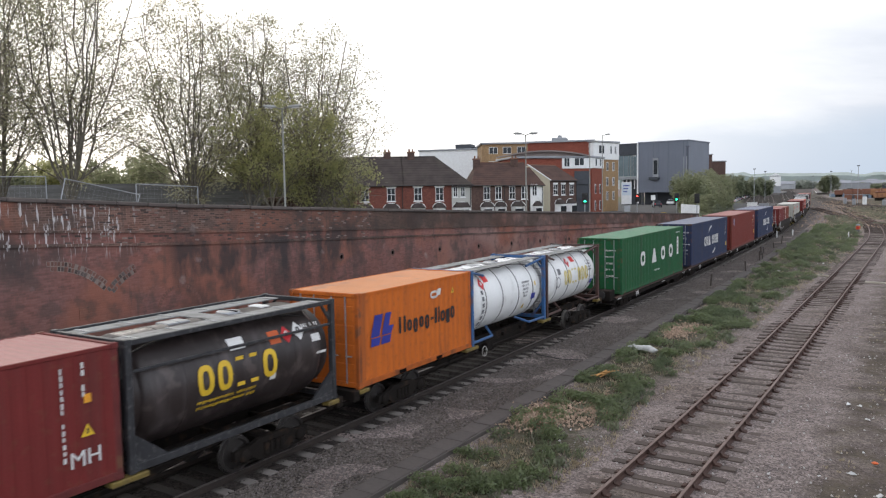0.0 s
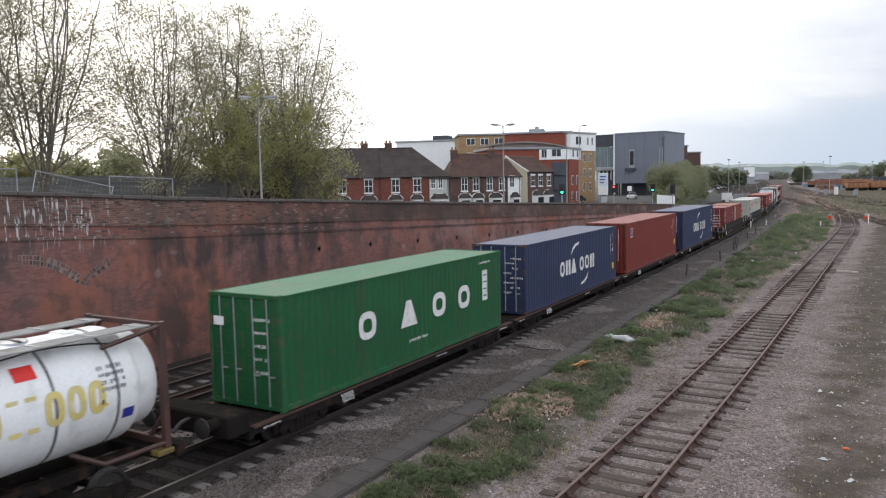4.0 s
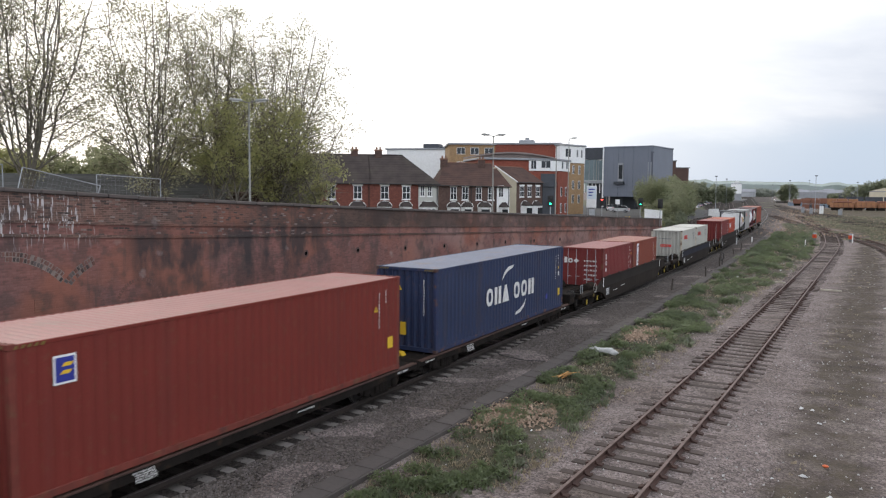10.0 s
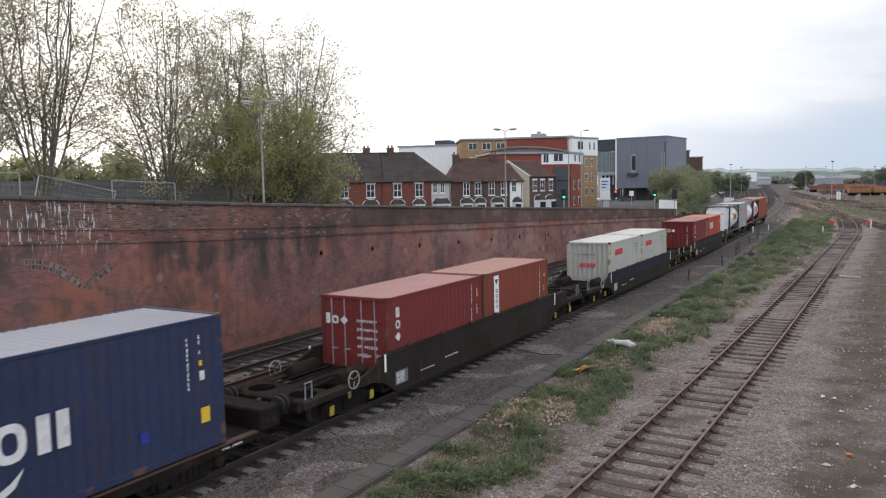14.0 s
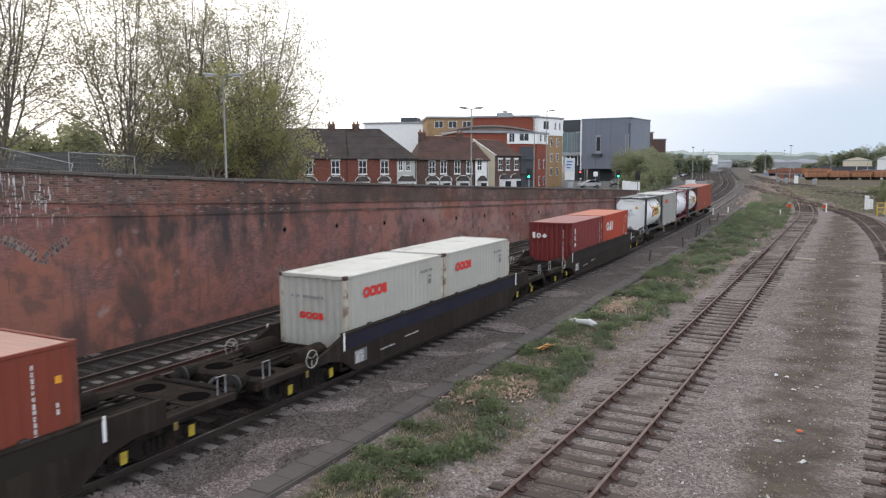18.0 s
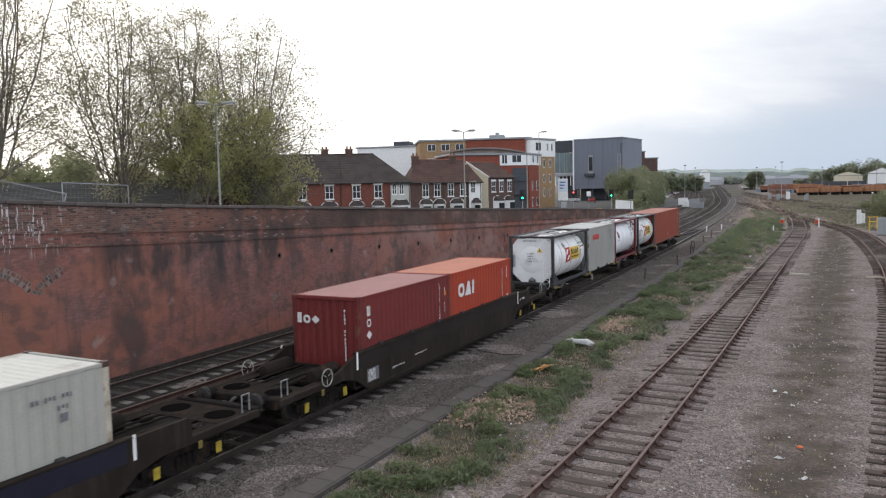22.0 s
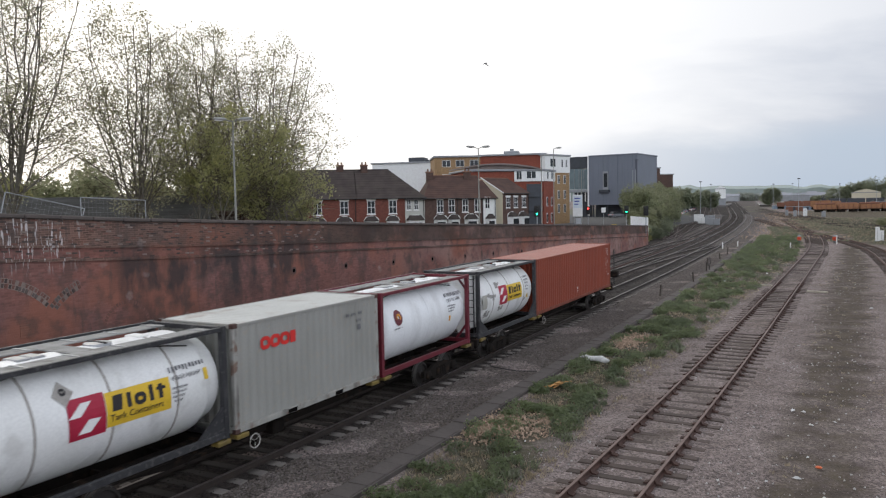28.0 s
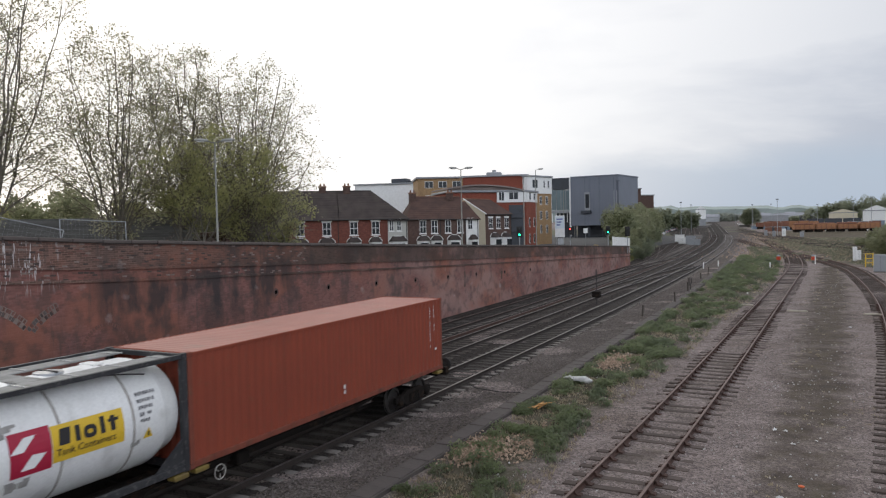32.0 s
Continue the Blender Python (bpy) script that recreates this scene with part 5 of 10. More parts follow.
    TRAIN.append((w, c, L, 0.0))
    w.matrix_basis = pose(MAIN, c, 0)
    return w


M["pocket_steel"] = surface("dusty_brown_girder", (0.029, 0.0225, 0.018), (0.020, 0.0155, 0.013), rough=0.75, scale=1.2, fine=26, bump=0.1, streak=(0.06, 0.05, 0.042), streak_amount=0.4, streak_scale=(1, 3, 0.4), spec=0.08)
M["deck_brown"] = surface("dusty_brown_deck", (0.025, 0.0195, 0.016), (0.016, 0.013, 0.011), rough=0.9, scale=2, fine=24, bump=0.3, rust=(0.055, 0.033, 0.022), rust_amount=0.5, spec=0.06)
M["worn_white"] = surface("worn_white_rim", (0.42, 0.40, 0.37), (0.30, 0.28, 0.26), rough=0.7, scale=6, bump=0.05, spec=0.08)
M["axle_yellow"] = surface("grimy_yellow_axle_cover", (0.42, 0.32, 0.03), (0.26, 0.19, 0.025), rough=0.8, scale=5, bump=0.1)
M["pocket_band"] = surface("grey_band", (0.028, 0.023, 0.020), (0.021, 0.0175, 0.015), rough=0.65, scale=1.2, bump=0.05, spec=0.08)
M["pocket_blue"] = surface("dark_blue_band", (0.019, 0.019, 0.030), (0.025, 0.025, 0.036), rough=0.65, scale=1.2, bump=0.05, spec=0.08)


# -- tank containers --
def tank(label, s, base, frame_mat, shell_mat, group, style, H=2.591, L=6.058, plated=False, ladder_mat="ladder"):
    """A tank in a frame: barrel with domed ends, bands, end frames, walkway, ladder."""
    t = thing("tank_container", label, "tank container", group)
    rad, cz = (1.19, 1.33) if style != "beam" else (1.17, 1.36)
    yl = L / 2 - (0.22 if style != "beam" else 0.3)
    prof = [(0.0, -yl)] + [(rad * math.sin(a), -yl + 0.42 * (1 - math.cos(a))) for a in (0.35, 0.7, 1.05, 1.35)] + [(rad, -yl + 0.45), (rad, yl - 0.45)] + [(rad * math.sin(a), yl - 0.42 * (1 - math.cos(a))) for a in (1.35, 1.05, 0.7, 0.35)] + [(0.0, yl)]
    barrel = part("barrel", Shape().lathe(prof, 48, "y", (0, 0, cz)), shell_mat, t, "smooth welded tank barrel", True)
    bands = (-1.9, -0.65, 0.65, 1.9) if style == "beam" else (-1.6, 0.0, 1.6)
    for y in bands:
        part("band", Shape().lathe([(rad, y - 0.03), (rad + 0.008, y - 0.025), (rad + 0.008, y + 0.025), (rad, y + 0.03)], 48, "y", (0, 0, cz)), "band_grey" if style == "beam" else "worn_white" if shell_mat == "tank_white" else shell_mat, barrel, "strap round the barrel", True)
    for sy in (-1, 1):
        y = sy * (L / 2 - 0.075)
        for sx in (-1, 1):
            x = sx * (W / 2 - 0.075)
            part("corner_post", Shape().box(x - 0.07, x + 0.07, y - 0.07, y + 0.07, 0.1, H - 0.1, 0.012), frame_mat, t)
            for z in (0, H - 0.118):
                part("corner_casting", Shape().box(x - 0.074, x + 0.074, y - 0.074, y + 0.074, z, z + 0.118, 0.012), frame_mat, t)
            if not plated:
                part("diagonal_brace", Shape().tube([(x, y, 0.75), (sx * 0.62, y, 0.1)], 0.05, 6), frame_mat, t)
                part("diagonal_brace", Shape().tube([(x, y, H - 0.6), (sx * 0.72, y, H - 0.08)], 0.045, 6), frame_mat, t)
        part("end_beam", Shape().box(-W / 2 + 0.1, W / 2 - 0.1, y - 0.06, y + 0.06, 0.04, 0.18, 0.01), frame_mat, t)
        part("end_beam", Shape().box(-W / 2 + 0.1, W / 2 - 0.1, y - 0.05, y + 0.05, H - 0.13, H - 0.02, 0.01), frame_mat, t)
        part("skirt_ring", Shape().lathe([(rad * 0.86, sy * (yl - 0.25)), (rad * 0.86, sy * (L / 2 - 0.12)), (rad * 0.80, sy * (L / 2 - 0.12)), (rad * 0.80, sy * (yl - 0.2))], 36, "y", (0, 0, cz)), shell_mat, t, smooth=True)
    if plated:
        y = -L / 2 + 0.10
        octagon = [(-0.55, 0.16), (-0.22, 0.16), (-0.18, 0.42), (0.18, 0.42), (0.22, 0.16), (0.55, 0.16), (1.06, 0.62), (1.06, 2.10), (0.78, 2.44), (-0.78, 2.44), (-1.06, 2.10), (-1.06, 0.62)]
        ep = part("end_plate", Shape().extrude([(a, y, c) for a, c in octagon], (0, 0.03, 0)), shell_mat, t, "white plate round the dished end")
        part("end_dish", Shape().lathe([(0.0, y - 0.075), (0.3, y - 0.065), (0.55, y - 0.04), (0.70, y - 0.004)], 32, "y", (0, 0, cz + 0.02)), shell_mat, ep, "shallow dished centre", True)
        part("document_tube", Shape().box(-1.02, -0.90, y - 0.10, y - 0.002, 0.95, 1.60, 0.04), "steel_grey", t, "grey document holder")
    if style == "beam":
        for sx in (-1, 1):
            for sy in (-1, 1):
                x, y = sx * (W / 2 - 0.06), sy * (L / 2 - 0.1)
                part("gusset", Shape().tube([(x, y, 0.1), (x, sy * (L / 2 - 1.5), 0.12), (sx * 0.7, sy * (L / 2 - 1.9), 0.35)], 0.05, 6), frame_mat, t, "bottom corner strut")
                part("gusset", Shape().tube([(x, y, H - 0.08), (sx * 0.95, sy * (L / 2 - 1.3), H - 0.32)], 0.045, 6), frame_mat, t, "top corner strut")
    else:
        for sx in (-1, 1):
            x = sx * (W / 2 - 0.06)
            part("bottom_rail", Shape().box(x - 0.05, x + 0.05, -L / 2 + 0.14, L / 2 - 0.14, 0.02, 0.17, 0.01), frame_mat, t, "long lower side beam")
            part("top_rail", Shape().box(x - 0.045, x + 0.045, -L / 2 + 0.14, L / 2 - 0.14, H - 0.12, H - 0.02, 0.01), frame_mat, t, "long upper side beam")
            for sy in ((-1, 1) if frame_mat != "frame_maroon" else ()):
                part("corner_brace", Shape().extrude([(x - 0.03, sy * (L / 2 - 0.14), 0.17), (x - 0.03, sy * (L / 2 - 0.9), 0.17), (x - 0.03, sy * (L / 2 - 0.14), 0.75)], (0.06, 0, 0)), frame_mat, t)
    # top: walkway boards, manlid, valve boxes
    for x0, x1 in ((-1.05, -0.55), (0.5, 1.0)):
        wk = part("walkway", Shape().box(x0, x1, -L / 2 + 0.2, L / 2 - 0.2, H - 0.09, H - 0.06, 0.005), "walkway", t, "grey grating walkway")
        for k in range(6):
            y = -L / 2 + 0.45 + k * (L - 0.9) / 5
            part("grating_bar", Shape().box(x0, x1, y - 0.03, y + 0.03, H - 0.06, H - 0.045, 0.003), "steel_grey", wk)
    part("cross_walk", Shape().box(-0.6, 0.6, -0.35, 0.15, H - 0.09, H - 0.06, 0.005), "walkway", t)
    man = part("manlid", Shape().lathe([(0.27, cz + rad - 0.03), (0.29, H - 0.1), (0.27, H - 0.05), (0.0, H - 0.03)], 18, "z", (0.0, 0.6, 0)), "steel_grey", t, "round manlid", True)
    part("lid_clamp", Shape().box(-0.3, 0.3, 0.57, 0.63, H - 0.05, H - 0.02, 0.01), "black", man)
    for y in (-1.1, -0.8, 1.6):
        part("valve_box", Shape().box(-0.25, 0.2, y - 0.14, y + 0.14, cz + rad - 0.05, H - 0.05, 0.02), "steel_grey" if y < 0 else "white_paint", t)
    for z0 in (0.0,):
        x0, y = 0.62, -L / 2 + 0.02
        ld = part("ladder", Shape().box(x0 - 0.02, x0 + 0.02, y - 0.02, y + 0.02, 0.2, H - 0.15, 0.005), ladder_mat, t, "end access ladder")
        part("ladder_rail", Shape().box(x0 + 0.34, x0 + 0.38, y - 0.02, y + 0.02, 0.2, H - 0.15, 0.005), ladder_mat, ld)
        for k in range(8):
            z = 0.4 + k * 0.27
            part("rung", Shape().tube([(x0, y, z), (x0 + 0.36, y, z)], 0.014, 6), ladder_mat, ld)
    part("outlet_valve", Shape().lathe([(0.0, -L / 2 + 0.05), (0.11, -L / 2 + 0.06), (0.12, -L / 2 + 0.2), (0.07, -L / 2 + 0.22), (0.07, -L / 2 + 0.5)], 12, "y", (0.0, 0, 0.34)), "steel_grey", t, "bottom outlet with cap", True)
    pipe = [(rad * math.sin(a) + 0.02, -L / 2 + 0.3 + k * 0.55, cz + rad * math.cos(a) + 0.02) for k, a in enumerate((0.75, 0.62, 0.55, 0.52, 0.50, 0.56, 0.5, 0.52, 0.6, 0.72))]
    part("hose", Shape().tube(pipe, 0.016, 6), "black", t, "thin black pipe along the shoulder")
    t.matrix_basis = pose(MAIN, s + L / 2, base)
    TRAIN.append((t, s + L / 2, L, base))
    t["rad"], t["cz"] = rad, cz
    return t, rad, cz


def on_barrel(rad, cz, L=6.058):
    """Mapping for markings that lie on the barrel's flank: w is the height."""
    def at(u, w, o=0.0):
        k = max(-0.98, min(0.98, (w - cz) / rad))
        return ((rad + 0.012 + o) * math.cos(math.asin(k)), u, cz + (rad + 0.012 + o) * k)
    return at, (1, 0, 0)


def wrapped(shape, fm, u0, w0, u1, w1, n=6, off=0.0):
    """A sheet laid round the barrel."""
    at = fm[0]
    k = len(shape.v)
    for i in range(n + 1):
        w = w0 + (w1 - w0) * i / n
        shape.v += [at(u0, w, off), at(u1, w, off)]
    shape.f += [(k + 2 * i, k + 2 * i + 1, k + 2 * i + 3, k + 2 * i + 2) for i in range(n)]


def diamond(parent, fm, u, w, s, mat, label):
    a = Shape()
    flat(a, fm, [(u - s, w), (u, w - s), (u + s, w), (u, w + s)])
    d = part("hazard_placard", a, mat, parent, label)
    b = Shape()
    ring(b, fm, u, w + 0.15 * s, 0.3 * s, 0.3 * s, 0.2 * s, 8, 0.010)
    part("placard_mark", b, "decal_black" if mat != "red" else "decal_white", d)


M["walkway"] = surface("grey_walkway", (0.30, 0.30, 0.29), (0.20, 0.20, 0.19), rough=0.7, scale=3, fine=60, bump=0.3, rust=(0.10, 0.09, 0.08), rust_amount=0.6)
M["ladder"] = surface("black_ladder_paint", (0.02, 0.02, 0.022), rough=0.5, bump=0.05)
M["band_grey"] = surface("dark_band_edge", (0.075, 0.072, 0.07), (0.20, 0.195, 0.19), rough=0.6, scale=2, bump=0.02)
M["tank_white"] = surface("dirty_white_tank", (0.80, 0.80, 0.79), (0.72, 0.72, 0.70), rough=0.42, scale=0.6, fine=20, bump=0.02, streak=(0.50, 0.49, 0.47), streak_amount=0.2, streak_scale=(2.2, 2.2, 0.25), rust=(0.42, 0.41, 0.39), rust_amount=0.4, rust_scale=1.6)
M["tank_clean"] = surface("white_tank", (0.82, 0.83, 0.84), (0.76, 0.77, 0.78), rough=0.35, scale=0.5, fine=20, bump=0.01, streak=(0.35, 0.34, 0.33), streak_amount=0.3, streak_scale=(2, 2, 0.3))
M["tank_black"] = surface("scuffed_black_tank", (0.024, 0.018, 0.017), (0.038, 0.028, 0.026), rough=0.38, scale=0.7, fine=20, bump=0.02, streak=(0.12, 0.10, 0.10), streak_amount=0.35, streak_scale=(3, 3, 0.4), rust=(0.14, 0.11, 0.10), rust_amount=0.35, rust_scale=2.4)
M["frame_black"] = surface("scuffed_black_frame", (0.024, 0.024, 0.027), (0.04, 0.04, 0.043), rough=0.5, scale=3, bump=0.05, rust=(0.2, 0.19, 0.18), rust_amount=0.3, rust_scale=9)
M["frame_blue"] = surface("blue_frame", (0.035, 0.11, 0.26), (0.03, 0.08, 0.19), rough=0.5, scale=3, bump=0.05, rust=(0.12, 0.06, 0.04), rust_amount=0.6)
M["frame_brown"] = surface("rust_brown_frame", (0.075, 0.035, 0.028), (0.05, 0.028, 0.024), rough=0.6, scale=3, bump=0.08)
M["frame_maroon"] = surface("maroon_frame", (0.14, 0.016, 0.028), (0.11, 0.014, 0.022), rough=0.45, scale=3, bump=0.03)
M["paint_maroon"] = box_paint("maroon_container_paint", (0.165, 0.024, 0.022), (0.14, 0.022, 0.020))
M["paint_orange"] = box_paint("orange_container_paint", (0.56, 0.135, 0.018), (0.50, 0.12, 0.018), rust=(0.20, 0.06, 0.02), amount=0.45, rusty=0.35)
M["paint_green"] = box_paint("green_container_paint", (0.0125, 0.092, 0.032), (0.011, 0.077, 0.028))
M["paint_blue"] = box_paint("navy_container_paint", (0.026, 0.038, 0.084), (0.021, 0.030, 0.066), rust=(0.10, 0.05, 0.035), amount=0.4, rusty=0.22)
M["paint_red"] = box_paint("brick_red_container_paint", (0.172, 0.028, 0.020), (0.152, 0.026, 0.019), amount=0.15)
M["paint_tex"] = box_paint("dark_red_container_paint", (0.165, 0.026, 0.024), (0.145, 0.025, 0.024), amount=0.2)
M["paint_brown"] = box_paint("brown_red_container_paint", (0.20, 0.048, 0.028), (0.18, 0.042, 0.026))
M["paint_cream"] = box_paint("off_white_container_paint", (0.395, 0.387, 0.345), (0.355, 0.347, 0.305), dirt=(0.25, 0.23, 0.18), rust=(0.46, 0.40, 0.33), amount=0.25)
M["paint_grey"] = box_paint("pale_grey_container_paint", (0.305, 0.302, 0.28), (0.268, 0.265, 0.243), dirt=(0.30, 0.285, 0.26), rust=(0.34, 0.27, 0.2), amount=0.25)
M["paint_scarlet"] = box_paint("orange_red_container_paint", (0.36, 0.050, 0.022), (0.32, 0.045, 0.022), amount=0.2)
M["paint_last"] = box_paint("terracotta_container_paint", (0.25, 0.054, 0.029), (0.22, 0.048, 0.027), amount=0.12)

LOW, STD, WELL = 0.726, 0.995, 0.47
BOX = "containers on the train"
TANKS = "tank containers on the train"
END, SIDE = "n", "r"

# maroon forty-foot box at the head of the view
A = container("maroon steel container with white code marks", "paint_maroon", 12.192, 2.591, -3.72, STD, BOX)
F_ = face_map(SIDE, 12.192)
marks(A, F_, "code_marks", "decal_white", lambda s, f: (code(s, f, 4.95, 2.32, 14, 0.10, seed=2), code(s, f, 5.35, 2.36, 5, 0.11, seed=5)), "column of small white codes")
marks(A, F_, "sticker", "dirty_orange", lambda s, f: bar(s, f, 5.38, 1.62, 5.52, 1.78))
tri_sign(A, F_, 5.42, 1.02, 0.13)
letters("MH", 0.42, "decal_white", A, Matrix(((0, 0, 1, W / 2 + 0.004), (1, 0, 0, 5.05), (0, 1, 0, 0.42), (0, 0, 0, 1))), "chalk_letters")

# black tank
B, R_, CZ = tank("scuffed black tank container with gold lettering", 8.62, STD, "frame_black", "tank_black", TANKS, "framed")
FB = on_barrel(R_, CZ)
glyphs(B, FB, "clean_yellow", [("ring", -1.14, 1.40, 0.21, 0.32, 0.12), ("ring", -0.62, 1.40, 0.20, 0.32, 0.12), ("bar", -0.27, 1.08, -0.05, 1.72), ("bar", 0.13, 1.08, 0.35, 1.72), ("ring", 0.72, 1.40, 0.22, 0.32, 0.12)], label="large gold painted shape")
marks(B, FB, "small_lettering", "clean_yellow", lambda s, f: (code(s, f, -1.35, 0.98, 26, 0.075, False, seed=4), code(s, f, -1.35, 0.86, 26, 0.075, False, seed=6)))
marks(B, FB, "orange_plate", "orange_red", lambda s, f: wrapped(s, f, 0.85, 1.78, 1.2, 2.06))
diamond(B, FB, 1.42, 1.92, 0.19, "red", "red flammable diamond placard")
diamond(B, FB, 1.84, 1.94, 0.21, "white_paint", "white diamond placard")
marks(B, FB, "sticker", "white_paint", lambda s, f: wrapped(s, f, -0.35, 1.86, 0.1, 2.10))
marks(B, FB, "worn_label", "decal_white", lambda s, f: (code(s, f, 2.0, 2.06, 9, 0.09, False, seed=1), wrapped(s, f, 2.2, 1.62, 2.5, 1.80), wrapped(s, f, 2.3, 1.30, 2.65, 1.36), wrapped(s, f, 0.72, 1.0, 0.9, 1.2)))
for sx in (-1, 1):
    part("cladding_rail", Shape().box(sx * 1.16 - 0.03, sx * 1.16 + 0.03, -2.85, 2.85, 1.93, 1.99, 0.01), "frame_black", B, "long strip on the shoulder")

# orange twenty-foot box
C = container("orange steel container with a blue emblem", "paint_orange", 6.058, 2.591, 15.61, STD, BOX, doors_near=True)
F20 = face_map(SIDE, 6.058)
marks(C, F20, "blue_emblem", "decal_blue", lambda s, f: [flat(s, f, q) for q in ([(-2.5, 1.3), (-2.1, 1.3), (-1.92, 1.9), (-2.3, 1.9)], [(-2.5, 1.05), (-2.12, 1.05), (-2.04, 1.27), (-2.46, 1.27)], [(-2.0, 1.3), (-1.55, 1.3), (-1.42, 1.52), (-1.66, 1.52), (-1.52, 1.9), (-1.8, 1.9)], [(-2.05, 1.05), (-1.62, 1.05), (-1.55, 1.27), (-1.97, 1.27)])], "dark blue slanted emblem")
u = -1.15
for kind_, wd, lo, hi in (("two", 0.34, 1.2, 1.68), ("ring", 0.24, 1.2, 1.54), ("ring", 0.24, 1.1, 1.54), ("ring", 0.24, 1.2, 1.54), ("ring", 0.24, 1.1, 1.54), ("bar", 0.16, 1.34, 1.42), ("bar", 0.12, 1.2, 1.68), ("bar", 0.08, 1.2, 1.68), ("ring", 0.25, 1.2, 1.54), ("two", 0.2, 1.1, 1.54), ("ring", 0.24, 1.2, 1.6)):
    glyphs(C, F20, "decal_black", [("ring", u + wd / 2, (lo + hi) / 2, wd / 2, (hi - lo) / 2, 0.085)] if kind_ == "ring" else [("bar", u, lo, u + 0.1, hi), ("bar", u + wd - 0.1, lo, u + wd, hi)] if kind_ == "two" else [("bar", u, lo, u + wd, hi, 0.02)], label="dark painted shape")
    u += wd + 0.075
marks(C, F20, "worn_logo", "decal_white", lambda s, f: (ring(s, f, 0.75, 2.1, 0.22, 0.12, 0.07), bar(s, f, 0.9, 2.05, 1.1, 2.25, 0.05)))
tri_sign(C, F20, 1.85, 2.02, 0.10)
for y in (-1.0, 1.0):
    part("fork_pocket", Shape().box(1.20, 1.222, y - 0.18, y + 0.18, 0.03, 0.14, 0.005), "hole", C, "black plate for the shade in a fork-lift pocket")

# two white tanks
D_, R_, CZ = tank("dirty white tank container with blue end frame", 21.75, STD, "frame_blue", "tank_white", TANKS, "beam", ladder_mat="steel_grey")
FB = on_barrel(R_, CZ)
marks(D_, FB, "grey_code", "decal_grey", lambda s, f: [code(s, f, 1.0, 1.75 - 0.13 * k, 9 - k, 0.085, False, seed=k) for k in range(5)])
marks(D_, FB, "blue_plate", "decal_blue", lambda s, f: wrapped(s, f, 1.75, 0.98, 2.1, 1.22))
marks(D_, FB, "dotted_wordmark", "decal_grey", lambda s, f: [bar(s, f, -2.22, 1.66 - 0.22 * k, -2.08, 1.80 - 0.22 * k) for k in range(6)], "column of small dark blocks")
diamond(D_, FB, -2.0, 1.98, 0.19, "red", "red flammable diamond placard")
marks(D_, FB, "red_plate", "decal_red", lambda s, f: wrapped(s, f, -1.75, 2.02, -1.4, 2.24))
tri_sign(D_, FB, 1.2, 0.72, 0.11)
marks(D_, FB, "sticker", "clean_yellow", lambda s, f: wrapped(s, f, 2.05, 1.5, 2.15, 1.66))

E_, R_, CZ = tank("dirty white tank container with faded gold lettering", 27.92, STD, "frame_brown", "tank_white", TANKS, "beam", ladder_mat="steel_grey")
FB = on_barrel(R_, CZ)
u = -1.1
for k, wd in enumerate((0.36, 0.36, 0.2, 0.2, 0.36, 0.36, 0.34)):
    glyphs(E_, FB, "decal_gold", [("bar", u, 1.12, u + wd, 1.74)] if k in (2, 3) else [("ring", u + wd / 2, 1.43, wd / 2, 0.31, 0.12)], label="large faded gold painted shape")
    u += wd + 0.06 + (0.06 if k in (1, 2, 3) else 0)
diamond(E_, FB, -0.4, 2.02, 0.2, "red", "red flammable diamond placard")
marks(E_, FB, "red_plate", "decal_red", lambda s, f: wrapped(s, f, 0.05, 2.0, 0.45, 2.22))
marks(E_, FB, "round_logo", "decal_grey", lambda s, f: ring(s, f, -1.75, 1.32, 0.22, 0.22, 0.03, 20, square=2.0))
marks(E_, FB, "grey_code", "decal_grey", lambda s, f: [code(s, f, 1.55, 1.95 - 0.13 * k, 8, 0.08, False, seed=k + 3) for k in range(4)])
marks(E_, FB, "grey_patch", "decal_grey", lambda s, f: (wrapped(s, f, -1.7, 1.62, -1.4, 1.86),))
tri_sign(E_, FB, 1.55, 1.22, 0.12)
marks(E_, FB, "blue_plate", "decal_blue", lambda s, f: wrapped(s, f, 2.0, 0.86, 2.25, 1.06))

# green forty-foot box
G_ = container("green steel container with large white block lettering", "paint_green", 12.192, 2.896, 37.31, LOW, BOX, doors_near=True)
F40 = face_map(SIDE, 12.192)
glyphs(G_, F40, "decal_white", [("ring", -2.55, 1.55, 0.42, 0.40, 0.2), ("poly", [(-0.85, 1.15), (0.08, 1.15), (-0.25, 1.95), (-0.52, 1.95)]), ("ring", 1.45, 1.55, 0.42, 0.40, 0.2), ("ring", 3.15, 1.55, 0.42, 0.40, 0.2)], label="large white painted shape")
marks(G_, F40, "notice_strip", "decal_white", lambda s, f: bar(s, f, 4.55, 1.20, 4.95, 2.30), "tall white notice strip")
marks(G_, F40, "notice_marks", "decal_black", lambda s, f: [bar(s, f, 4.63, 1.35 + 0.25 * k, 4.87, 1.40 + 0.25 * k, off=0.009) for k in range(4)])
marks(G_, F40, "small_lettering", "decal_white", lambda s, f: (code(s, f, -0.4, 0.72, 13, 0.10, False, seed=8), code(s, f, 4.3, 2.62, 12, 0.09, False, seed=9)))
marks(G_, face_map(END, 12.192), "door_codes", "decal_white", lambda s, f: [code(s, f, 0.3, 2.3 - 0.33 * k, 8 - k % 3, 0.09, False, seed=20 + k) for k in range(5)])
marks(G_, face_map(END, 12.192), "door_label", "white_paint", lambda s, f: bar(s, f, -1.0, 2.05, -0.65, 2.28, off=0.03))


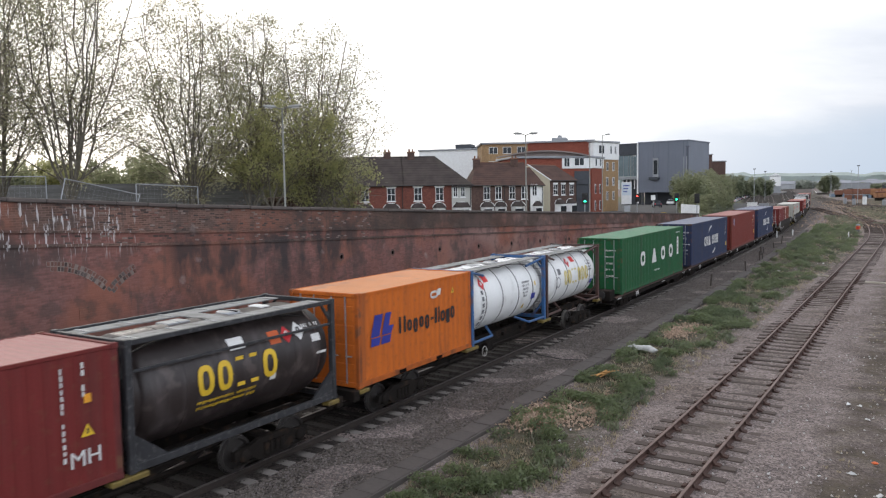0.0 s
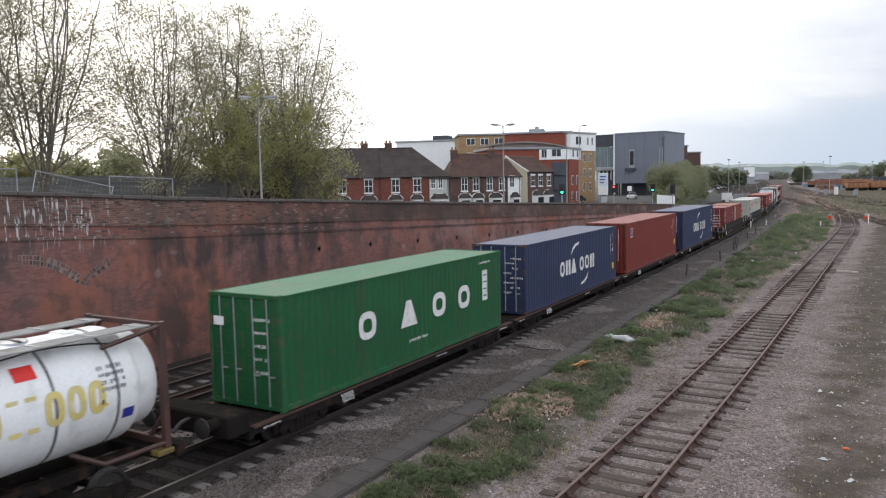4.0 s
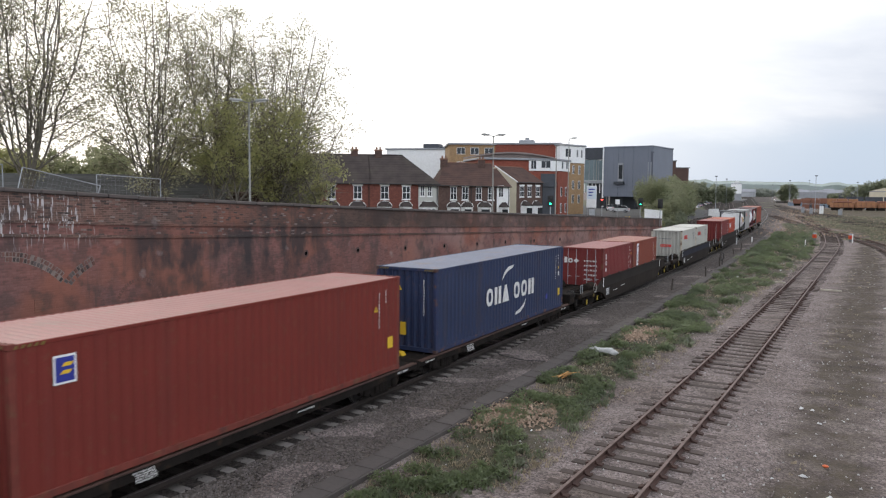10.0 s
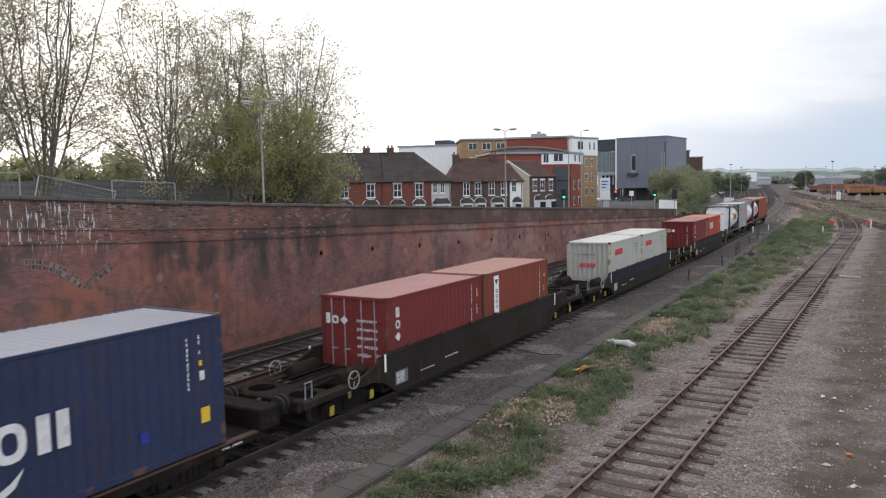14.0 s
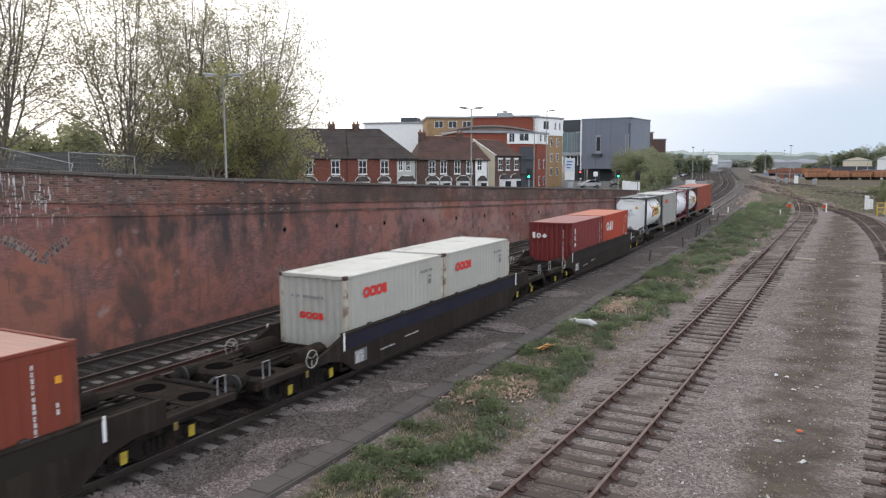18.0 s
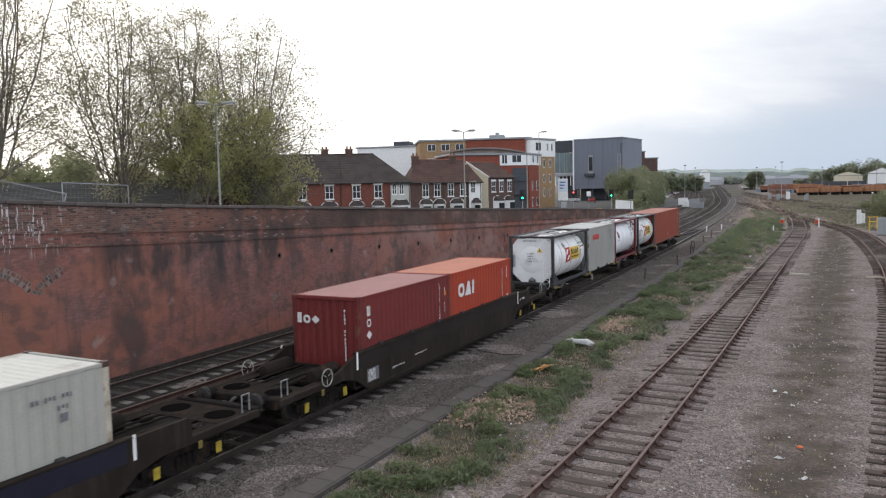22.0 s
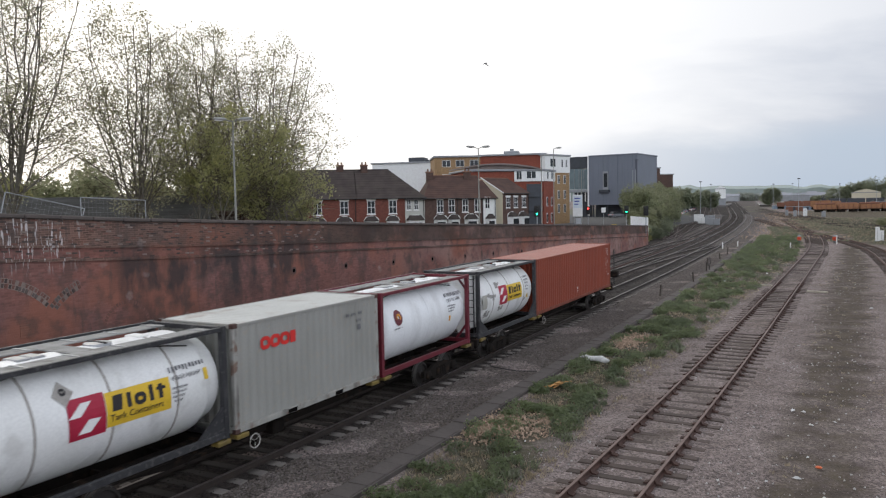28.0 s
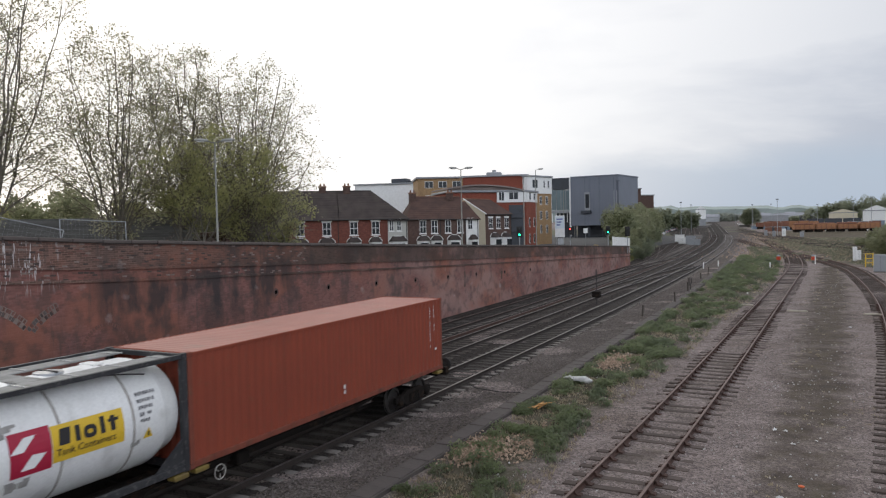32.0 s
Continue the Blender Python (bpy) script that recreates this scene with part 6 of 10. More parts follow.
def blue_box(s, doors, label):
    """Navy box with white blocks between two curved strokes."""
    b = container(label, "paint_blue", 12.192, 2.896, s, LOW, BOX, doors_near=doors, patina="frame_brown")
    for k, u in enumerate((-1.95, -1.22, -0.48, 0.62, 1.38, 2.15)):
        if k in (0, 3, 4):
            sp = [("ring", u, 1.42, 0.29, 0.34, 0.15)]
        elif k == 2:
            sp = [("poly", [(u - 0.32, 1.08), (u + 0.32, 1.08), (u + 0.1, 1.76), (u - 0.1, 1.76)])]
        else:
            sp = [("bar", u - 0.3, 1.08, u - 0.06, 1.76), ("bar", u + 0.06, 1.08, u + 0.3, 1.76)]
        glyphs(b, F40, "decal_white", sp, label="large white painted shape")
    for du, dw, sg in ((-0.3, 1.95, 1), (0.6, 0.9, -1)):
        g = Shape()
        pts = [(0.0, 0.0), (0.25, 0.2), (0.6, 0.36), (1.05, 0.44), (1.12, 0.56), (0.55, 0.5), (0.18, 0.3)]
        flat(g, F40, [(du - 0.55 + a, dw + c) for a, c in pts] if sg > 0 else [(du + 1.0 - a, dw + 0.05 - c) for a, c in pts])
        part("white_swoosh", g, "decal_white", b, "curved white stroke")
    marks(b, F40, "code_marks", "decal_white", lambda s_, f: (code(s_, f, 5.1, 2.5, 11, 0.085, seed=4), code(s_, f, 5.42, 2.52, 4, 0.09, seed=3), bar(s_, f, 5.42, 1.55, 5.55, 1.75)))
    marks(b, F40, "yellow_sticker", "clean_yellow", lambda s_, f: (bar(s_, f, 5.42, 0.62, 5.66, 0.95), bar(s_, f, 5.42, 1.86, 5.5, 1.98)))
    if doors:
        fe = face_map(END, 12.192)
        marks(b, fe, "door_codes", "decal_white", lambda s_, f: [code(s_, f, 0.25 if k % 2 else 0.55, 2.35 - 0.2 * k, 8 - k % 4, 0.085, False, seed=30 + k) for k in range(8)])
        marks(b, fe, "door_label", "white_paint", lambda s_, f: (ring(s_, f, -0.35, 1.18, 0.09, 0.09, 0.085, 12, off=0.05), bar(s_, f, -0.5, 1.55, -0.28, 1.63, off=0.05)))
        tri_sign(b, fe, -0.98, 1.55, 0.1)
    else:
        fe = face_map(END, 12.192)
        marks(b, fe, "yellow_sticker", "clean_yellow", lambda s_, f: bar(s_, f, -0.22, 0.55, 0.02, 1.0))
        tri_sign(b, fe, -0.25, 2.1, 0.11)
        marks(b, fe, "code_marks", "decal_white", lambda s_, f: code(s_, f, 0.72, 2.5, 12, 0.085, seed=14))
    if not doors:
        marks(b, F40, "blue_patch", "decal_blue", lambda s_, f: bar(s_, f, 3.9, 0.62, 4.1, 0.85))
    fr = Shape()
    for k in range(5):
        bar(fr, face_map(END, 12.192), -1.05 + 0.07 * k, 2.80, -1.01 + 0.07 * k, 2.86, 0.03)
        bar(fr, face_map(END, 12.192), 0.75 + 0.07 * k, 2.80, 0.79 + 0.07 * k, 2.86, 0.03)
    part("height_stripes", fr, "yellow", b, "yellow hazard stripes at the top edge")
    return b


blue_box(51.83, True, "navy steel container with white blocks, doors leading")
H_ = container("brick-red tall steel container with a small square logo", "paint_red", 12.192, 2.896, 66.06, LOW, BOX)
FE40 = face_map(END, 12.192)
lg = marks(H_, F40, "logo_square", "white_paint", lambda s, f: bar(s, f, -5.3, 2.02, -4.85, 2.55), "small square logo")
marks(lg, F40, "logo_field", "decal_blue", lambda s, f: bar(s, f, -5.26, 2.06, -4.89, 2.51, off=0.009))
marks(lg, F40, "logo_stroke", "clean_yellow", lambda s, f: (bar(s, f, -5.18, 2.2, -5.0, 2.27, 0.06, off=0.014), bar(s, f, -5.14, 2.34, -4.96, 2.41, 0.06, off=0.014)))
marks(H_, FE40, "yellow_sticker", "clean_yellow", lambda s, f: bar(s, f, -1.0, 2.15, -0.72, 2.6))
tri_sign(H_, FE40, -0.15, 1.75, 0.11)
marks(H_, FE40, "code_marks", "decal_white", lambda s, f: code(s, f, 0.72, 2.55, 17, 0.09, seed=24))
marks(H_, F40, "code_marks", "decal_white", lambda s, f: (code(s, f, 4.95, 2.5, 10, 0.09, seed=44), code(s, f, 5.3, 2.55, 4, 0.09, seed=45)))
marks(H_, F40, "yellow_sticker", "clean_yellow", lambda s, f: bar(s, f, 5.42, 0.75, 5.7, 1.1))
tri_sign(H_, F40, 4.8, 1.95, 0.1)
st = Shape()
for k in range(5):
    for u0 in (-1.05, 0.75):
        bar(st, FE40, u0 + 0.07 * k, 2.80, u0 + 0.04 + 0.07 * k, 2.86, 0.03)
    bar(st, F40, -6.0 + 0.12 * k, 2.80, -5.94 + 0.12 * k, 2.86, 0.04)
part("height_stripes", st, "yellow", H_, "yellow hazard stripes at the top edge")
blue_box(80.55, False, "navy steel container with white blocks, rust-streaked corners")

# boxes in the well wagons
def stacked_marks(s, f, u, w0, gap=0.36):
    bar(s, f, u - 0.05, w0, u + 0.14, w0 + 0.3)
    ring(s, f, u + 0.05, w0 - gap + 0.14, 0.12, 0.13, 0.06, 12)
    flat(s, f, [(u - 0.1, w0 - 2 * gap + 0.13), (u + 0.05, w0 - 2 * gap), (u + 0.2, w0 - 2 * gap + 0.13), (u + 0.05, w0 - 2 * gap + 0.27)])


def row_marks(s, f, u, w):
    bar(s, f, u, w, u + 0.16, w + 0.32)
    ring(s, f, u + 0.36, w + 0.13, 0.13, 0.13, 0.07, 12)
    flat(s, f, [(u + 0.54, w + 0.13), (u + 0.69, w), (u + 0.84, w + 0.13), (u + 0.69, w + 0.26)])


FE20 = face_map(END, 6.058)
for s0_, doors_, nm in ((99.06, True, "dark red steel container with white marks, doors leading"), (140.92, False, "dark red steel container with white marks on its plain end")):
    J = container(nm, "paint_tex", 6.058, 2.591, s0_, WELL, BOX, doors_near=doors_)
    marks(J, F20, "stacked_marks", "decal_white", lambda s, f: stacked_marks(s, f, -2.5, 1.95), "stack of white marks")
    marks(J, FE20, "end_marks", "decal_white", lambda s, f: row_marks(s, (lambda u, w, o=0.0: f[0](u, w, o + 0.03), f[1]), -1.0, 1.72), "row of white marks")
    marks(J, FE20, "code_marks", "decal_white", lambda s, f: ([code(s, f, 0.15, 1.9 - 0.26 * k, 9, 0.1, False, seed=k + 60) for k in range(5)] if doors_ else code(s, f, 0.72, 2.2, 13, 0.1, seed=70)))
    marks(J, F20, "code_marks", "decal_white", lambda s, f: (code(s, f, 2.2, 2.35, 12, 0.1, seed=71), code(s, f, 2.6, 2.3, 2, 0.12, seed=72), code(s, f, 2.6, 1.6, 3, 0.1, seed=74)))
    marks(J, F20, "sticker", "dirty_orange", lambda s, f: bar(s, f, 2.6, 1.86, 2.72, 2.0))
J2 = container("brown-red steel container with a white upright sign", "paint_brown", 6.058, 2.591, 105.28, WELL, BOX)
sg = marks(J2, F20, "white_sign", "white_paint", lambda s, f: bar(s, f, -2.2, 1.0, -1.8, 2.42), "tall white sign strip")
marks(sg, F20, "sign_marks", "decal_black", lambda s, f: (flat(s, f, [(-2.15, 2.28), (-1.85, 2.28), (-2.0, 2.08)], 0.009), [ring(s, f, -1.98, 1.85 - 0.2 * k, 0.08, 0.07, 0.03, 10, 0.009) for k in range(4)]))
marks(J2, F20, "code_marks", "decal_white", lambda s, f: (code(s, f, 2.1, 2.3, 12, 0.095, seed=81), code(s, f, 2.55, 1.5, 2, 0.1, seed=82)))
marks(J2, F20, "sticker", "dirty_orange", lambda s, f: bar(s, f, 2.55, 1.86, 2.68, 2.0))
L2 = container("orange-red steel container with bold white shapes", "paint_scarlet", 6.058, 2.591, 146.96, WELL, BOX)
glyphs(L2, F20, "decal_white", [("ring", -2.0, 1.85, 0.27, 0.26, 0.13), ("poly", [(-1.68, 1.59), (-1.14, 1.59), (-1.25, 2.12), (-1.42, 2.12)]), ("bar", -1.05, 1.59, -0.86, 2.12, 0.03)], label="bold white painted shape")
marks(L2, F20, "code_marks", "decal_white", lambda s, f: (code(s, f, 2.0, 2.25, 13, 0.1, seed=91), code(s, f, 2.5, 2.28, 4, 0.1, seed=92), bar(s, f, 2.5, 0.98, 2.65, 1.1)))


def ringed_box(s, paint, nm, base, end_logo):
    """Pale box with a red emblem of three rings and a bar."""
    b = container(nm, paint, 6.058, 2.591, s, base, BOX, patina="frame_brown")

    def emblem(f, u, w, k):
        glyphs(b, f, "decal_red", [("ring", u + i * 0.38 * k, w, 0.19 * k, 0.17 * k, 0.10 * k) for i in range(3)] + [("bar", u + 0.97 * k, w - 0.16 * k, u + 1.2 * k, w + 0.16 * k)], label="red painted shape")
    emblem(F20, -1.95, 1.98, 0.95)
    if end_logo:
        emblem(FE20, -0.35, 1.35, 0.62)
        marks(b, FE20, "grey_code", "decal_grey", lambda sh, f: code(sh, f, -0.75, 1.95, 14, 0.1, False, seed=7))
    marks(b, F20, "grey_code", "decal_grey", lambda sh, f: (code(sh, f, 1.4, 2.2, 11, 0.1, False, seed=5), code(sh, f, 1.9, 2.0, 3, 0.1, False, seed=6), bar(sh, f, 1.95, 1.68, 2.1, 1.84)))
    return b


ringed_box(120.01, "paint_cream", "off-white steel container with red emblem and rusty corners", WELL, True)
ringed_box(126.17, "paint_cream", "off-white steel container with red emblem, rust at its end", WELL, False)
Nb = ringed_box(165.11, "paint_grey", "pale grey steel container with red emblem", STD, False)
for y in (-1.0, 1.0):
    part("fork_pocket", Shape().box(1.20, 1.222, y - 0.18, y + 0.18, 0.03, 0.14, 0.005), "hole", Nb, "black plate for the shade in a fork-lift pocket")

# white tanks near the tail
def yellow_sign(t, fm, u, w):
    cr = marks(t, fm, "crimson_emblem", "decal_crimson", lambda s, f: wrapped(s, f, u - 0.80, w - 0.06, u - 0.02, w + 0.70, 6), "crimson emblem square")
    glyphs(cr, fm, "white_paint", [("poly", [(u - 0.80, w + 0.36), (u - 0.52, w + 0.60), (u - 0.30, w + 0.60), (u - 0.56, w + 0.36)]), ("poly", [(u - 0.62, w + 0.04), (u - 0.36, w + 0.04), (u - 0.14, w + 0.26), (u - 0.40, w + 0.28)])], "emblem_stroke", off=0.012)
    yl = marks(t, fm, "yellow_sign", "clean_yellow", lambda s, f: wrapped(s, f, u, w, u + 1.55, w + 0.66, 6), "yellow sign with dark marks")
    glyphs(yl, fm, "decal_black", [("poly", [(u + 0.12, w + 0.29), (u + 0.34, w + 0.29), (u + 0.38, w + 0.58), (u + 0.16, w + 0.58)]), ("bar", u + 0.47, w + 0.29, u + 0.57, w + 0.57), ("ring", u + 0.78, w + 0.40, 0.14, 0.12, 0.08), ("bar", u + 1.01, w + 0.29, u + 1.11, w + 0.60), ("bar", u + 1.24, w + 0.29, u + 1.34, w + 0.57), ("bar", u + 1.18, w + 0.46, u + 1.42, w + 0.52)], "dark_block", off=0.012)
    k = fm[0](u + 0.06, w + 0.07, 0.012)
    k2 = fm[0](u + 0.06, w + 0.22, 0.012)
    tilt = math.atan2(k[0] - k2[0], 0.15)
    letters("Tank Containers", 0.19, "decal_black", yl, Matrix.Translation(k) @ Matrix(((0, 0, 1, 0), (1, 0, 0, 0), (0, 1, 0, 0), (0, 0, 0, 1))) @ Euler((-tilt, 0, 0)).to_matrix().to_4x4(), width=1.0)


Mt, R_, CZ = tank("white tank container with yellow sign and black frame", 158.86, STD, "frame_black", "tank_white", TANKS, "framed", plated=True, ladder_mat="white_paint")
FB = on_barrel(R_, CZ)
yellow_sign(Mt, FB, -0.15, 1.10)
k_ = FB[0](1.45, 1.62, 0.01)
letters("4 BAR MAWP", 0.15, "decal_grey", Mt, Matrix.Translation(k_) @ Matrix(((0, 0, 1, 0), (1, 0, 0, 0), (0, 1, 0, 0), (0, 0, 0, 1))), width=0.9)
marks(Mt, FB, "grey_code", "decal_grey", lambda s, f: (code(s, f, 1.45, 1.92, 11, 0.11, False, seed=40), [code(s, f, 1.45, 1.52 - 0.09 * k, 9 - k, 0.055, False, seed=k + 40) for k in range(4)]))
marks(Mt, FB, "sticker", "clean_yellow", lambda s, f: wrapped(s, f, 2.35, 1.5, 2.46, 1.75))
diamond(Mt, FB, -0.95, 1.92, 0.22, "worn_white", "faded grey diamond placard")
tri_sign(Mt, (lambda u, w, o=0.0: (u, -3.02 - o, w), (0, -1, 0)), 0.45, 1.75, 0.14)
marks(Mt, (lambda u, w, o=0.0: (u, -3.012 - o, w), (0, -1, 0)), "end_codes", "decal_grey", lambda s, f: (code(s, f, -0.45, 2.36, 11, 0.08, False, seed=50), [code(s, f, -0.2, 1.7 - 0.13 * k, 5, 0.08, False, seed=51 + k) for k in range(4)]))

Ot, R_, CZ = tank("white tank container with round logo and maroon frame", 171.36, STD, "frame_maroon", "tank_clean", TANKS, "framed")
FB = on_barrel(R_, CZ)
marks(Ot, FB, "round_logo", "frame_maroon", lambda s, f: ring(s, f, -1.95, 1.68, 0.24, 0.24, 0.2, 20, square=2.0), "dark maroon round logo")
marks(Ot, FB, "logo_curve", "dirty_orange", lambda s, f: ring(s, f, -1.93, 1.68, 0.12, 0.12, 0.05, 12, 0.012, 2.0, -60, 200))
marks(Ot, FB, "small_lettering", "decal_grey", lambda s, f: (code(s, f, -2.25, 1.38, 9, 0.06, False, seed=2), code(s, f, 1.35, 2.02, 12, 0.13, False, seed=13), [code(s, f, 1.35, 1.62 - 0.09 * k, 13 - 2 * k, 0.055, False, seed=k + 13) for k in range(3)]))
letters("22K2 T11 L4BN", 0.17, "decal_grey", Ot, Matrix.Translation(FB[0](1.35, 1.70, 0.016)) @ Matrix(((0, 0, 1, 0), (1, 0, 0, 0), (0, 1, 0, 0), (0, 0, 0, 1))) @ Euler((-0.33, 0, 0)).to_matrix().to_4x4(), width=0.9)
marks(Ot, FB, "sticker", "dirty_orange", lambda s, f: wrapped(s, f, 1.4, 1.08, 1.52, 1.26))

Pt, R_, CZ = tank("patched white tank container with yellow sign and black frame", 178.23, STD, "frame_black", "tank_white", TANKS, "framed", plated=True)
FB = on_barrel(R_, CZ)
yellow_sign(Pt, FB, -0.2, 1.10)
rt = random.Random(64)
M["torn_grey"] = surface("torn_grey_film", (0.36, 0.35, 0.33), (0.22, 0.21, 0.20), rough=0.7, scale=5, fine=30, bump=0.05)
marks(Pt, FB, "torn_patch", "torn_grey", lambda s, f: [wrapped(s, f, a + c * x0, b + d * z0, a + c * min(1.0, x0 + rt.uniform(0.15, 0.45)), b + d * min(1.0, z0 + rt.uniform(0.15, 0.5)), 3, off=0.0006 * i) for a, b, c, d in ((-2.25, 1.25, 0.9, 0.38), (-2.4, 0.7, 0.6, 0.3), (-1.3, 1.72, 0.55, 0.26), (-1.1, 0.75, 0.5, 0.25), (1.5, 0.9, 0.25, 0.2)) for i, x0, z0 in [(i, rt.uniform(0, 0.7), rt.uniform(0, 0.7)) for i in range(8)]], "torn grey patches")
marks(Pt, FB, "cream_patch", "paint_cream", lambda s, f: wrapped(s, f, -2.62, 1.05, -2.2, 1.6), "cream square patch")
marks(Pt, FB, "grey_code", "decal_grey", lambda s, f: [code(s, f, 1.75, 1.95 - 0.13 * k, 8 - k, 0.075, False, seed=k + 33) for k in range(5)])
tri_sign(Pt, FB, 1.95, 1.02, 0.12)
Q = container("terracotta steel container at the tail of the train", "paint_last", 12.192, 2.591, 184.29, STD, BOX)
marks(Q, F40, "code_marks", "decal_white", lambda s, f: (code(s, f, 5.15, 2.35, 14, 0.085, seed=101), code(s, f, 5.45, 2.36, 4, 0.09, seed=102), code(s, f, 5.45, 1.7, 2, 0.11, seed=103), bar(s, f, 5.5, 0.78, 5.65, 0.86)))
marks(Q, F40, "small_plate", "decal_white", lambda s, f: (bar(s, f, -0.2, 0.42, -0.1, 0.52), bar(s, f, -0.2, 0.56, -0.1, 0.68)))

flat_wagon(-4.3, 14.95, (-3.6, 2.4, 8.4, 8.8, 14.5))
flat_wagon(15.35, 34.35, (15.8, 21.5, 21.9, 27.6, 28.0, 33.8))
low_wagon(36.25, 50.55, first=True)
low_wagon(50.75, 65.0)
low_wagon(65.15, 79.3)
low_wagon(79.5, 93.75, last=True)
pocket_wagon(95.2, 115.3, 99.06, 111.32)
pocket_wagon(116.2, 136.3, 120.01, 132.2, band="pocket_blue")
pocket_wagon(137.1, 157.2, 140.92, 153.0, name_end=True)
fw1 = flat_wagon(158.5, 177.75, (159.1, 164.7, 165.3, 170.9, 171.6, 177.2))
fw2 = flat_wagon(177.95, 197.0, (178.5, 184.0, 184.6, 196.2))
buffers(fw1, -9.6, -1)
buffers(fw2, 9.5, 1)
handwheel(fw1, 0.9, -9.75, 1.15, 0.25, "y")

# ---- the town behind the wall ----
def sight(az, d, z=0.0):
    """A place d metres away in the direction az (degrees right of the line's direction)."""
    a = radians(az)
    return Vector((d * math.sin(a), d * math.cos(a), z))


def raise_by(el, d):
    return EYE + d * math.tan(radians(el))


M["house_brick"] = brick_wall("house_brick", (0.185, 0.070, 0.053), (0.150, 0.062, 0.050), (0.9, 0.8, 0.75), False, 0.075, "x")
M["house_brown"] = brick_wall("brown_house_brick", (0.115, 0.074, 0.063), (0.090, 0.060, 0.052), (0.9, 0.85, 0.8), False, 0.075, "x")
M["flat_brick"] = brick_wall("apartment_brick", (0.245, 0.076, 0.052), (0.21, 0.067, 0.047), (0.9, 0.85, 0.8), False, 0.075, "x")
M["tan_brick"] = brick_wall("tan_brick", (0.33, 0.22, 0.12), (0.29, 0.19, 0.105), (0.9, 0.88, 0.85), False, 0.075, "x")
M["slate"] = surface("slate_roof", (0.075, 0.061, 0.056), (0.052, 0.043, 0.040), rough=0.9, spec=0.12, scale=0.8, fine=12, bump=0.3, streak=(0.085, 0.075, 0.06), streak_amount=0.4, streak_scale=(0.6, 0.6, 0.3))
M["tile"] = surface("brown_roof_tile", (0.105, 0.064, 0.053), (0.072, 0.048, 0.042), rough=0.9, spec=0.12, scale=0.8, fine=12, bump=0.3)
M["cream"] = surface("cream_render", (0.62, 0.56, 0.42), (0.55, 0.49, 0.37), rough=0.9, scale=0.6, fine=20, bump=0.1)
M["pale_render"] = surface("pale_render", (0.50, 0.49, 0.45), (0.42, 0.41, 0.38), rough=0.9, scale=0.6, fine=20, bump=0.1)
M["glass"] = surface("dark_window_glass", (0.02, 0.022, 0.025), (0.04, 0.043, 0.047), rough=0.15, scale=0.8, bump=0.0, spec=0.28)
M["curtain"] = surface("net_curtain", (0.38, 0.38, 0.37), (0.25, 0.25, 0.25), rough=0.9, scale=3, bump=0)
M["grey_clad"] = surface("blue_grey_cladding", (0.165, 0.180, 0.215), (0.15, 0.165, 0.195), rough=0.5, scale=0.3, fine=8, bump=0.02, streak=(0.09, 0.10, 0.13), streak_amount=0.3, streak_scale=(2, 2, 0.05))
# darker copy of the cladding: the angled end's shade put into the colour
M["grey_clad_shaded"] = surface("shaded_blue_grey_cladding", (0.085, 0.094, 0.118), (0.075, 0.083, 0.103), rough=0.5, scale=0.3, fine=8, bump=0.02)
M["grey_dark"] = surface("dark_cladding", (0.05, 0.055, 0.065), rough=0.5, bump=0.02)
M["sheen_glass"] = surface("greenish_curtain_wall", (0.16, 0.21, 0.22), (0.11, 0.15, 0.16), rough=0.15, scale=0.3, bump=0.0, spec=0.6)
M["roof_grey"] = surface("grey_roof_sheet", (0.30, 0.31, 0.32), (0.24, 0.25, 0.26), rough=0.6, scale=0.5, bump=0.05)
M["roof_pink"] = surface("weathered_pinkish_roof", (0.25, 0.205, 0.185), (0.20, 0.165, 0.15), rough=0.8, scale=0.5, bump=0.05, spec=0.2)
M["pot"] = surface("clay_pot", (0.22, 0.12, 0.08), rough=0.9, bump=0.1)


def window(parent, x, z0, w, h, y=0.0, mat_glass="glass", sill=True, mullions=1):
    """A sash window: white frame, panes set back, stone head and sill."""
    wd = part("window", Shape().box(x - w / 2, x + w / 2, y - 0.02, y + 0.06, z0, z0 + h, 0.01), "white_paint", parent, "white-framed sash window")
    n = mullions + 1
    for i in range(n):
        a = x - w / 2 + 0.07 + i * (w - 0.07) / n
        b = a + (w - 0.07) / n - 0.07
        for lo, hi in ((z0 + 0.08, z0 + h / 2 - 0.03), (z0 + h / 2 + 0.04, z0 + h - 0.08)):
            part("pane", Shape().box(a, b, y - 0.03, y - 0.012, lo, hi, 0.002), mat_glass, wd)
    if sill:
        part("head", Shape().box(x - w / 2 - 0.14, x + w / 2 + 0.14, y - 0.06, y + 0.04, z0 + h, z0 + h + 0.22, 0.02), "white_paint", wd, "painted stone head")
        part("sill", Shape().box(x - w / 2 - 0.1, x + w / 2 + 0.1, y - 0.1, y + 0.04, z0 - 0.12, z0, 0.02), "white_paint", wd, "painted sill")
    return wd


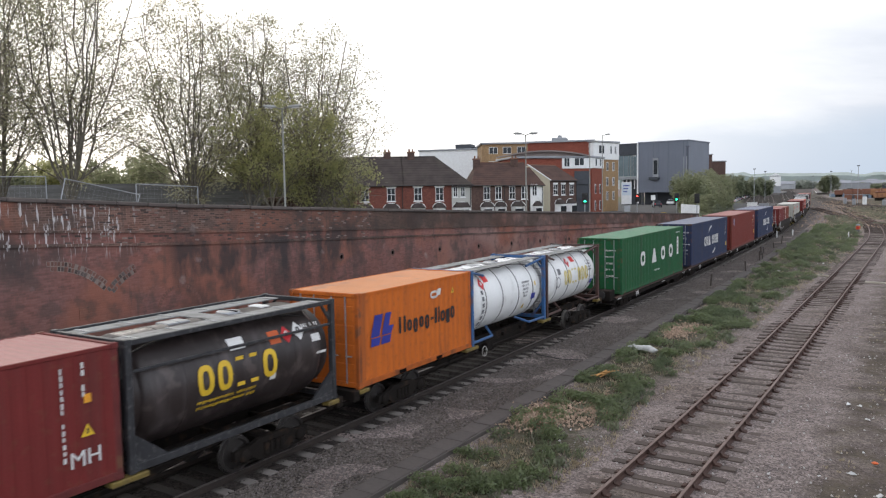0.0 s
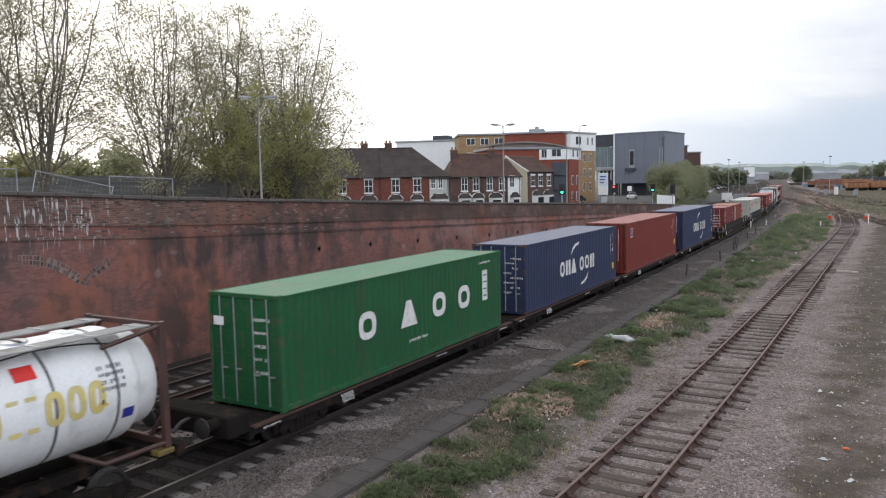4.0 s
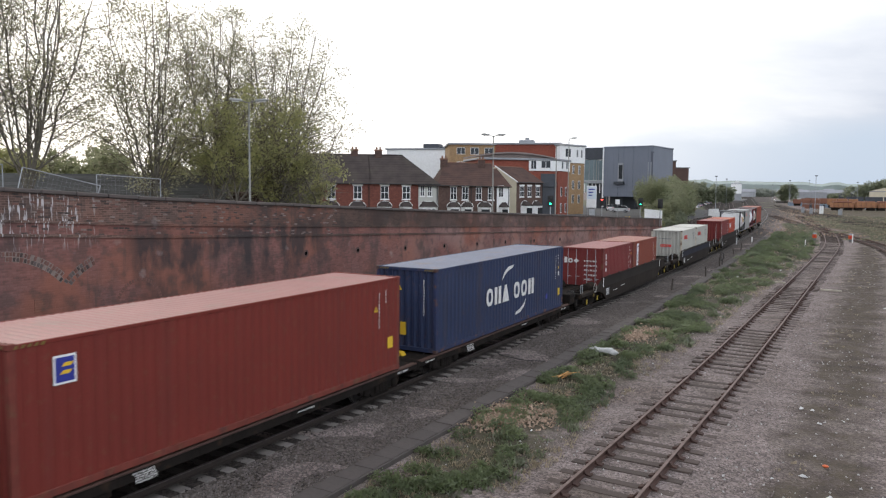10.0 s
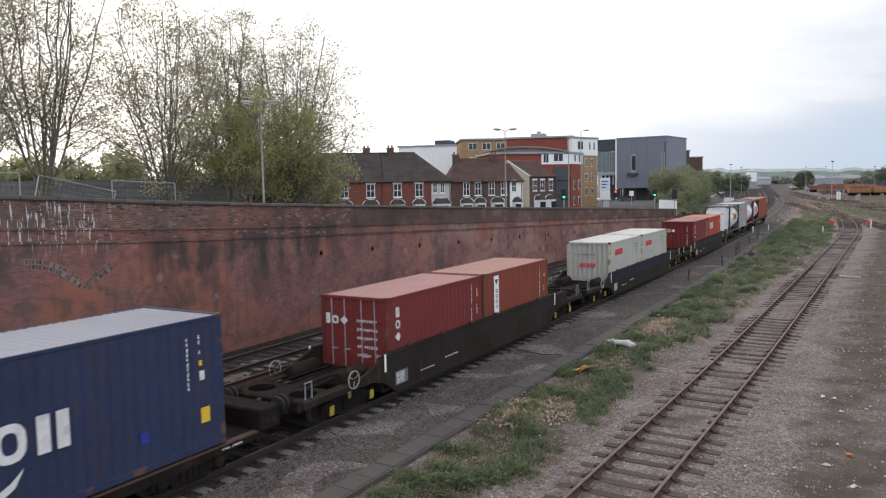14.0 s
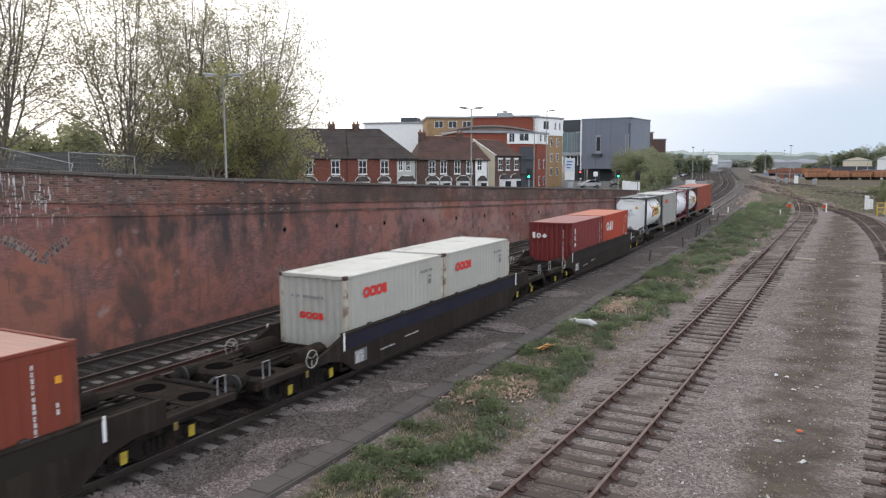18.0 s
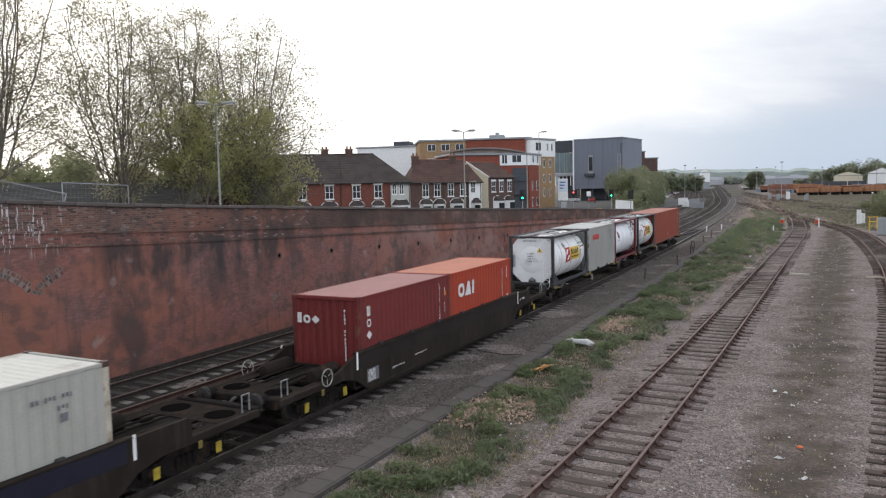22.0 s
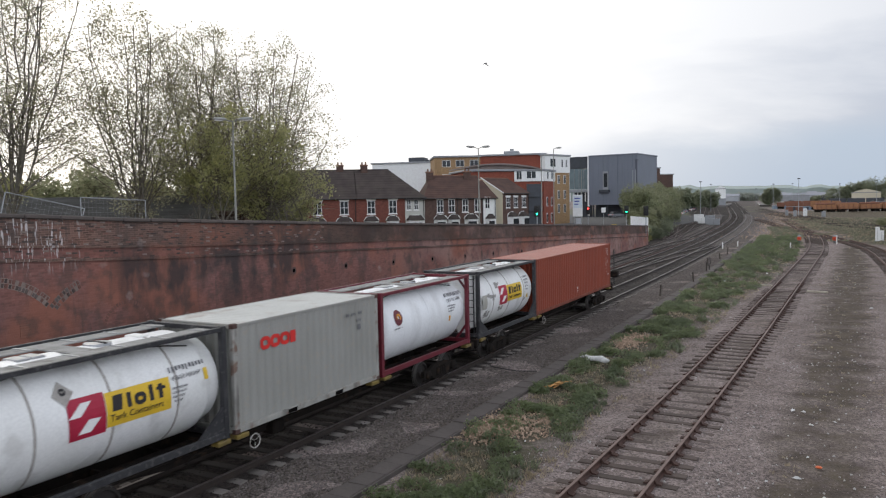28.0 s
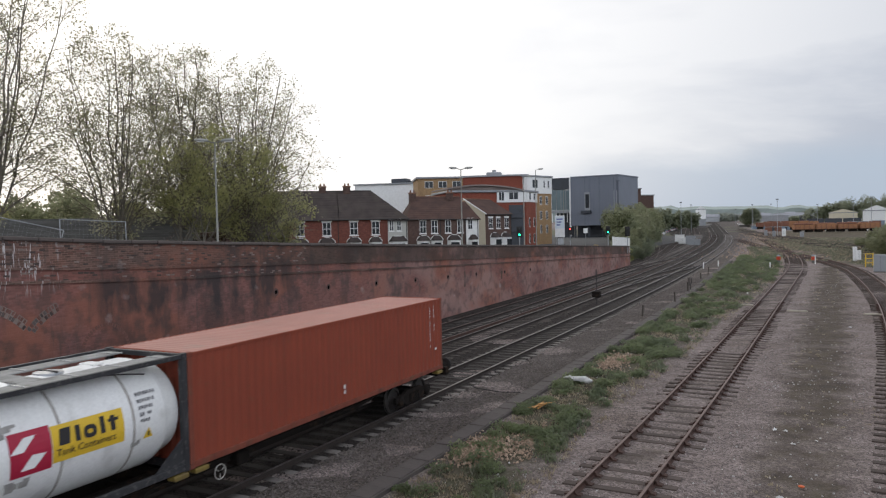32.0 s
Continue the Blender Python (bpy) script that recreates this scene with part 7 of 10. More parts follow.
def roof(parent, x0, x1, y0, y1, ze, zr, hip0=0.0, hip1=0.0, mat="slate", over=0.25):
    """Pitched roof with courses of slates as ridged strips; hip: how far the ridge stops short of that end."""
    ym, s = (y0 + y1) / 2, Shape()
    e0, e1 = x0 - (over if hip0 else 0.08), x1 + (over if hip1 else 0.08)
    n = 12
    for side in (-1, 1):
        ye = y0 - over if side < 0 else y1 + over
        for i in range(n):
            a, b = i / n, (i + 1) / n
            pts = []
            for t, lift in ((a, 0.03), (b, 0.0)):
                z = ze - 0.12 + (zr - ze + 0.12) * t + lift
                y = ye + (ym - ye) * t
                pts.append(((e0 + (x0 + hip0 - e0) * t if hip0 else e0, y, z), (e1 + (x1 - hip1 - e1) * t if hip1 else e1, y, z)))
            (p, q), (r, t_) = pts
            s.add([p, q, t_, r], [(0, 1, 2, 3)])
            s.add([p, q, (q[0], q[1], q[2] - 0.03), (p[0], p[1], p[2] - 0.03)], [(0, 1, 2, 3)])
    for hip, xe, xr in ((hip0, e0, x0 + hip0), (hip1, e1, x1 - hip1)):
        if hip:
            s.add([(xe, y0 - over, ze - 0.12), (xe, y1 + over, ze - 0.12), (xr, ym, zr)], [(0, 1, 2)])
    r = part("roof", s, mat, parent, "pitched roof in worn courses")
    part("ridge", Shape().tube([(x0 + hip0, ym, zr + 0.02), (x1 - hip1, ym, zr + 0.02)], 0.1, 6), "pot" if mat == "tile" else mat, r)
    part("gutter", Shape().tube([(e0, y0 - over - 0.05, ze - 0.15), (e1, y0 - over - 0.05, ze - 0.15)], 0.07, 6), "black", r, "dark gutter")
    return r


def chimney(parent, x, y, z0, z1, w=1.0, d=0.6, pots=2):
    c = part("chimney", Shape().box(x - w / 2, x + w / 2, y - d / 2, y + d / 2, z0, z1 - 0.25, 0.02), "house_brown", parent, "brick chimney stack")
    part("chimney_cap", Shape().box(x - w / 2 - 0.08, x + w / 2 + 0.08, y - d / 2 - 0.08, y + d / 2 + 0.08, z1 - 0.25, z1 - 0.05, 0.03), "pot", c)
    for i in range(pots):
        px_ = x - w / 2 + w * (i + 0.5) / pots
        part("chimney_pot", Shape().lathe([(0.12, z1 - 0.06), (0.13, z1 + 0.12), (0.10, z1 + 0.28), (0.12, z1 + 0.32), (0.0, z1 + 0.3)], 10, "z", (px_, y, 0)), "pot", c, smooth=True)
    return c


def house(label, m, x0, x1, ze, zr, wall_mat, windows, z0=1.2, depth=8.4, hip0=0.0, hip1=0.0, chims=(), bays=(), roof_mat="slate", group="terraced houses", win_z=4.95, win_h=1.85, win_w=0.95):
    h = thing("house", label, "house", group, m)
    w = Shape().box(x0, x1, 0, depth, z0, ze)
    ym = depth / 2
    for x, hip in ((x0, hip0), (x1, hip1)):
        if not hip:
            w.add([(x, 0, ze), (x, depth, ze), (x, ym, zr - 0.05)], [(0, 1, 2)])
    part("wall", w, wall_mat, h)
    roof(h, x0, x1, 0, depth, ze, zr, hip0, hip1, roof_mat)
    for x in windows:
        window(h, x, win_z, win_w, win_h)
    for x, zc, y in chims:
        chimney(h, x, y, zr - 1.6, zc)
    for x, wd in bays:
        b = part("bay_window", Shape().extrude([(x - wd / 2, 0, z0), (x + wd / 2, 0, z0), (x + wd / 2 - 0.4, -0.8, z0), (x - wd / 2 + 0.4, -0.8, z0)], (0, 0, 2.75)), "white_paint", h, "white ground-floor bay")
        part("bay_roof", Shape().add([(x - wd / 2 - 0.1, 0, z0 + 2.75), (x + wd / 2 + 0.1, 0, z0 + 2.75), (x + wd / 2 - 0.3, -0.95, z0 + 2.75), (x - wd / 2 + 0.3, -0.95, z0 + 2.75), (x - wd / 2 + 0.5, 0, z0 + 3.5), (x + wd / 2 - 0.5, 0, z0 + 3.5)], [(0, 3, 4), (3, 2, 5, 4), (2, 1, 5), (0, 1, 2, 3)]), "slate", b, "small lean-to roof")
        for k in (-1, 0, 1):
            part("bay_pane", Shape().box(x + k * (wd - 1.0) / 2.6 - 0.22, x + k * (wd - 1.0) / 2.6 + 0.22, -0.83, -0.805, z0 + 1.0, z0 + 2.45, 0.003), "glass", b)
        ar = Shape()
        for i in range(9):
            a0, a1 = math.pi * i / 9, math.pi * (i + 1) / 9
            ar.extrude([(x + wd / 2 * math.cos(a0), -0.06, z0 + 2.75 + 0.7 * math.sin(a0)), (x + wd / 2 * math.cos(a1), -0.06, z0 + 2.75 + 0.7 * math.sin(a1)), (x + (wd / 2 + 0.09) * math.cos(a1), -0.06, z0 + 2.75 + 0.80 * math.sin(a1)), (x + (wd / 2 + 0.09) * math.cos(a0), -0.06, z0 + 2.75 + 0.80 * math.sin(a0))], (0, 0.05, 0))
        part("white_arch", ar, "white_paint", b, "white arched surround")
    part("downpipe", Shape().tube([(x1 - 0.15, -0.08, z0), (x1 - 0.15, -0.08, ze - 0.2)], 0.05, 6), "black", h)
    return h


TER = pose(-52.5, 90.93, 0, 0, 0, 38.0)
house("red brick terraced house with slate roof and white window heads", TER, -19.0, -8.7, 7.2, 11.2, "house_brick", (-17.6, -14.0, -10.4), chims=((-10.7, 12.0, 4.2),), bays=((-14.0, 2.2), (-10.4, 2.2)), win_w=1.15)
house("red brick terraced house with hipped slate roof", TER, -8.7, 0.8, 7.2, 11.2, "house_brick", (-6.7, -3.7), chims=((-7.3, 12.0, 4.0),), bays=((-6.7, 2.0), (-3.75, 1.8)), win_w=1.1, hip1=4.6)
house("pale rendered end-of-terrace house with slate roof", TER @ pose(0, -0.12, 0), -2.0, 0.75, 6.95, 7.12, "pale_render", (-1.48, -0.45), depth=0.3, bays=((-0.6, 2.6),), win_w=0.62, win_z=5.4, win_h=1.4)
house("brown brick terraced house with tiled roof", TER, 0.85, 5.6, 7.05, 10.25, "house_brown", (2.95, 4.6), chims=((2.1, 10.9, 3.6),), bays=((3.0, 1.9), (4.9, 1.7)), hip0=1.4, roof_mat="tile", win_w=0.9)
house("brown brick terraced house with tiled roof and arched porch", TER, 5.6, 9.15, 7.0, 10.2, "house_brown", (6.55, 8.3), chims=((7.6, 10.9, 3.6),), bays=((7.4, 2.0),), roof_mat="tile", win_w=0.85)
house("white rendered end house with tiled roof", TER, 9.15, 11.0, 6.95, 9.4, "white_paint", (9.75,), depth=6.0, bays=((10.2, 1.5),), hip1=1.2, roof_mat="tile", win_w=0.7, win_z=5.35, win_h=1.45)
c2 = sight(-23.65, 112)
H2 = house("brown brick house with cream gable end", pose(c2.x, c2.y, 0, 0, 0, 76), 0, 6.6, 7.65, 9.95, "house_brown", (1.3, 3.2, 5.3), z0=1.3, depth=8.2, roof_mat="tile", bays=((2.2, 2.2), (4.9, 2.0)), group="houses by the junction", win_z=5.4, win_h=1.6)
part("cream_gable", Shape().extrude([(-0.03, -0.02, 1.3), (-0.03, 8.22, 1.3), (-0.03, 8.22, 7.65), (-0.03, 4.1, 9.9), (-0.03, -0.02, 7.65)], (-0.05, 0, 0)), "cream", H2, "cream rendered gable wall")
part("verge_board", Shape().tube([(-0.1, -0.3, 7.55), (-0.1, 4.1, 10.02)], 0.09, 4), "white_paint", H2, "white verge board")


def block(name, label, category, az0, az1, d0, d1, z0, z1, mat, depth, roof_over=0.3, group="", roof_mat="roof_grey"):
    """A building whose front runs from one direction and distance to another. Local x along the front, y away from us."""
    a, b = sight(az0, d0), sight(az1, d1)
    w = (b - a).length
    ang = math.degrees(math.atan2(b.y - a.y, b.x - a.x))
    t = thing(name, label, category, group, pose(a.x, a.y, 0, 0, 0, ang))
    part("wall", Shape().box(0, w, 0, depth, z0, z1), mat, t)
    part("roof", Shape().box(-roof_over, w + roof_over, -roof_over, depth + roof_over, z1, z1 + 0.35, 0.05), roof_mat, t, "flat roof with thin edge")
    return t, w


def rows_of_windows(t, xs, zs, w, h, y=0.0, side=False, width=0.0):
    for x in xs:
        for z in zs:
            if side:
                f = part("window", Shape().box(width - 0.02, width + 0.03, x - w / 2, x + w / 2, z, z + h, 0.01), "white_paint", t, "framed window")
                part("pane", Shape().box(width + 0.03, width + 0.045, x - w / 2 + 0.08, x + w / 2 - 0.08, z + 0.08, z + h - 0.08, 0.003), "glass", f)
            else:
                f = part("window", Shape().box(x - w / 2, x + w / 2, y - 0.03, y + 0.02, z, z + h, 0.01), "white_paint", t, "framed window")
                for k in (0, 1):
                    a = x - w / 2 + 0.08 + k * (w - 0.08) / 2
                    part("pane", Shape().box(a, a + (w - 0.08) / 2 - 0.08, y - 0.045, y - 0.03, z + 0.08, z + h - 0.08, 0.003), "glass", f)


G0 = 1.4
t_, w_ = block("white_building", "long plain white flat-roofed building", "building", -33.5, -27.5, 175, 170, G0, raise_by(3.05, 172), "white_paint", 14)
part("roof_plant", Shape().box(w_ * 0.42, w_ * 0.62, 3, 7, raise_by(3.05, 172) + 0.3, raise_by(3.55, 172), 0.1), "grey_dark", t_, "dark rooftop plant room")
part("roof_plant", Shape().box(w_ * 0.62, w_ * 0.9, 4, 6, raise_by(3.05, 172) + 0.3, raise_by(3.35, 172), 0.1), "grey_dark", t_, "low dark rooftop box")
zt = raise_by(3.4, 152)
t_, w_ = block("apartment_block", "yellow brick apartment block with white windows", "apartment block", -28.75, -25.3, 150, 151, G0, zt, "tan_brick", 12, group="apartment blocks")
rows_of_windows(t_, [w_ * k for k in (0.25, 0.55, 0.86)], [zt - 1.9, zt - 4.7, zt - 7.5], 1.7, 1.35)
t_, w_ = block("apartment_block", "red brick apartment block with white corner box", "apartment block", -25.3, -20.45, 151, 150, G0, zt + 0.1, "flat_brick", 13, group="apartment blocks")
part("roof_plant", Shape().box(w_ * 0.34, w_ * 0.58, 4, 7, zt + 0.4, zt + 1.3, 0.15), "roof_grey", t_, "grey rooftop plant room")
part("plant_vent", Shape().tube([(w_ * 0.46, 5.5, zt + 1.3), (w_ * 0.46, 5.5, zt + 1.8)], 0.4, 8), "roof_grey", t_)
t_, w_ = block("apartment_block", "white-topped corner of apartments over tan brick", "apartment block", -20.45, -18.65, 149.5, 156, G0, zt - 0.1, "tan_brick", 9, group="apartment blocks")
part("white_box", Shape().box(-0.1, w_ + 0.1, -0.12, 4.0, raise_by(2.15, 150), zt - 0.12, 0.02), "white_paint", t_, "white-clad top storey")
rows_of_windows(t_, [w_ * 0.3], [zt - 2.3], 1.8, 1.7, y=-0.12)
rows_of_windows(t_, [w_ * 0.68, w_ * 0.86], [zt - 2.3], 0.6, 1.6, y=-0.12)
rows_of_windows(t_, [w_ * 0.55, w_ * 0.8], [zt - 5.6, zt - 8.6, zt - 11.4], 0.75, 1.7)
# front block with a shallow curved roof
zt = raise_by(2.45, 128)
t_, w_ = block("apartment_block", "red brick apartments with curved grey roof and white balcony storey", "apartment block", -26.4, -20.6, 124, 128, G0, zt - 0.4, "flat_brick", 11, group="apartment blocks")
cv = Shape()
for i in range(16):
    a, b = i / 16, (i + 1) / 16
    f = lambda u: zt - 0.3 + 0.95 * math.sin(math.pi * min(1.0, 0.12 + 0.88 * u)) ** 0.8
    cv.extrude([(w_ * a - 0.3, -0.5, f(a)), (w_ * b - 0.3, -0.5, f(b)), (w_ * b - 0.3, -0.5, f(b) + 0.25), (w_ * a - 0.3, -0.5, f(a) + 0.25)], (0, 11.5, 0))
    cv.extrude([(w_ * a, 0, zt - 0.5), (w_ * b, 0, zt - 0.5), (w_ * b, 0, f(b)), (w_ * a, 0, f(a))], (0, 0.1, 0))
part("curved_roof", cv, "roof_pink", t_, "shallow curved pinkish-grey roof")
part("white_storey", Shape().box(w_ * 0.62, w_ + 0.15, -0.15, 3, raise_by(1.5, 128), raise_by(2.3, 128), 0.02), "white_paint", t_, "white-clad upper storey")
rows_of_windows(t_, [w_ * 0.68], [raise_by(1.62, 128)], 1.0, 1.5, y=-0.15)
rows_of_windows(t_, [w_ * 0.84], [raise_by(1.7, 128)], 1.7, 1.3, y=-0.15)
# thin plate on the wall face, coloured like the shade in balcony recesses
part("balcony_recess", Shape().box(w_ * 0.78, w_ * 0.97, -0.05, 0.02, G0 + 1.0, raise_by(1.3, 128), 0.01), "grey_dark", t_, "dark plate for the shade in recessed balconies")
for z in (G0 + 3.2, G0 + 5.6):
    part("balcony_rail", Shape().box(w_ * 0.77, w_ * 0.98, -0.4, -0.3, z, z + 0.9, 0.02), "grey_dark", t_, "dark balcony railing")
t_, w_ = block("apartment_wing", "red brick wing of the apartments with white top corner", "apartment block", -20.55, -19.75, 128.2, 134, G0, zt - 0.4, "flat_brick", 9, group="apartment blocks")
part("white_storey", Shape().box(-0.1, w_ + 0.05, -0.12, 2.5, raise_by(1.5, 130), zt - 0.42, 0.02), "white_paint", t_)
rows_of_windows(t_, [w_ * 0.3, w_ * 0.7], [raise_by(1.65, 130)], 0.9, 1.3, y=-0.12)
rows_of_windows(t_, [w_ * 0.3, w_ * 0.72], [G0 + 1.2, G0 + 4.0], 0.8, 1.6)
# grey clad building on columns
gz0, gz1 = raise_by(-0.36, 212), raise_by(3.22, 212)
t_, w_ = block("clad_building", "blue-grey clad building raised on dark columns", "building", -17.2, -13.7, 212, 207, gz0, gz1, "grey_clad", 16, 0.15, roof_mat="grey_clad")
part("white_edge", Shape().box(-0.35, 0.0, -0.3, 0.3, 2.0, gz1 + 0.2, 0.03), "white_paint", t_, "tall white corner fin")
wn_ = part("projecting_window", Shape().box(w_ * 0.30, w_ * 0.41, -0.25, 0.0, raise_by(0.75, 212), raise_by(2.1, 212), 0.02), "roof_grey", t_, "tall boxed window")
part("pane", Shape().box(w_ * 0.32, w_ * 0.395, -0.28, -0.25, raise_by(0.95, 212), raise_by(1.95, 212), 0.01), "glass", wn_)
part("window_shelf", Shape().box(w_ * 0.235, w_ * 0.435, -0.9, 0.0, raise_by(0.55, 212), raise_by(0.75, 212), 0.02), "grey_dark", wn_)
for k in range(11):
    part("cladding_seam", Shape().box(w_ * k / 10 - 0.02, w_ * k / 10 + 0.02, -0.03, 0.0, gz0, gz1, 0.0), "grey_dark" if k % 3 == 0 else "grey_clad", t_)
for k in range(4):
    part("column", Shape().tube([(w_ * (0.06 + 0.29 * k), 1.2, 1.5), (w_ * (0.06 + 0.29 * k), 1.2, gz0)], 0.25, 8), "grey_dark", t_, "dark column")
part("undercroft_wall", Shape().box(0.2, w_ - 0.2, 4.0, 4.4, 1.5, gz0 - 0.03, 0), "grey_dark", t_, "dark wall under the building")
t2, w2 = block("clad_building_wing", "angled blue-grey end of the clad building", "building", -13.7, -13.0, 207, 217, gz0, gz1 - 1.6, "grey_clad_shaded", 0.6, 0.1, roof_mat="grey_clad_shaded")
for k in range(2):
    part("slit_window", Shape().box(w_ * (0.90 + 0.055 * k), w_ * (0.90 + 0.055 * k) + 0.22, -0.06, 0.0, gz0 + 4, gz1 - 4.0, 0.01), "roof_grey", t_, "tall slit window")
part("wing_wall", Shape().box(0.1, w2, 2.0, 2.4, 1.5, gz0 - 0.03, 0), "grey_dark", t2, "dark wall under the wing")
t3, w3 = block("glazed_link", "glazed link with dark undercroft beside the clad building", "building", -18.65, -17.25, 216, 214, raise_by(2.4, 214), gz1 - 0.1, "grey_dark", 12, 0.1, roof_mat="grey_dark")
part("glazing", Shape().box(0, w3, 0.3, 0.5, raise_by(0.85, 214), raise_by(2.38, 214), 0), "sheen_glass", t3, "greenish glass wall")
for k in range(5):
    part("glazing_bar", Shape().box(w3 * k / 4 - 0.05, w3 * k / 4 + 0.05, 0.2, 0.3, raise_by(0.85, 214), raise_by(2.38, 214), 0), "roof_grey", t3)
part("link_floor", Shape().box(0, w3, 0, 8, raise_by(0.62, 214), raise_by(0.83, 214), 0.02), "roof_grey", t3)
part("dark_recess", Shape().box(0, w3, 3, 3.3, 1.5, raise_by(0.6, 214), 0), "grey_dark", t3)
for k in range(6):
    part("link_post", Shape().box(w3 * k / 5 - 0.12, w3 * k / 5 + 0.12, 0.5, 0.74, raise_by(-0.1, 214), raise_by(0.6, 214), 0.02), "white_paint", t3, "white post")
block("brown_building", "small brown brick building beyond the trees", "building", -13.2, -12.1, 260, 262, 1.5, raise_by(2.25, 260), "house_brown", 10)
block("brown_building", "lower brown brick building beyond the trees", "building", -12.2, -11.2, 275, 277, 1.5, raise_by(1.75, 275), "house_brown", 9)


# street furniture
M["pale_lamp"] = surface("pale_grey_lamp_paint", (0.34, 0.34, 0.32), (0.27, 0.27, 0.25), rough=0.5, scale=2, bump=0.02)
M["lamp_column"] = surface("dull_galvanised_column", (0.27, 0.265, 0.235), (0.20, 0.195, 0.175), rough=0.7, metal=0.1, scale=2, fine=30, bump=0.05)


def street_lamp(x, y, z1, double=True, r=0.07, label="tall galvanised street lamp with twin heads"):
    z0 = land(x, y)
    l_ = thing("street_lamp", label, "street lamp", "street lamps", pose(x, y, z0))
    h = z1 - z0
    part("column", Shape().tube([(0, 0, 0), (0, 0, 1.2), (0, 0, 1.25), (0, 0, h)], [r * 1.5, r * 1.5, r, r * 0.65], 10), "lamp_column", l_, smooth=True)
    for sx in ((-1, 1) if double else (1,)):
        d = Vector((0.83 * sx, 0.55 * sx, 0))
        part("arm", Shape().tube([(0, 0, h - 0.05), tuple(d * 0.4 + Vector((0, 0, h + 0.08)))], 0.035, 6), "lamp_column", l_)
        a, b = d * 0.35 + Vector((0, 0, h + 0.1)), d * 1.15 + Vector((0, 0, h + 0.16))
        hd = part("lamp_head", Shape().tube([a, a.lerp(b, 0.15), a.lerp(b, 0.7), b], [0.04, 0.09, 0.10, 0.04], 8), "pale_lamp", l_, "flat grey lantern", True)
        part("lens", Shape().tube([a.lerp(b, 0.3) + Vector((0, 0, -0.065)), a.lerp(b, 0.8) + Vector((0, 0, -0.065))], 0.055, 8), "white_paint", hd)


street_lamp(-32.0, 33.6, 11.35)
street_lamp(-30.4, 63.9, 11.35)
street_lamp(-33.5, 88.6, raise_by(3.4, 94.7), False, label="galvanised street lamp with single head")
street_lamp(-36.0, 100.0, raise_by(3.9, 106.3), False, label="galvanised street lamp with single head")
street_lamp(-48.0, 150.0, raise_by(2.3, 157.5), False, label="galvanised street lamp with single head")


M["signal_green"] = glowing("green_signal_light", (0.02, 0.9, 0.45), 6.0)
M["signal_red"] = glowing("red_signal_light", (1.0, 0.05, 0.04), 7.0)
M["lens_off"] = surface("dark_signal_lens", (0.03, 0.03, 0.03), rough=0.3, bump=0)
M["sign_blue"] = surface("pale_road_sign", (0.62, 0.68, 0.72), (0.55, 0.62, 0.68), rough=0.4, bump=0)


def traffic_light(az, d, el_head, lit):
    p = sight(az, d)
    zh = raise_by(el_head, d)
    z0 = max(land(p.x, p.y), 1.3)
    t = thing("traffic_light", "black traffic light on a grey pole, %s lit" % (("red", "amber", "green", "no lamp")[lit]), "traffic light", "traffic lights", pose(p.x, p.y, 0, 0, 0, -az))
    part("pole", Shape().tube([(0, 0, z0 - 0.2), (0, 0, zh + 0.3)], 0.06, 8), "steel_grey", t)
    part("backing_board", Shape().box(-0.32, 0.32, -0.10, -0.06, zh - 0.62, zh + 0.62, 0.03), "black", t)
    hd = part("signal_head", Shape().box(-0.17, 0.17, -0.30, -0.10, zh - 0.5, zh + 0.5, 0.03), "black", t)
    for i, z in enumerate((zh + 0.3, zh, zh - 0.3)):
        on = i == lit
        part("signal_lens", Shape().lathe([(0.0, -0.325), (0.11 if on else 0.1, -0.315), (0.11, -0.30)], 12, "y", (0, 0, z)), ("signal_red" if i == 0 else "signal_green") if on else "lens_off", hd)
        part("hood", Shape().lathe([(0.14, -0.42), (0.14, -0.30)], 12, "y", (0, 0, z + 0.02)), "black", hd)


traffic_light(-21.08, 86, -0.75, 2)
traffic_light(-17.28, 122, -0.75, 0)
traffic_light(-14.5, 116, -0.75, 2)
traffic_light(-13.1, 102.5, -0.85, 3)
p_ = sight(-18.05, 135)
sg = thing("direction_sign", "large pale road direction sign on two posts", "road sign", "", pose(p_.x, p_.y, 0, 0, 0, 18))
for x in (-0.6, 0.6):
    part("post", Shape().tube([(x, 0.05, 1.4), (x, 0.05, raise_by(0.35, 135))], 0.06, 6), "steel_grey", sg)
pn = part("panel", Shape().box(-0.85, 0.85, -0.04, 0.0, raise_by(-1.2, 135), raise_by(0.42, 135), 0.02), "white_paint", sg)
part("panel_field", Shape().box(-0.78, 0.78, -0.06, -0.045, raise_by(-0.55, 135), raise_by(0.36, 135), 0.01), "sign_blue", pn)
for k in range(3):
    part("bar", Shape().box(-0.55, 0.5 - 0.2 * k, -0.075, -0.065, raise_by(0.12 - 0.22 * k, 135), raise_by(0.2 - 0.22 * k, 135), 0), "decal_blue", pn)
for az, d, h, mat in ((-16.15, 128, 3.4, "white_paint"), (-15.4, 112, 1.1, "clean_yellow"), (-18.0, 100, 2.4, "steel_grey")):
    p_ = sight(az, d)
    b_ = thing("road_sign", "small road sign on a post", "road sign", "small road signs", pose(p_.x, p_.y, 1.6, 0, 0, -az))
    part("post", Shape().tube([(0, 0, -0.3), (0, 0, h)], 0.045, 6), "steel_grey", b_)
    part("plate", Shape().box(-0.35, 0.35, -0.07, -0.045, h - 0.8, h, 0.02), mat, b_)
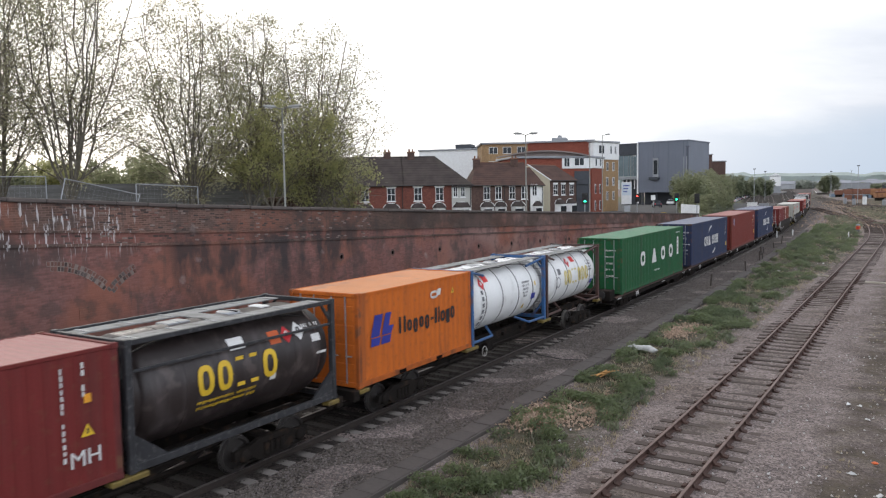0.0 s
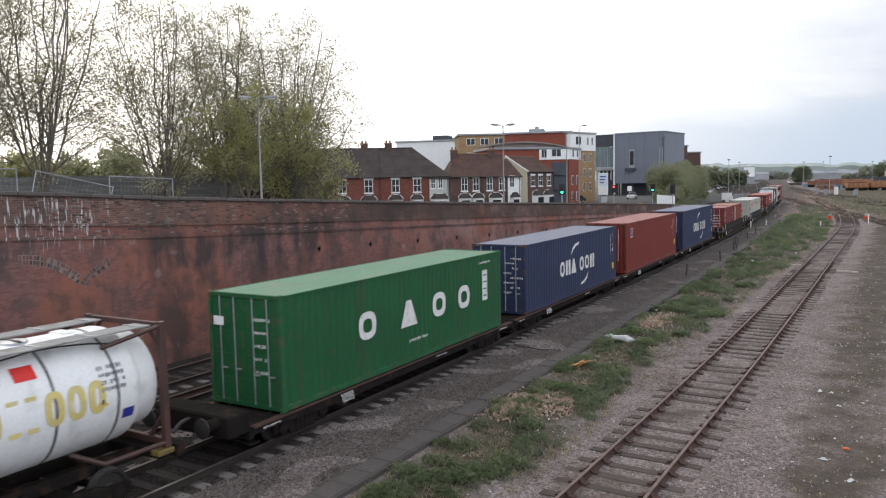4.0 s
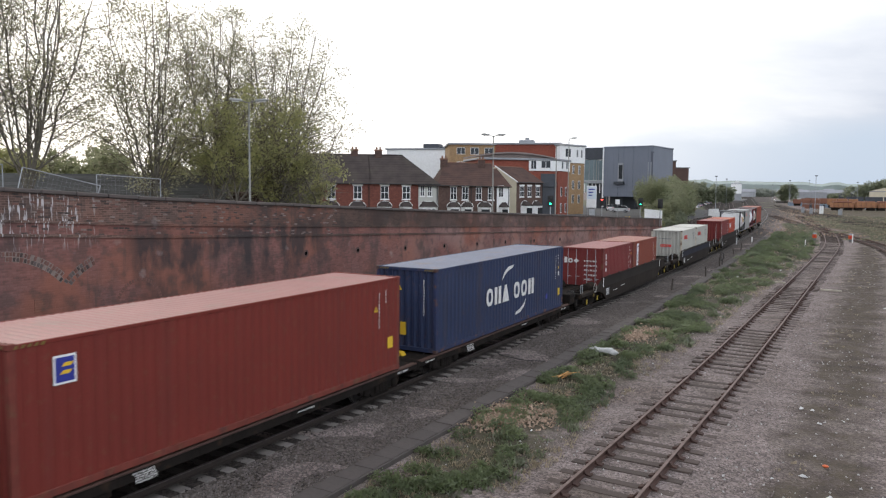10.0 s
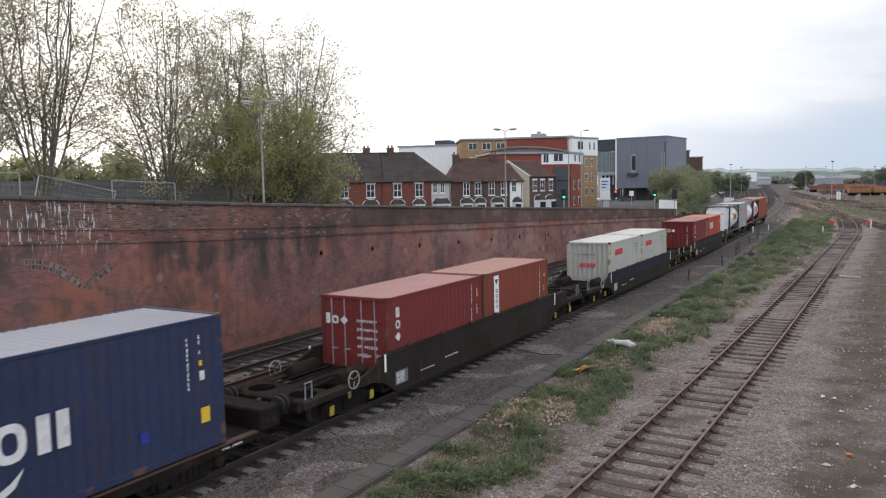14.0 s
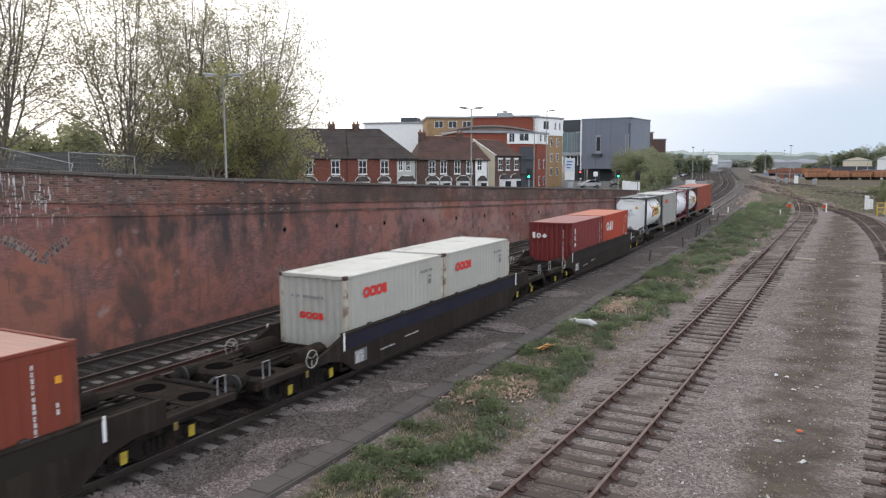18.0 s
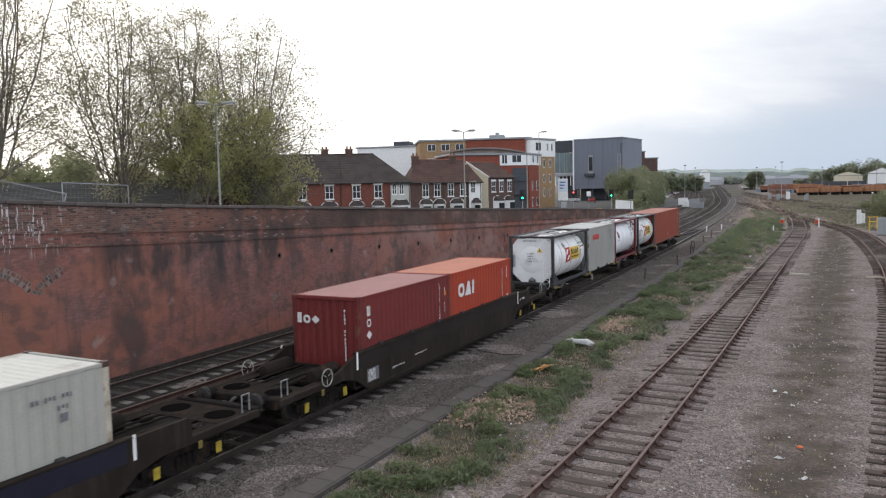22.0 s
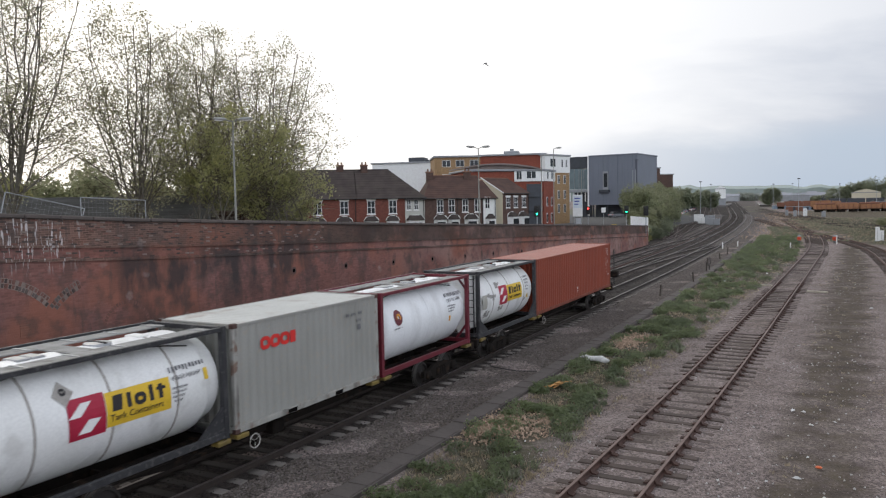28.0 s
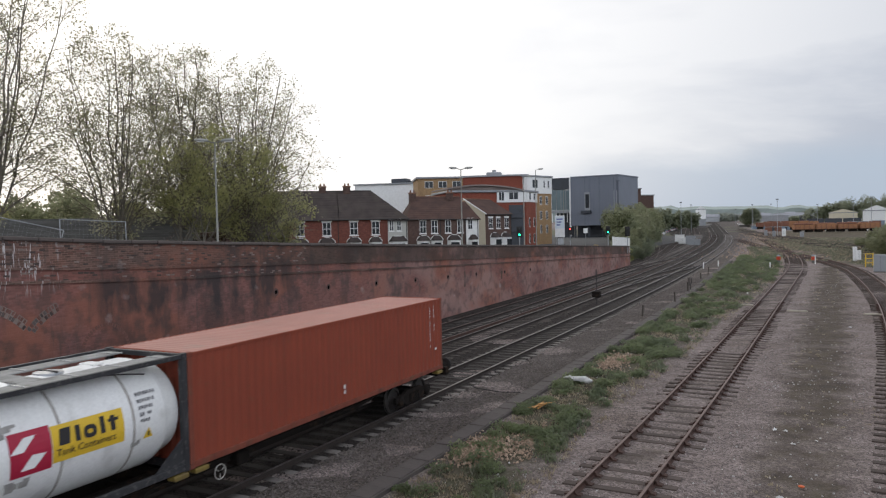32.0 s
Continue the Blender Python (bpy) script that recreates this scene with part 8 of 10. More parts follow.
# white hoarding at the end of the wall
p_ = sight(-14.2, 103)
hb = thing("white_barrier", "white panelled barrier at the end of the wall", "barrier", "", pose(p_.x, p_.y, 0, 0, 0, 40))
for k in range(8):
    part("panel", Shape().box(k * 0.32, k * 0.32 + 0.3, -0.03, 0.03, 1.5, 4.05 - 0.03 * k, 0.015), "white_paint", hb)
part("rail", Shape().box(0, 2.6, 0.03, 0.08, 3.4, 3.5, 0.01), "steel_grey", hb)
for x, y, l in ((-33.6, 97.5, 2.2), (-37.5, 101, 3.0), (-41, 104, 3.0)):
    b_ = thing("road_bollard", "short grey concrete bollard", "bollard", "bollards", pose(x, y, land(x, y)))
    part("post", Shape().lathe([(0.12, -0.1), (0.12, 0.8), (0.1, 0.9), (0.0, 0.93)], 10, "z"), "concrete", b_, smooth=True)


# temporary fence panels behind the parapet
def fence_panel(y0, y1, z0, z1, x=-25.3, sag=0.0, label="leaning wire mesh fence panel with steel tube frame"):
    f = thing("mesh_fence_panel", label, "fence", "temporary fence panels")
    ga, gb = road_level(y0), road_level(y1)
    for y, g, z in ((y0, ga, z0), (y1, gb, z1)):
        part("upright", Shape().tube([(x, y + sag, g), (x, y, z)], 0.022, 6), "steel_grey", f)
        part("foot", Shape().box(x - 0.35, x + 0.35, y + sag - 0.12, y + sag + 0.12, g - 0.02, g + 0.13, 0.02), "concrete", f, "concrete fence foot")
    part("top_tube", Shape().tube([(x, y0, z0), (x, y1, z1)], 0.022, 6), "steel_grey", f)
    part("bottom_tube", Shape().tube([(x, y0 + sag, ga + 0.25), (x, y1 + sag, gb + 0.25)], 0.018, 6), "steel_grey", f)
    w = Shape()
    for k in range(1, 18):
        u = k / 18
        w.tube([(x, y0 + (y1 - y0) * u + sag, ga + (gb - ga) * u + 0.25), (x, y0 + (y1 - y0) * u, z0 + (z1 - z0) * u)], 0.003, 3, False)
    for k in range(1, 9):
        u = k / 9
        w.tube([(x, y0 + sag * (1 - u), ga + 0.25 + (z0 - ga - 0.25) * u), (x, y1 + sag * (1 - u), gb + 0.25 + (z1 - gb - 0.25) * u)], 0.003, 3, False)
    tagged(part("wire_mesh", w, "steel_grey", f, "thin welded wire mesh"), kind="stuff")


fence_panel(11.6, 14.9, 6.95, 7.0)
fence_panel(15.6, 18.6, 6.93, 6.32, sag=-0.5, label="tilted wire mesh fence panel, one end sunk")
fence_panel(18.45, 21.4, 6.74, 6.62)
fence_panel(8.0, 11.4, 7.3, 7.2)

# low timber shed with boarded roof behind the fence
sa, sb = sight(-66, 62), sight(-45.5, 55)
ang = math.degrees(math.atan2(sb.y - sa.y, sb.x - sa.x))
ln = (sb - sa).length
sh = thing("timber_shed", "long low grey shed with boarded roof", "shed", "", pose(sa.x, sa.y, 0, 0, 0, ang))
part("wall", Shape().box(0, ln, 0.3, 4.5, 1.2, 5.2), "sleeper_wood", sh)
M["grey_board"] = surface("grey_weathered_board", (0.20, 0.195, 0.185), (0.15, 0.145, 0.135), rough=0.9, scale=1.5, fine=20, bump=0.2, obj=0.5)
for k in range(13):
    part("roof_board", Shape().box(0, ln, k * 0.36, k * 0.36 + 0.40, 5.06 + k * 0.165, 5.24 + k * 0.165, 0.01), "grey_board", sh)
M["low_house"] = surface("dark_red_roof", (0.12, 0.05, 0.04), rough=0.9, bump=0.1)
t_, w_ = block("low_house", "small reddish house behind the trees", "house", -47, -43, 66, 64, 2.0, 5.6, "house_brown", 6, 0.3, "", "tile")
t_, w_ = block("brick_outhouse", "red brick outhouse with white window", "house", -40.5, -38.4, 88, 90, 1.3, 5.6, "house_brick", 6, 0.3, "", "slate")
rows_of_windows(t_, [w_ * 0.6], [4.1], 1.2, 1.0)


# cars
def car(label, col, m):
    """A small hatchback: shell, glasshouse, wheels, lights."""
    c = thing("car", label, "car", "cars on the road", m)
    paint = surface("car_paint_" + label.split()[0], col, lerp3(col, 0.9), rough=0.25, scale=1, bump=0, coat=0.5)
    prof = [(-2.0, 0.35), (-2.05, 0.75), (-1.9, 0.95), (-1.2, 1.02), (1.0, 1.0), (1.8, 0.9), (2.05, 0.7), (2.05, 0.35)]
    part("body", Shape().extrude([(-0.85, y, z) for y, z in prof], (1.7, 0, 0)), paint, c)
    cab = [(-1.7, 1.0), (-1.35, 1.42), (0.1, 1.46), (0.95, 1.0)]
    part("cabin", Shape().extrude([(-0.7, y, z) for y, z in cab], (1.4, 0, 0)), "glass", c, "dark glasshouse")
    part("roof", Shape().box(-0.68, 0.68, -1.3, 0.1, 1.42, 1.48, 0.03), paint, c)
    for x in (-0.8, 0.8):
        for y in (-1.3, 1.3):
            w = part("wheel", Shape().lathe([(0.0, -0.1), (0.3, -0.1), (0.31, 0.0), (0.3, 0.1), (0.0, 0.1)], 14, "x", (x, y, 0.31)), "black", c)
            part("rim", Shape().lathe([(0.0, 0.11 if x > 0 else -0.11), (0.18, 0.105 if x > 0 else -0.105)], 10, "x", (x, y, 0.31)), "steel_grey", w)
    for x in (-0.62, 0.62):
        part("headlight", Shape().box(x - 0.16, x + 0.16, 1.98, 2.06, 0.68, 0.82, 0.02), "headlight", c)
        part("tail_light", Shape().box(x - 0.12, x + 0.12, -2.07, -2.0, 0.72, 0.9, 0.02), "red", c)
    return c


M["headlight"] = surface("headlamp_glass", (0.75, 0.75, 0.72), rough=0.2, bump=0)


def road_z(x, y):
    return land(x, y) + 0.1


CARS = []


def driven(label, col, stops):
    """stops: seconds, direction and distance of the car; it faces the way it goes, towards us in the end."""
    rows = []
    for i, (t, az, d) in enumerate(stops):
        p = sight(az, d)
        rows.append((t, p))
    c = car(label, col, pose(rows[0][1].x, rows[0][1].y, road_z(*rows[0][1].xy)))
    CARS.append((c, rows))


driven("dark hatchback leaving the junction", (0.05, 0.05, 0.06), ((0, -15.9, 178.0), (2, -16.87, 200), (3.5, -19.4, 150), (5, -21.6, 150), (32, -21.6, 150)))
driven("white hatchback waiting at the junction", (0.7, 0.7, 0.7), ((0, -14.91, 200), (6, -16.67, 153.0), (7, -16.51, 161.0), (9, -16.53, 177.0), (11, -16.82, 200), (12, -17.99, 200), (14, -21.6, 150), (32, -21.6, 150)))
driven("white estate car on the road", (0.66, 0.66, 0.68), ((0, -12.4, 190), (6, -12.4, 190), (8, -14.89, 168.0), (9, -15.84, 162.0), (10, -15.96, 170.0), (11, -15.79, 195.0), (12, -16.22, 200), (13, -17.17, 200), (14, -18.21, 200), (16.5, -21.6, 150), (32, -21.6, 150)))
driven("silver saloon turning off the road", (0.42, 0.43, 0.45), ((0, -12.4, 190), (3.5, -12.4, 190), (6, -17.68, 154.0), (7, -17.94, 151.0), (9, -21.6, 150), (32, -21.6, 150)))
driven("dark saloon with dipped lights", (0.06, 0.06, 0.07), ((0, -12.4, 190), (9.5, -12.4, 190), (12, -14.83, 158.0), (13, -15.62, 155.0), (14, -16.58, 200), (17, -16.51, 182.0), (18, -14.73, 153.0), (19, -15.42, 153.0), (20.4, -18.6, 150), (22, -21.6, 150), (32, -21.6, 150)))
driven("pale saloon crossing the junction", (0.6, 0.6, 0.62), ((0, -12.4, 190), (14.5, -12.4, 190), (17, -15.54, 146.0), (18, -16.58, 145.0), (19, -17.76, 150.0), (21, -21.6, 150), (32, -21.6, 150)))
driven("dark red hatchback waiting at the lights", (0.32, 0.03, 0.03), ((0, -12.4, 190), (16.5, -12.4, 190), (19, -16.29, 153.0), (20.5, -16.27, 163.0), (21, -16.09, 182.0), (22, -15.94, 188.0), (22.5, -15.96, 194.0), (23, -16.45, 200.0), (24.5, -14.2, 185), (26, -12.4, 190), (32, -12.4, 190)))
driven("silver hatchback passing the lights", (0.5, 0.51, 0.53), ((0, -12.4, 190), (19, -12.4, 190), (21.5, -17.04, 200), (22, -17.44, 200), (24, -21.6, 150), (32, -21.6, 150)))
driven("silver estate coming out of the side road", (0.45, 0.46, 0.48), ((0, -21.6, 150), (22.4, -21.6, 150), (24, -17.57, 200), (25, -14.2, 185), (26.2, -12.4, 190), (32, -12.4, 190)))
driven("grey saloon driving away", (0.25, 0.26, 0.28), ((0, -21.6, 150), (25.4, -21.6, 150), (27.5, -16.27, 200), (28, -15.25, 200), (29.2, -12.4, 190), (32, -12.4, 190)))
driven("dark hatchback passing the building", (0.05, 0.055, 0.07), ((0, -21.6, 150), (28, -21.6, 150), (30, -16.24, 200), (31.6, -12.4, 190), (32, -12.4, 190)))

# ---- trees, bushes, weeds ----
M["bark"] = surface("grey_brown_bark", (0.20, 0.175, 0.14), (0.12, 0.105, 0.085), rough=0.95, scale=3, fine=20, bump=0.5)
M["twig"] = surface("grey_brown_twigs", (0.18, 0.155, 0.12), (0.12, 0.10, 0.08), rough=0.95, scale=3, bump=0.1)


def leaf_mat(name, a, b):
    """Thin leaves: colour differs from leaf to leaf, and light comes through."""
    m = surface(name, a, b, rough=0.6, scale=0.5, fine=9, bump=0, island=0.45)
    n, l = m.node_tree.nodes, m.node_tree.links
    p = n["Principled BSDF"]
    tr = n.new("ShaderNodeBsdfTranslucent")
    br = n.new("ShaderNodeBrightContrast")
    br.inputs["Bright"].default_value = 0.16
    l.new(p.inputs["Base Color"].links[0].from_socket, br.inputs["Color"])
    l.new(br.outputs[0], tr.inputs["Color"])
    mx = n.new("ShaderNodeMixShader")
    mx.inputs[0].default_value = 0.62
    l.new(p.outputs[0], mx.inputs[1])
    l.new(tr.outputs[0], mx.inputs[2])
    l.new(mx.outputs[0], n["Material Output"].inputs["Surface"])
    return m


M["leaf_sparse"] = leaf_mat("young_bronze_green_leaves", (0.35, 0.33, 0.165), (0.29, 0.26, 0.135))
M["leaf_dense"] = leaf_mat("olive_green_leaves", (0.39, 0.375, 0.12), (0.30, 0.29, 0.09))
M["leaf_olive"] = leaf_mat("yellow_olive_leaves", (0.34, 0.33, 0.115), (0.28, 0.275, 0.10))
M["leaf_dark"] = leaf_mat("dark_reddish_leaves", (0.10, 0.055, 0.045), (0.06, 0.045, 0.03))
M["leaf_bright"] = leaf_mat("bright_green_leaves", (0.20, 0.22, 0.080), (0.125, 0.145, 0.055))
M["leaf_bush"] = leaf_mat("bush_leaves", (0.205, 0.215, 0.082), (0.13, 0.145, 0.056))
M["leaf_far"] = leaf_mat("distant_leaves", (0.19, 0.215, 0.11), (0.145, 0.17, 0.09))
# greyed and paled: distance haze is mixed into this leaf colour
M["leaf_haze_tint"] = leaf_mat("haze_tinted_leaves", (0.24, 0.27, 0.22), (0.20, 0.23, 0.19))
M["leaf_hedge"] = leaf_mat("hedge_leaves", (0.33, 0.34, 0.15), (0.26, 0.27, 0.12))
M["weed"] = leaf_mat("weed_leaves", (0.130, 0.150, 0.066), (0.066, 0.076, 0.036))
M["weed_fresh"] = leaf_mat("fresh_weed_leaves", (0.120, 0.168, 0.052), (0.062, 0.090, 0.032))
M["weed_leafy"] = leaf_mat("leafy_weed_leaves", (0.150, 0.195, 0.060), (0.070, 0.105, 0.034))
M["weed_dry"] = leaf_mat("dry_grass", (0.36, 0.29, 0.18), (0.26, 0.20, 0.12))
M["grass_far"] = surface("trackside_grass", (0.085, 0.115, 0.035), (0.12, 0.11, 0.05), rough=0.95, scale=0.35, fine=4.0, bump=0.6, world_space=True)


class Leaves:
    def __init__(self, rng):
        self.v, self.f, self.r = [], [], rng

    def put(self, p, size):
        r = self.r
        a = Vector((r.gauss(0, 1), r.gauss(0, 1), r.gauss(0, 0.7))).normalized()
        b = a.cross(Vector((r.gauss(0, 1), r.gauss(0, 1), r.gauss(0, 1)))).normalized()
        s = size * r.uniform(0.6, 1.3)
        k = len(self.v)
        c = a.cross(b) * s * 0.15
        self.v += [tuple(p - a * s * 0.5), tuple(p + b * s * 0.32 + c), tuple(p + a * s * 0.5), tuple(p - b * s * 0.32 + c)]
        self.f += [(k, k + 1, k + 2, k + 3)]

    def mesh(self, name, mat):
        me = bpy.data.meshes.new(name)
        me.from_pydata(self.v, [], self.f)
        me.materials.append(M[mat])
        return me


def tree(label, x, y, z0, lobes, seed, fork=3.0, limbs=8, leaves=7, leaf=0.15, leaf_mat_="leaf_sparse", girth=0.16, stems=1, droop=0.0, spread=0.16, dense=1.0, low=70.0, gap=0.5, bare=-0.16):
    """Limbs fan from a forked trunk to the edge of the crown; they carry branches, those carry sprays, and leaves sit in tufts at the ends of the twigs.
    lobes: (x, y, z, radius, half height) of the crown."""
    r = random.Random(seed)
    t = thing("tree", label, "tree", "trees behind the wall", pose(x, y, z0))
    wood, fine, lv = Shape(), Shape(), Leaves(r)

    def depth(p):
        """How far inside the crown: 1 in the middle of a lobe, 0 on its edge."""
        best = -9.0
        for lx, ly, lz, lr, lh in lobes:
            d = Vector(((p.x - lx) / lr, (p.y - ly) / lr, (p.z - lz) / lh))
            w = 1.0 + 0.16 * noise.noise(d.normalized() * 2.2 + Vector((seed, lx, 0))) + 0.10 * noise.noise(d.normalized() * 5.5 + Vector((0, seed, 1)))
            best = max(best, 1.0 - d.length / w)
        return best

    def aside(d, angle, turn):
        u = d.cross(Vector((0, 0, 1)) if abs(d.z) < 0.95 else Vector((1, 0, 0))).normalized()
        w = d.cross(u)
        return (d * math.cos(angle) + (u * math.cos(turn) + w * math.sin(turn)) * math.sin(angle)).normalized()

    def tuft(p, d):
        if noise.noise(p * gap + Vector((seed, 0, 0))) < bare:
            return
        for _ in range(leaves):
            lv.put(p + d * r.uniform(-0.35, 0.1) + Vector((r.gauss(0, spread), r.gauss(0, spread), r.gauss(-0.3 * droop, spread))), leaf)

    def branch(p, d, length, rad, level, goal=None):
        n = max(2, min(9, int(length / (0.9, 0.7, 0.4, 0.3)[level])))
        pts, dirs = [p], [d]
        for i in range(n):
            lift = (0.0, 0.02, 0.05, 0.06)[level] - droop * (0.0, 0.10, 0.22, 0.30)[level]
            d = (d + Vector((r.gauss(0, 0.11), r.gauss(0, 0.11), r.gauss(0, 0.09) + lift))).normalized()
            if goal is not None:
                u, base = (i + 1) / n, pts[0]
                mid = Vector((base.x + (goal.x - base.x) * 0.50, base.y + (goal.y - base.y) * 0.50, base.z + (goal.z - base.z) * 0.38))
                q = base * (1 - u) ** 2 + mid * (2 * u * (1 - u)) + goal * (u * u) + Vector((r.gauss(0, 0.13), r.gauss(0, 0.13), r.gauss(0, 0.08))) * min(1.0, 2 * u)
                d = (q - p).normalized()
                p = q
            else:
                p = p + d * length / n
            pts.append(p)
            dirs.append(d)
            if level and depth(p) < 0.0:
                break
        k = len(pts) - 1
        rs = [rad * (1 - 0.68 * i / k) for i in range(k + 1)]
        big = rad > 0.035
        (wood if big else fine).tube(pts, rs, 7 if level == 0 else 5 if big else 3, False)
        if level == 3:
            tuft(pts[-1], dirs[-1])
            return
        turn = r.uniform(0, 6.28)
        first = (0.10, 0.15, 0.12)[level]
        count = max(2, round(length * (1.25, 1.7, 2.6)[level] * dense))
        for c in range(count):
            u = first + (1 - first) * (c + r.random() * 0.8) / count
            i = min(k - 1, int(u * k))
            q = pts[i].lerp(pts[i + 1], u * k - i)
            turn += 2.4
            if depth(q) < (-0.75, -0.1, -0.06)[level]:
                continue
            e = aside(dirs[i + 1], radians(r.uniform(32, 66)), turn)
            ln = length * (0.50, 0.50, 0.55)[level] * (1.1 - 0.6 * u) * r.uniform(0.75, 1.2)
            ln = min(max(ln, (1.3, 0.6, 0.3)[level]), (5.0, 2.2, 0.8)[level])
            branch(q, e, ln, max((0.022, 0.011, 0.006)[level], rs[i] * (0.55, 0.5, 0.5)[level]), level + 1)
        if level == 2:
            tuft(pts[-1], dirs[-1])

    tot = sum(q[3] * q[4] for q in lobes)
    feet = []
    for k in range(stems):
        a = 2 * math.pi * k / stems + 0.6
        foot = Vector((math.cos(a), math.sin(a), 0)) * (0.3 if stems > 1 else 0.0)
        top = foot * 2.6 + Vector((r.gauss(0, 0.12), r.gauss(0, 0.12), fork * r.uniform(0.9, 1.1)))
        pts = [foot + Vector((0, 0, -0.3)), foot * 1.1 + Vector((0, 0, 0.4)), foot.lerp(top, 0.6) + Vector((r.gauss(0, 0.05), r.gauss(0, 0.05), 0)), top]
        g = girth / stems ** 0.5
        wood.tube(pts, [g * 1.5, g * 1.15, g, g * 0.9], 10, False)
        feet.append((top, g))
    for li, (lx, ly, lz, lr, lh) in enumerate(lobes):
        m = max(2, round(limbs * lr * lh / tot))
        for k in range(m):
            a = 2.4 * k + li * 1.3 + r.uniform(-0.3, 0.3)
            v = math.sin(radians(low)) * ((k + 0.5) / m) ** 0.6
            goal = Vector((lx + math.cos(a) * lr * v, ly + math.sin(a) * lr * v, lz + lh * math.sqrt(max(0.0, 1 - v * v)) * 0.96))
            top, g = feet[(k + li) % stems]
            start = top - Vector((0, 0, r.uniform(0.0, 0.22) * fork))
            way = goal - start
            d = (way.normalized() + Vector((way.x, way.y, 0)).normalized() * 0.14 - Vector((0, 0, 0.12))).normalized()
            branch(start, d, way.length, g * r.uniform(0.38, 0.58), 0, goal)
    part("trunk", wood, "bark", t, "forked grey-brown trunk and limbs", True)
    part("branchwork", fine, "twig", t, "fine grey-brown branches")
    part("crown", lv.mesh("crown", leaf_mat_), None, t, "crown of small spring leaves")
    return t


def clump(name, label, category, group, centre, lobes, leaves, size, mat, seed, stems=True, kind=""):
    """A bushy plant: lobes of leaves with an uneven outline over a few stems."""
    r = random.Random(seed)
    t = thing(name, label, category, group, pose(*centre))
    lv, st = Leaves(r), Shape()
    tot = sum(l[3] * l[4] for l in lobes)
    for lx, ly, lz, lr, lh in lobes:
        knobs = []
        for _ in range(16):
            d = Vector((r.gauss(0, 1), r.gauss(0, 1), r.gauss(0.2, 0.9))).normalized()
            knobs.append((d * r.uniform(0.5, 0.82), r.uniform(0.24, 0.46)))
        for _ in range(int(leaves * lr * lh / tot)):
            c, w = knobs[r.randrange(16)]
            d = Vector((r.gauss(0, 1), r.gauss(0, 1), r.gauss(0, 1))).normalized() * w * r.uniform(0.55, 1.05)
            lv.put(Vector((lx + (c.x + d.x) * lr, ly + (c.y + d.y) * lr, max(0.02, lz + (c.z + d.z) * lh))), size)
        if stems:
            for k in range(3):
                st.tube([(lx * 0.4 + r.gauss(0, 0.2), ly * 0.4 + r.gauss(0, 0.2), -0.2), (lx * 0.7, ly * 0.7, lz * 0.6), (lx + r.gauss(0, lr * 0.3), ly + r.gauss(0, lr * 0.3), lz + lh * 0.5)], [0.09, 0.05, 0.02], 5)
    if st.f:
        part("stem", st, "bark", t)
    part("foliage", lv.mesh("foliage", mat), None, t)
    return t


for lab, az, d, z0, limbs_, fork_, seed_, lobes_ in (
        ("tall plane tree with sparse young leaves", -58.0, 50, 3.6, 10, 2.2, 11, [(0, 0, 11.0, 5.8, 7.4), (0.8, 0.5, 15.5, 4.8, 5.2)]),
        ("tall bare-limbed tree with sparse young leaves", -62.0, 55, 3.4, 9, 2.6, 12, [(0, 0, 12, 5.4, 7.6), (-0.5, 0, 16, 4.4, 5.5)]),
        ("leaning tree with sparse young leaves", -66.5, 50, 3.6, 9, 2.4, 13, [(1.6, 1.0, 11, 5.6, 7.2)]),
        ("tall forked tree with sparse young leaves", -50.5, 52, 3.4, 10, 1.3, 14, [(0, 0, 8.6, 5.0, 6.0), (0.2, 0.2, 11.4, 3.8, 4.0)]),
        ("broad tree with bronze-green young leaves", -46.0, 58, 3.0, 10, 1.8, 15, [(0, 0, 9.6, 5.0, 6.2), (0.2, 0, 12.4, 3.8, 3.9)]),
        ("rounded tree with bronze-green young leaves", -41.8, 58, 2.8, 17, 1.6, 16, [(0.4, 0.3, 8.6, 6.2, 5.8), (0.5, 0.3, 11.2, 4.9, 4.5), (1.6, 1.1, 6.4, 4.8, 3.2)])):
    p_ = sight(az, d)
    tree(lab, p_.x, p_.y, z0, lobes_, seed_, fork_, limbs_, 6, 0.15, girth=0.17, dense=0.70 if az < -55 else 0.79 if az < -45 else 0.88, spread=0.19, low=80.0)
for lab, az, d, z0, limbs_, fork_, seed_, lobes_, mt, st_, dr in (
        ("dense olive-green tree with low forked pale stems", -45.2, 52, 3.7, 13, 1.5, 17, [(-0.4, -0.3, 6.0, 3.4, 2.9), (-2.0, -1.4, 4.4, 2.4, 1.6), (1.8, 1.2, 6.4, 3.2, 2.9), (0.4, 0.2, 4.4, 3.4, 1.5)], "leaf_dense", 2, 0.15),
        ("dense drooping green tree beside the lamp", -40.9, 54, 3.4, 12, 1.3, 18, [(0, 0, 5.4, 3.0, 3.0), (1.6, 1.1, 3.8, 2.6, 1.9), (-1.6, -1.0, 3.6, 2.2, 1.5)], "leaf_dense", 2, 0.35),
        ("drooping willow-green tree behind the parapet", -39.0, 55, 3.2, 8, 1.1, 19, [(0, 0, 3.7, 2.1, 2.3), (0.6, 0.4, 2.7, 1.8, 1.4)], "leaf_olive", 2, 0.5)):
    p_ = sight(az, d)
    tree(lab, p_.x, p_.y, z0, lobes_, seed_, fork_, limbs_, 15, 0.20, mt, 0.15, st_, dr, 0.22, 0.90, 88.0, 0.62, 0.02)
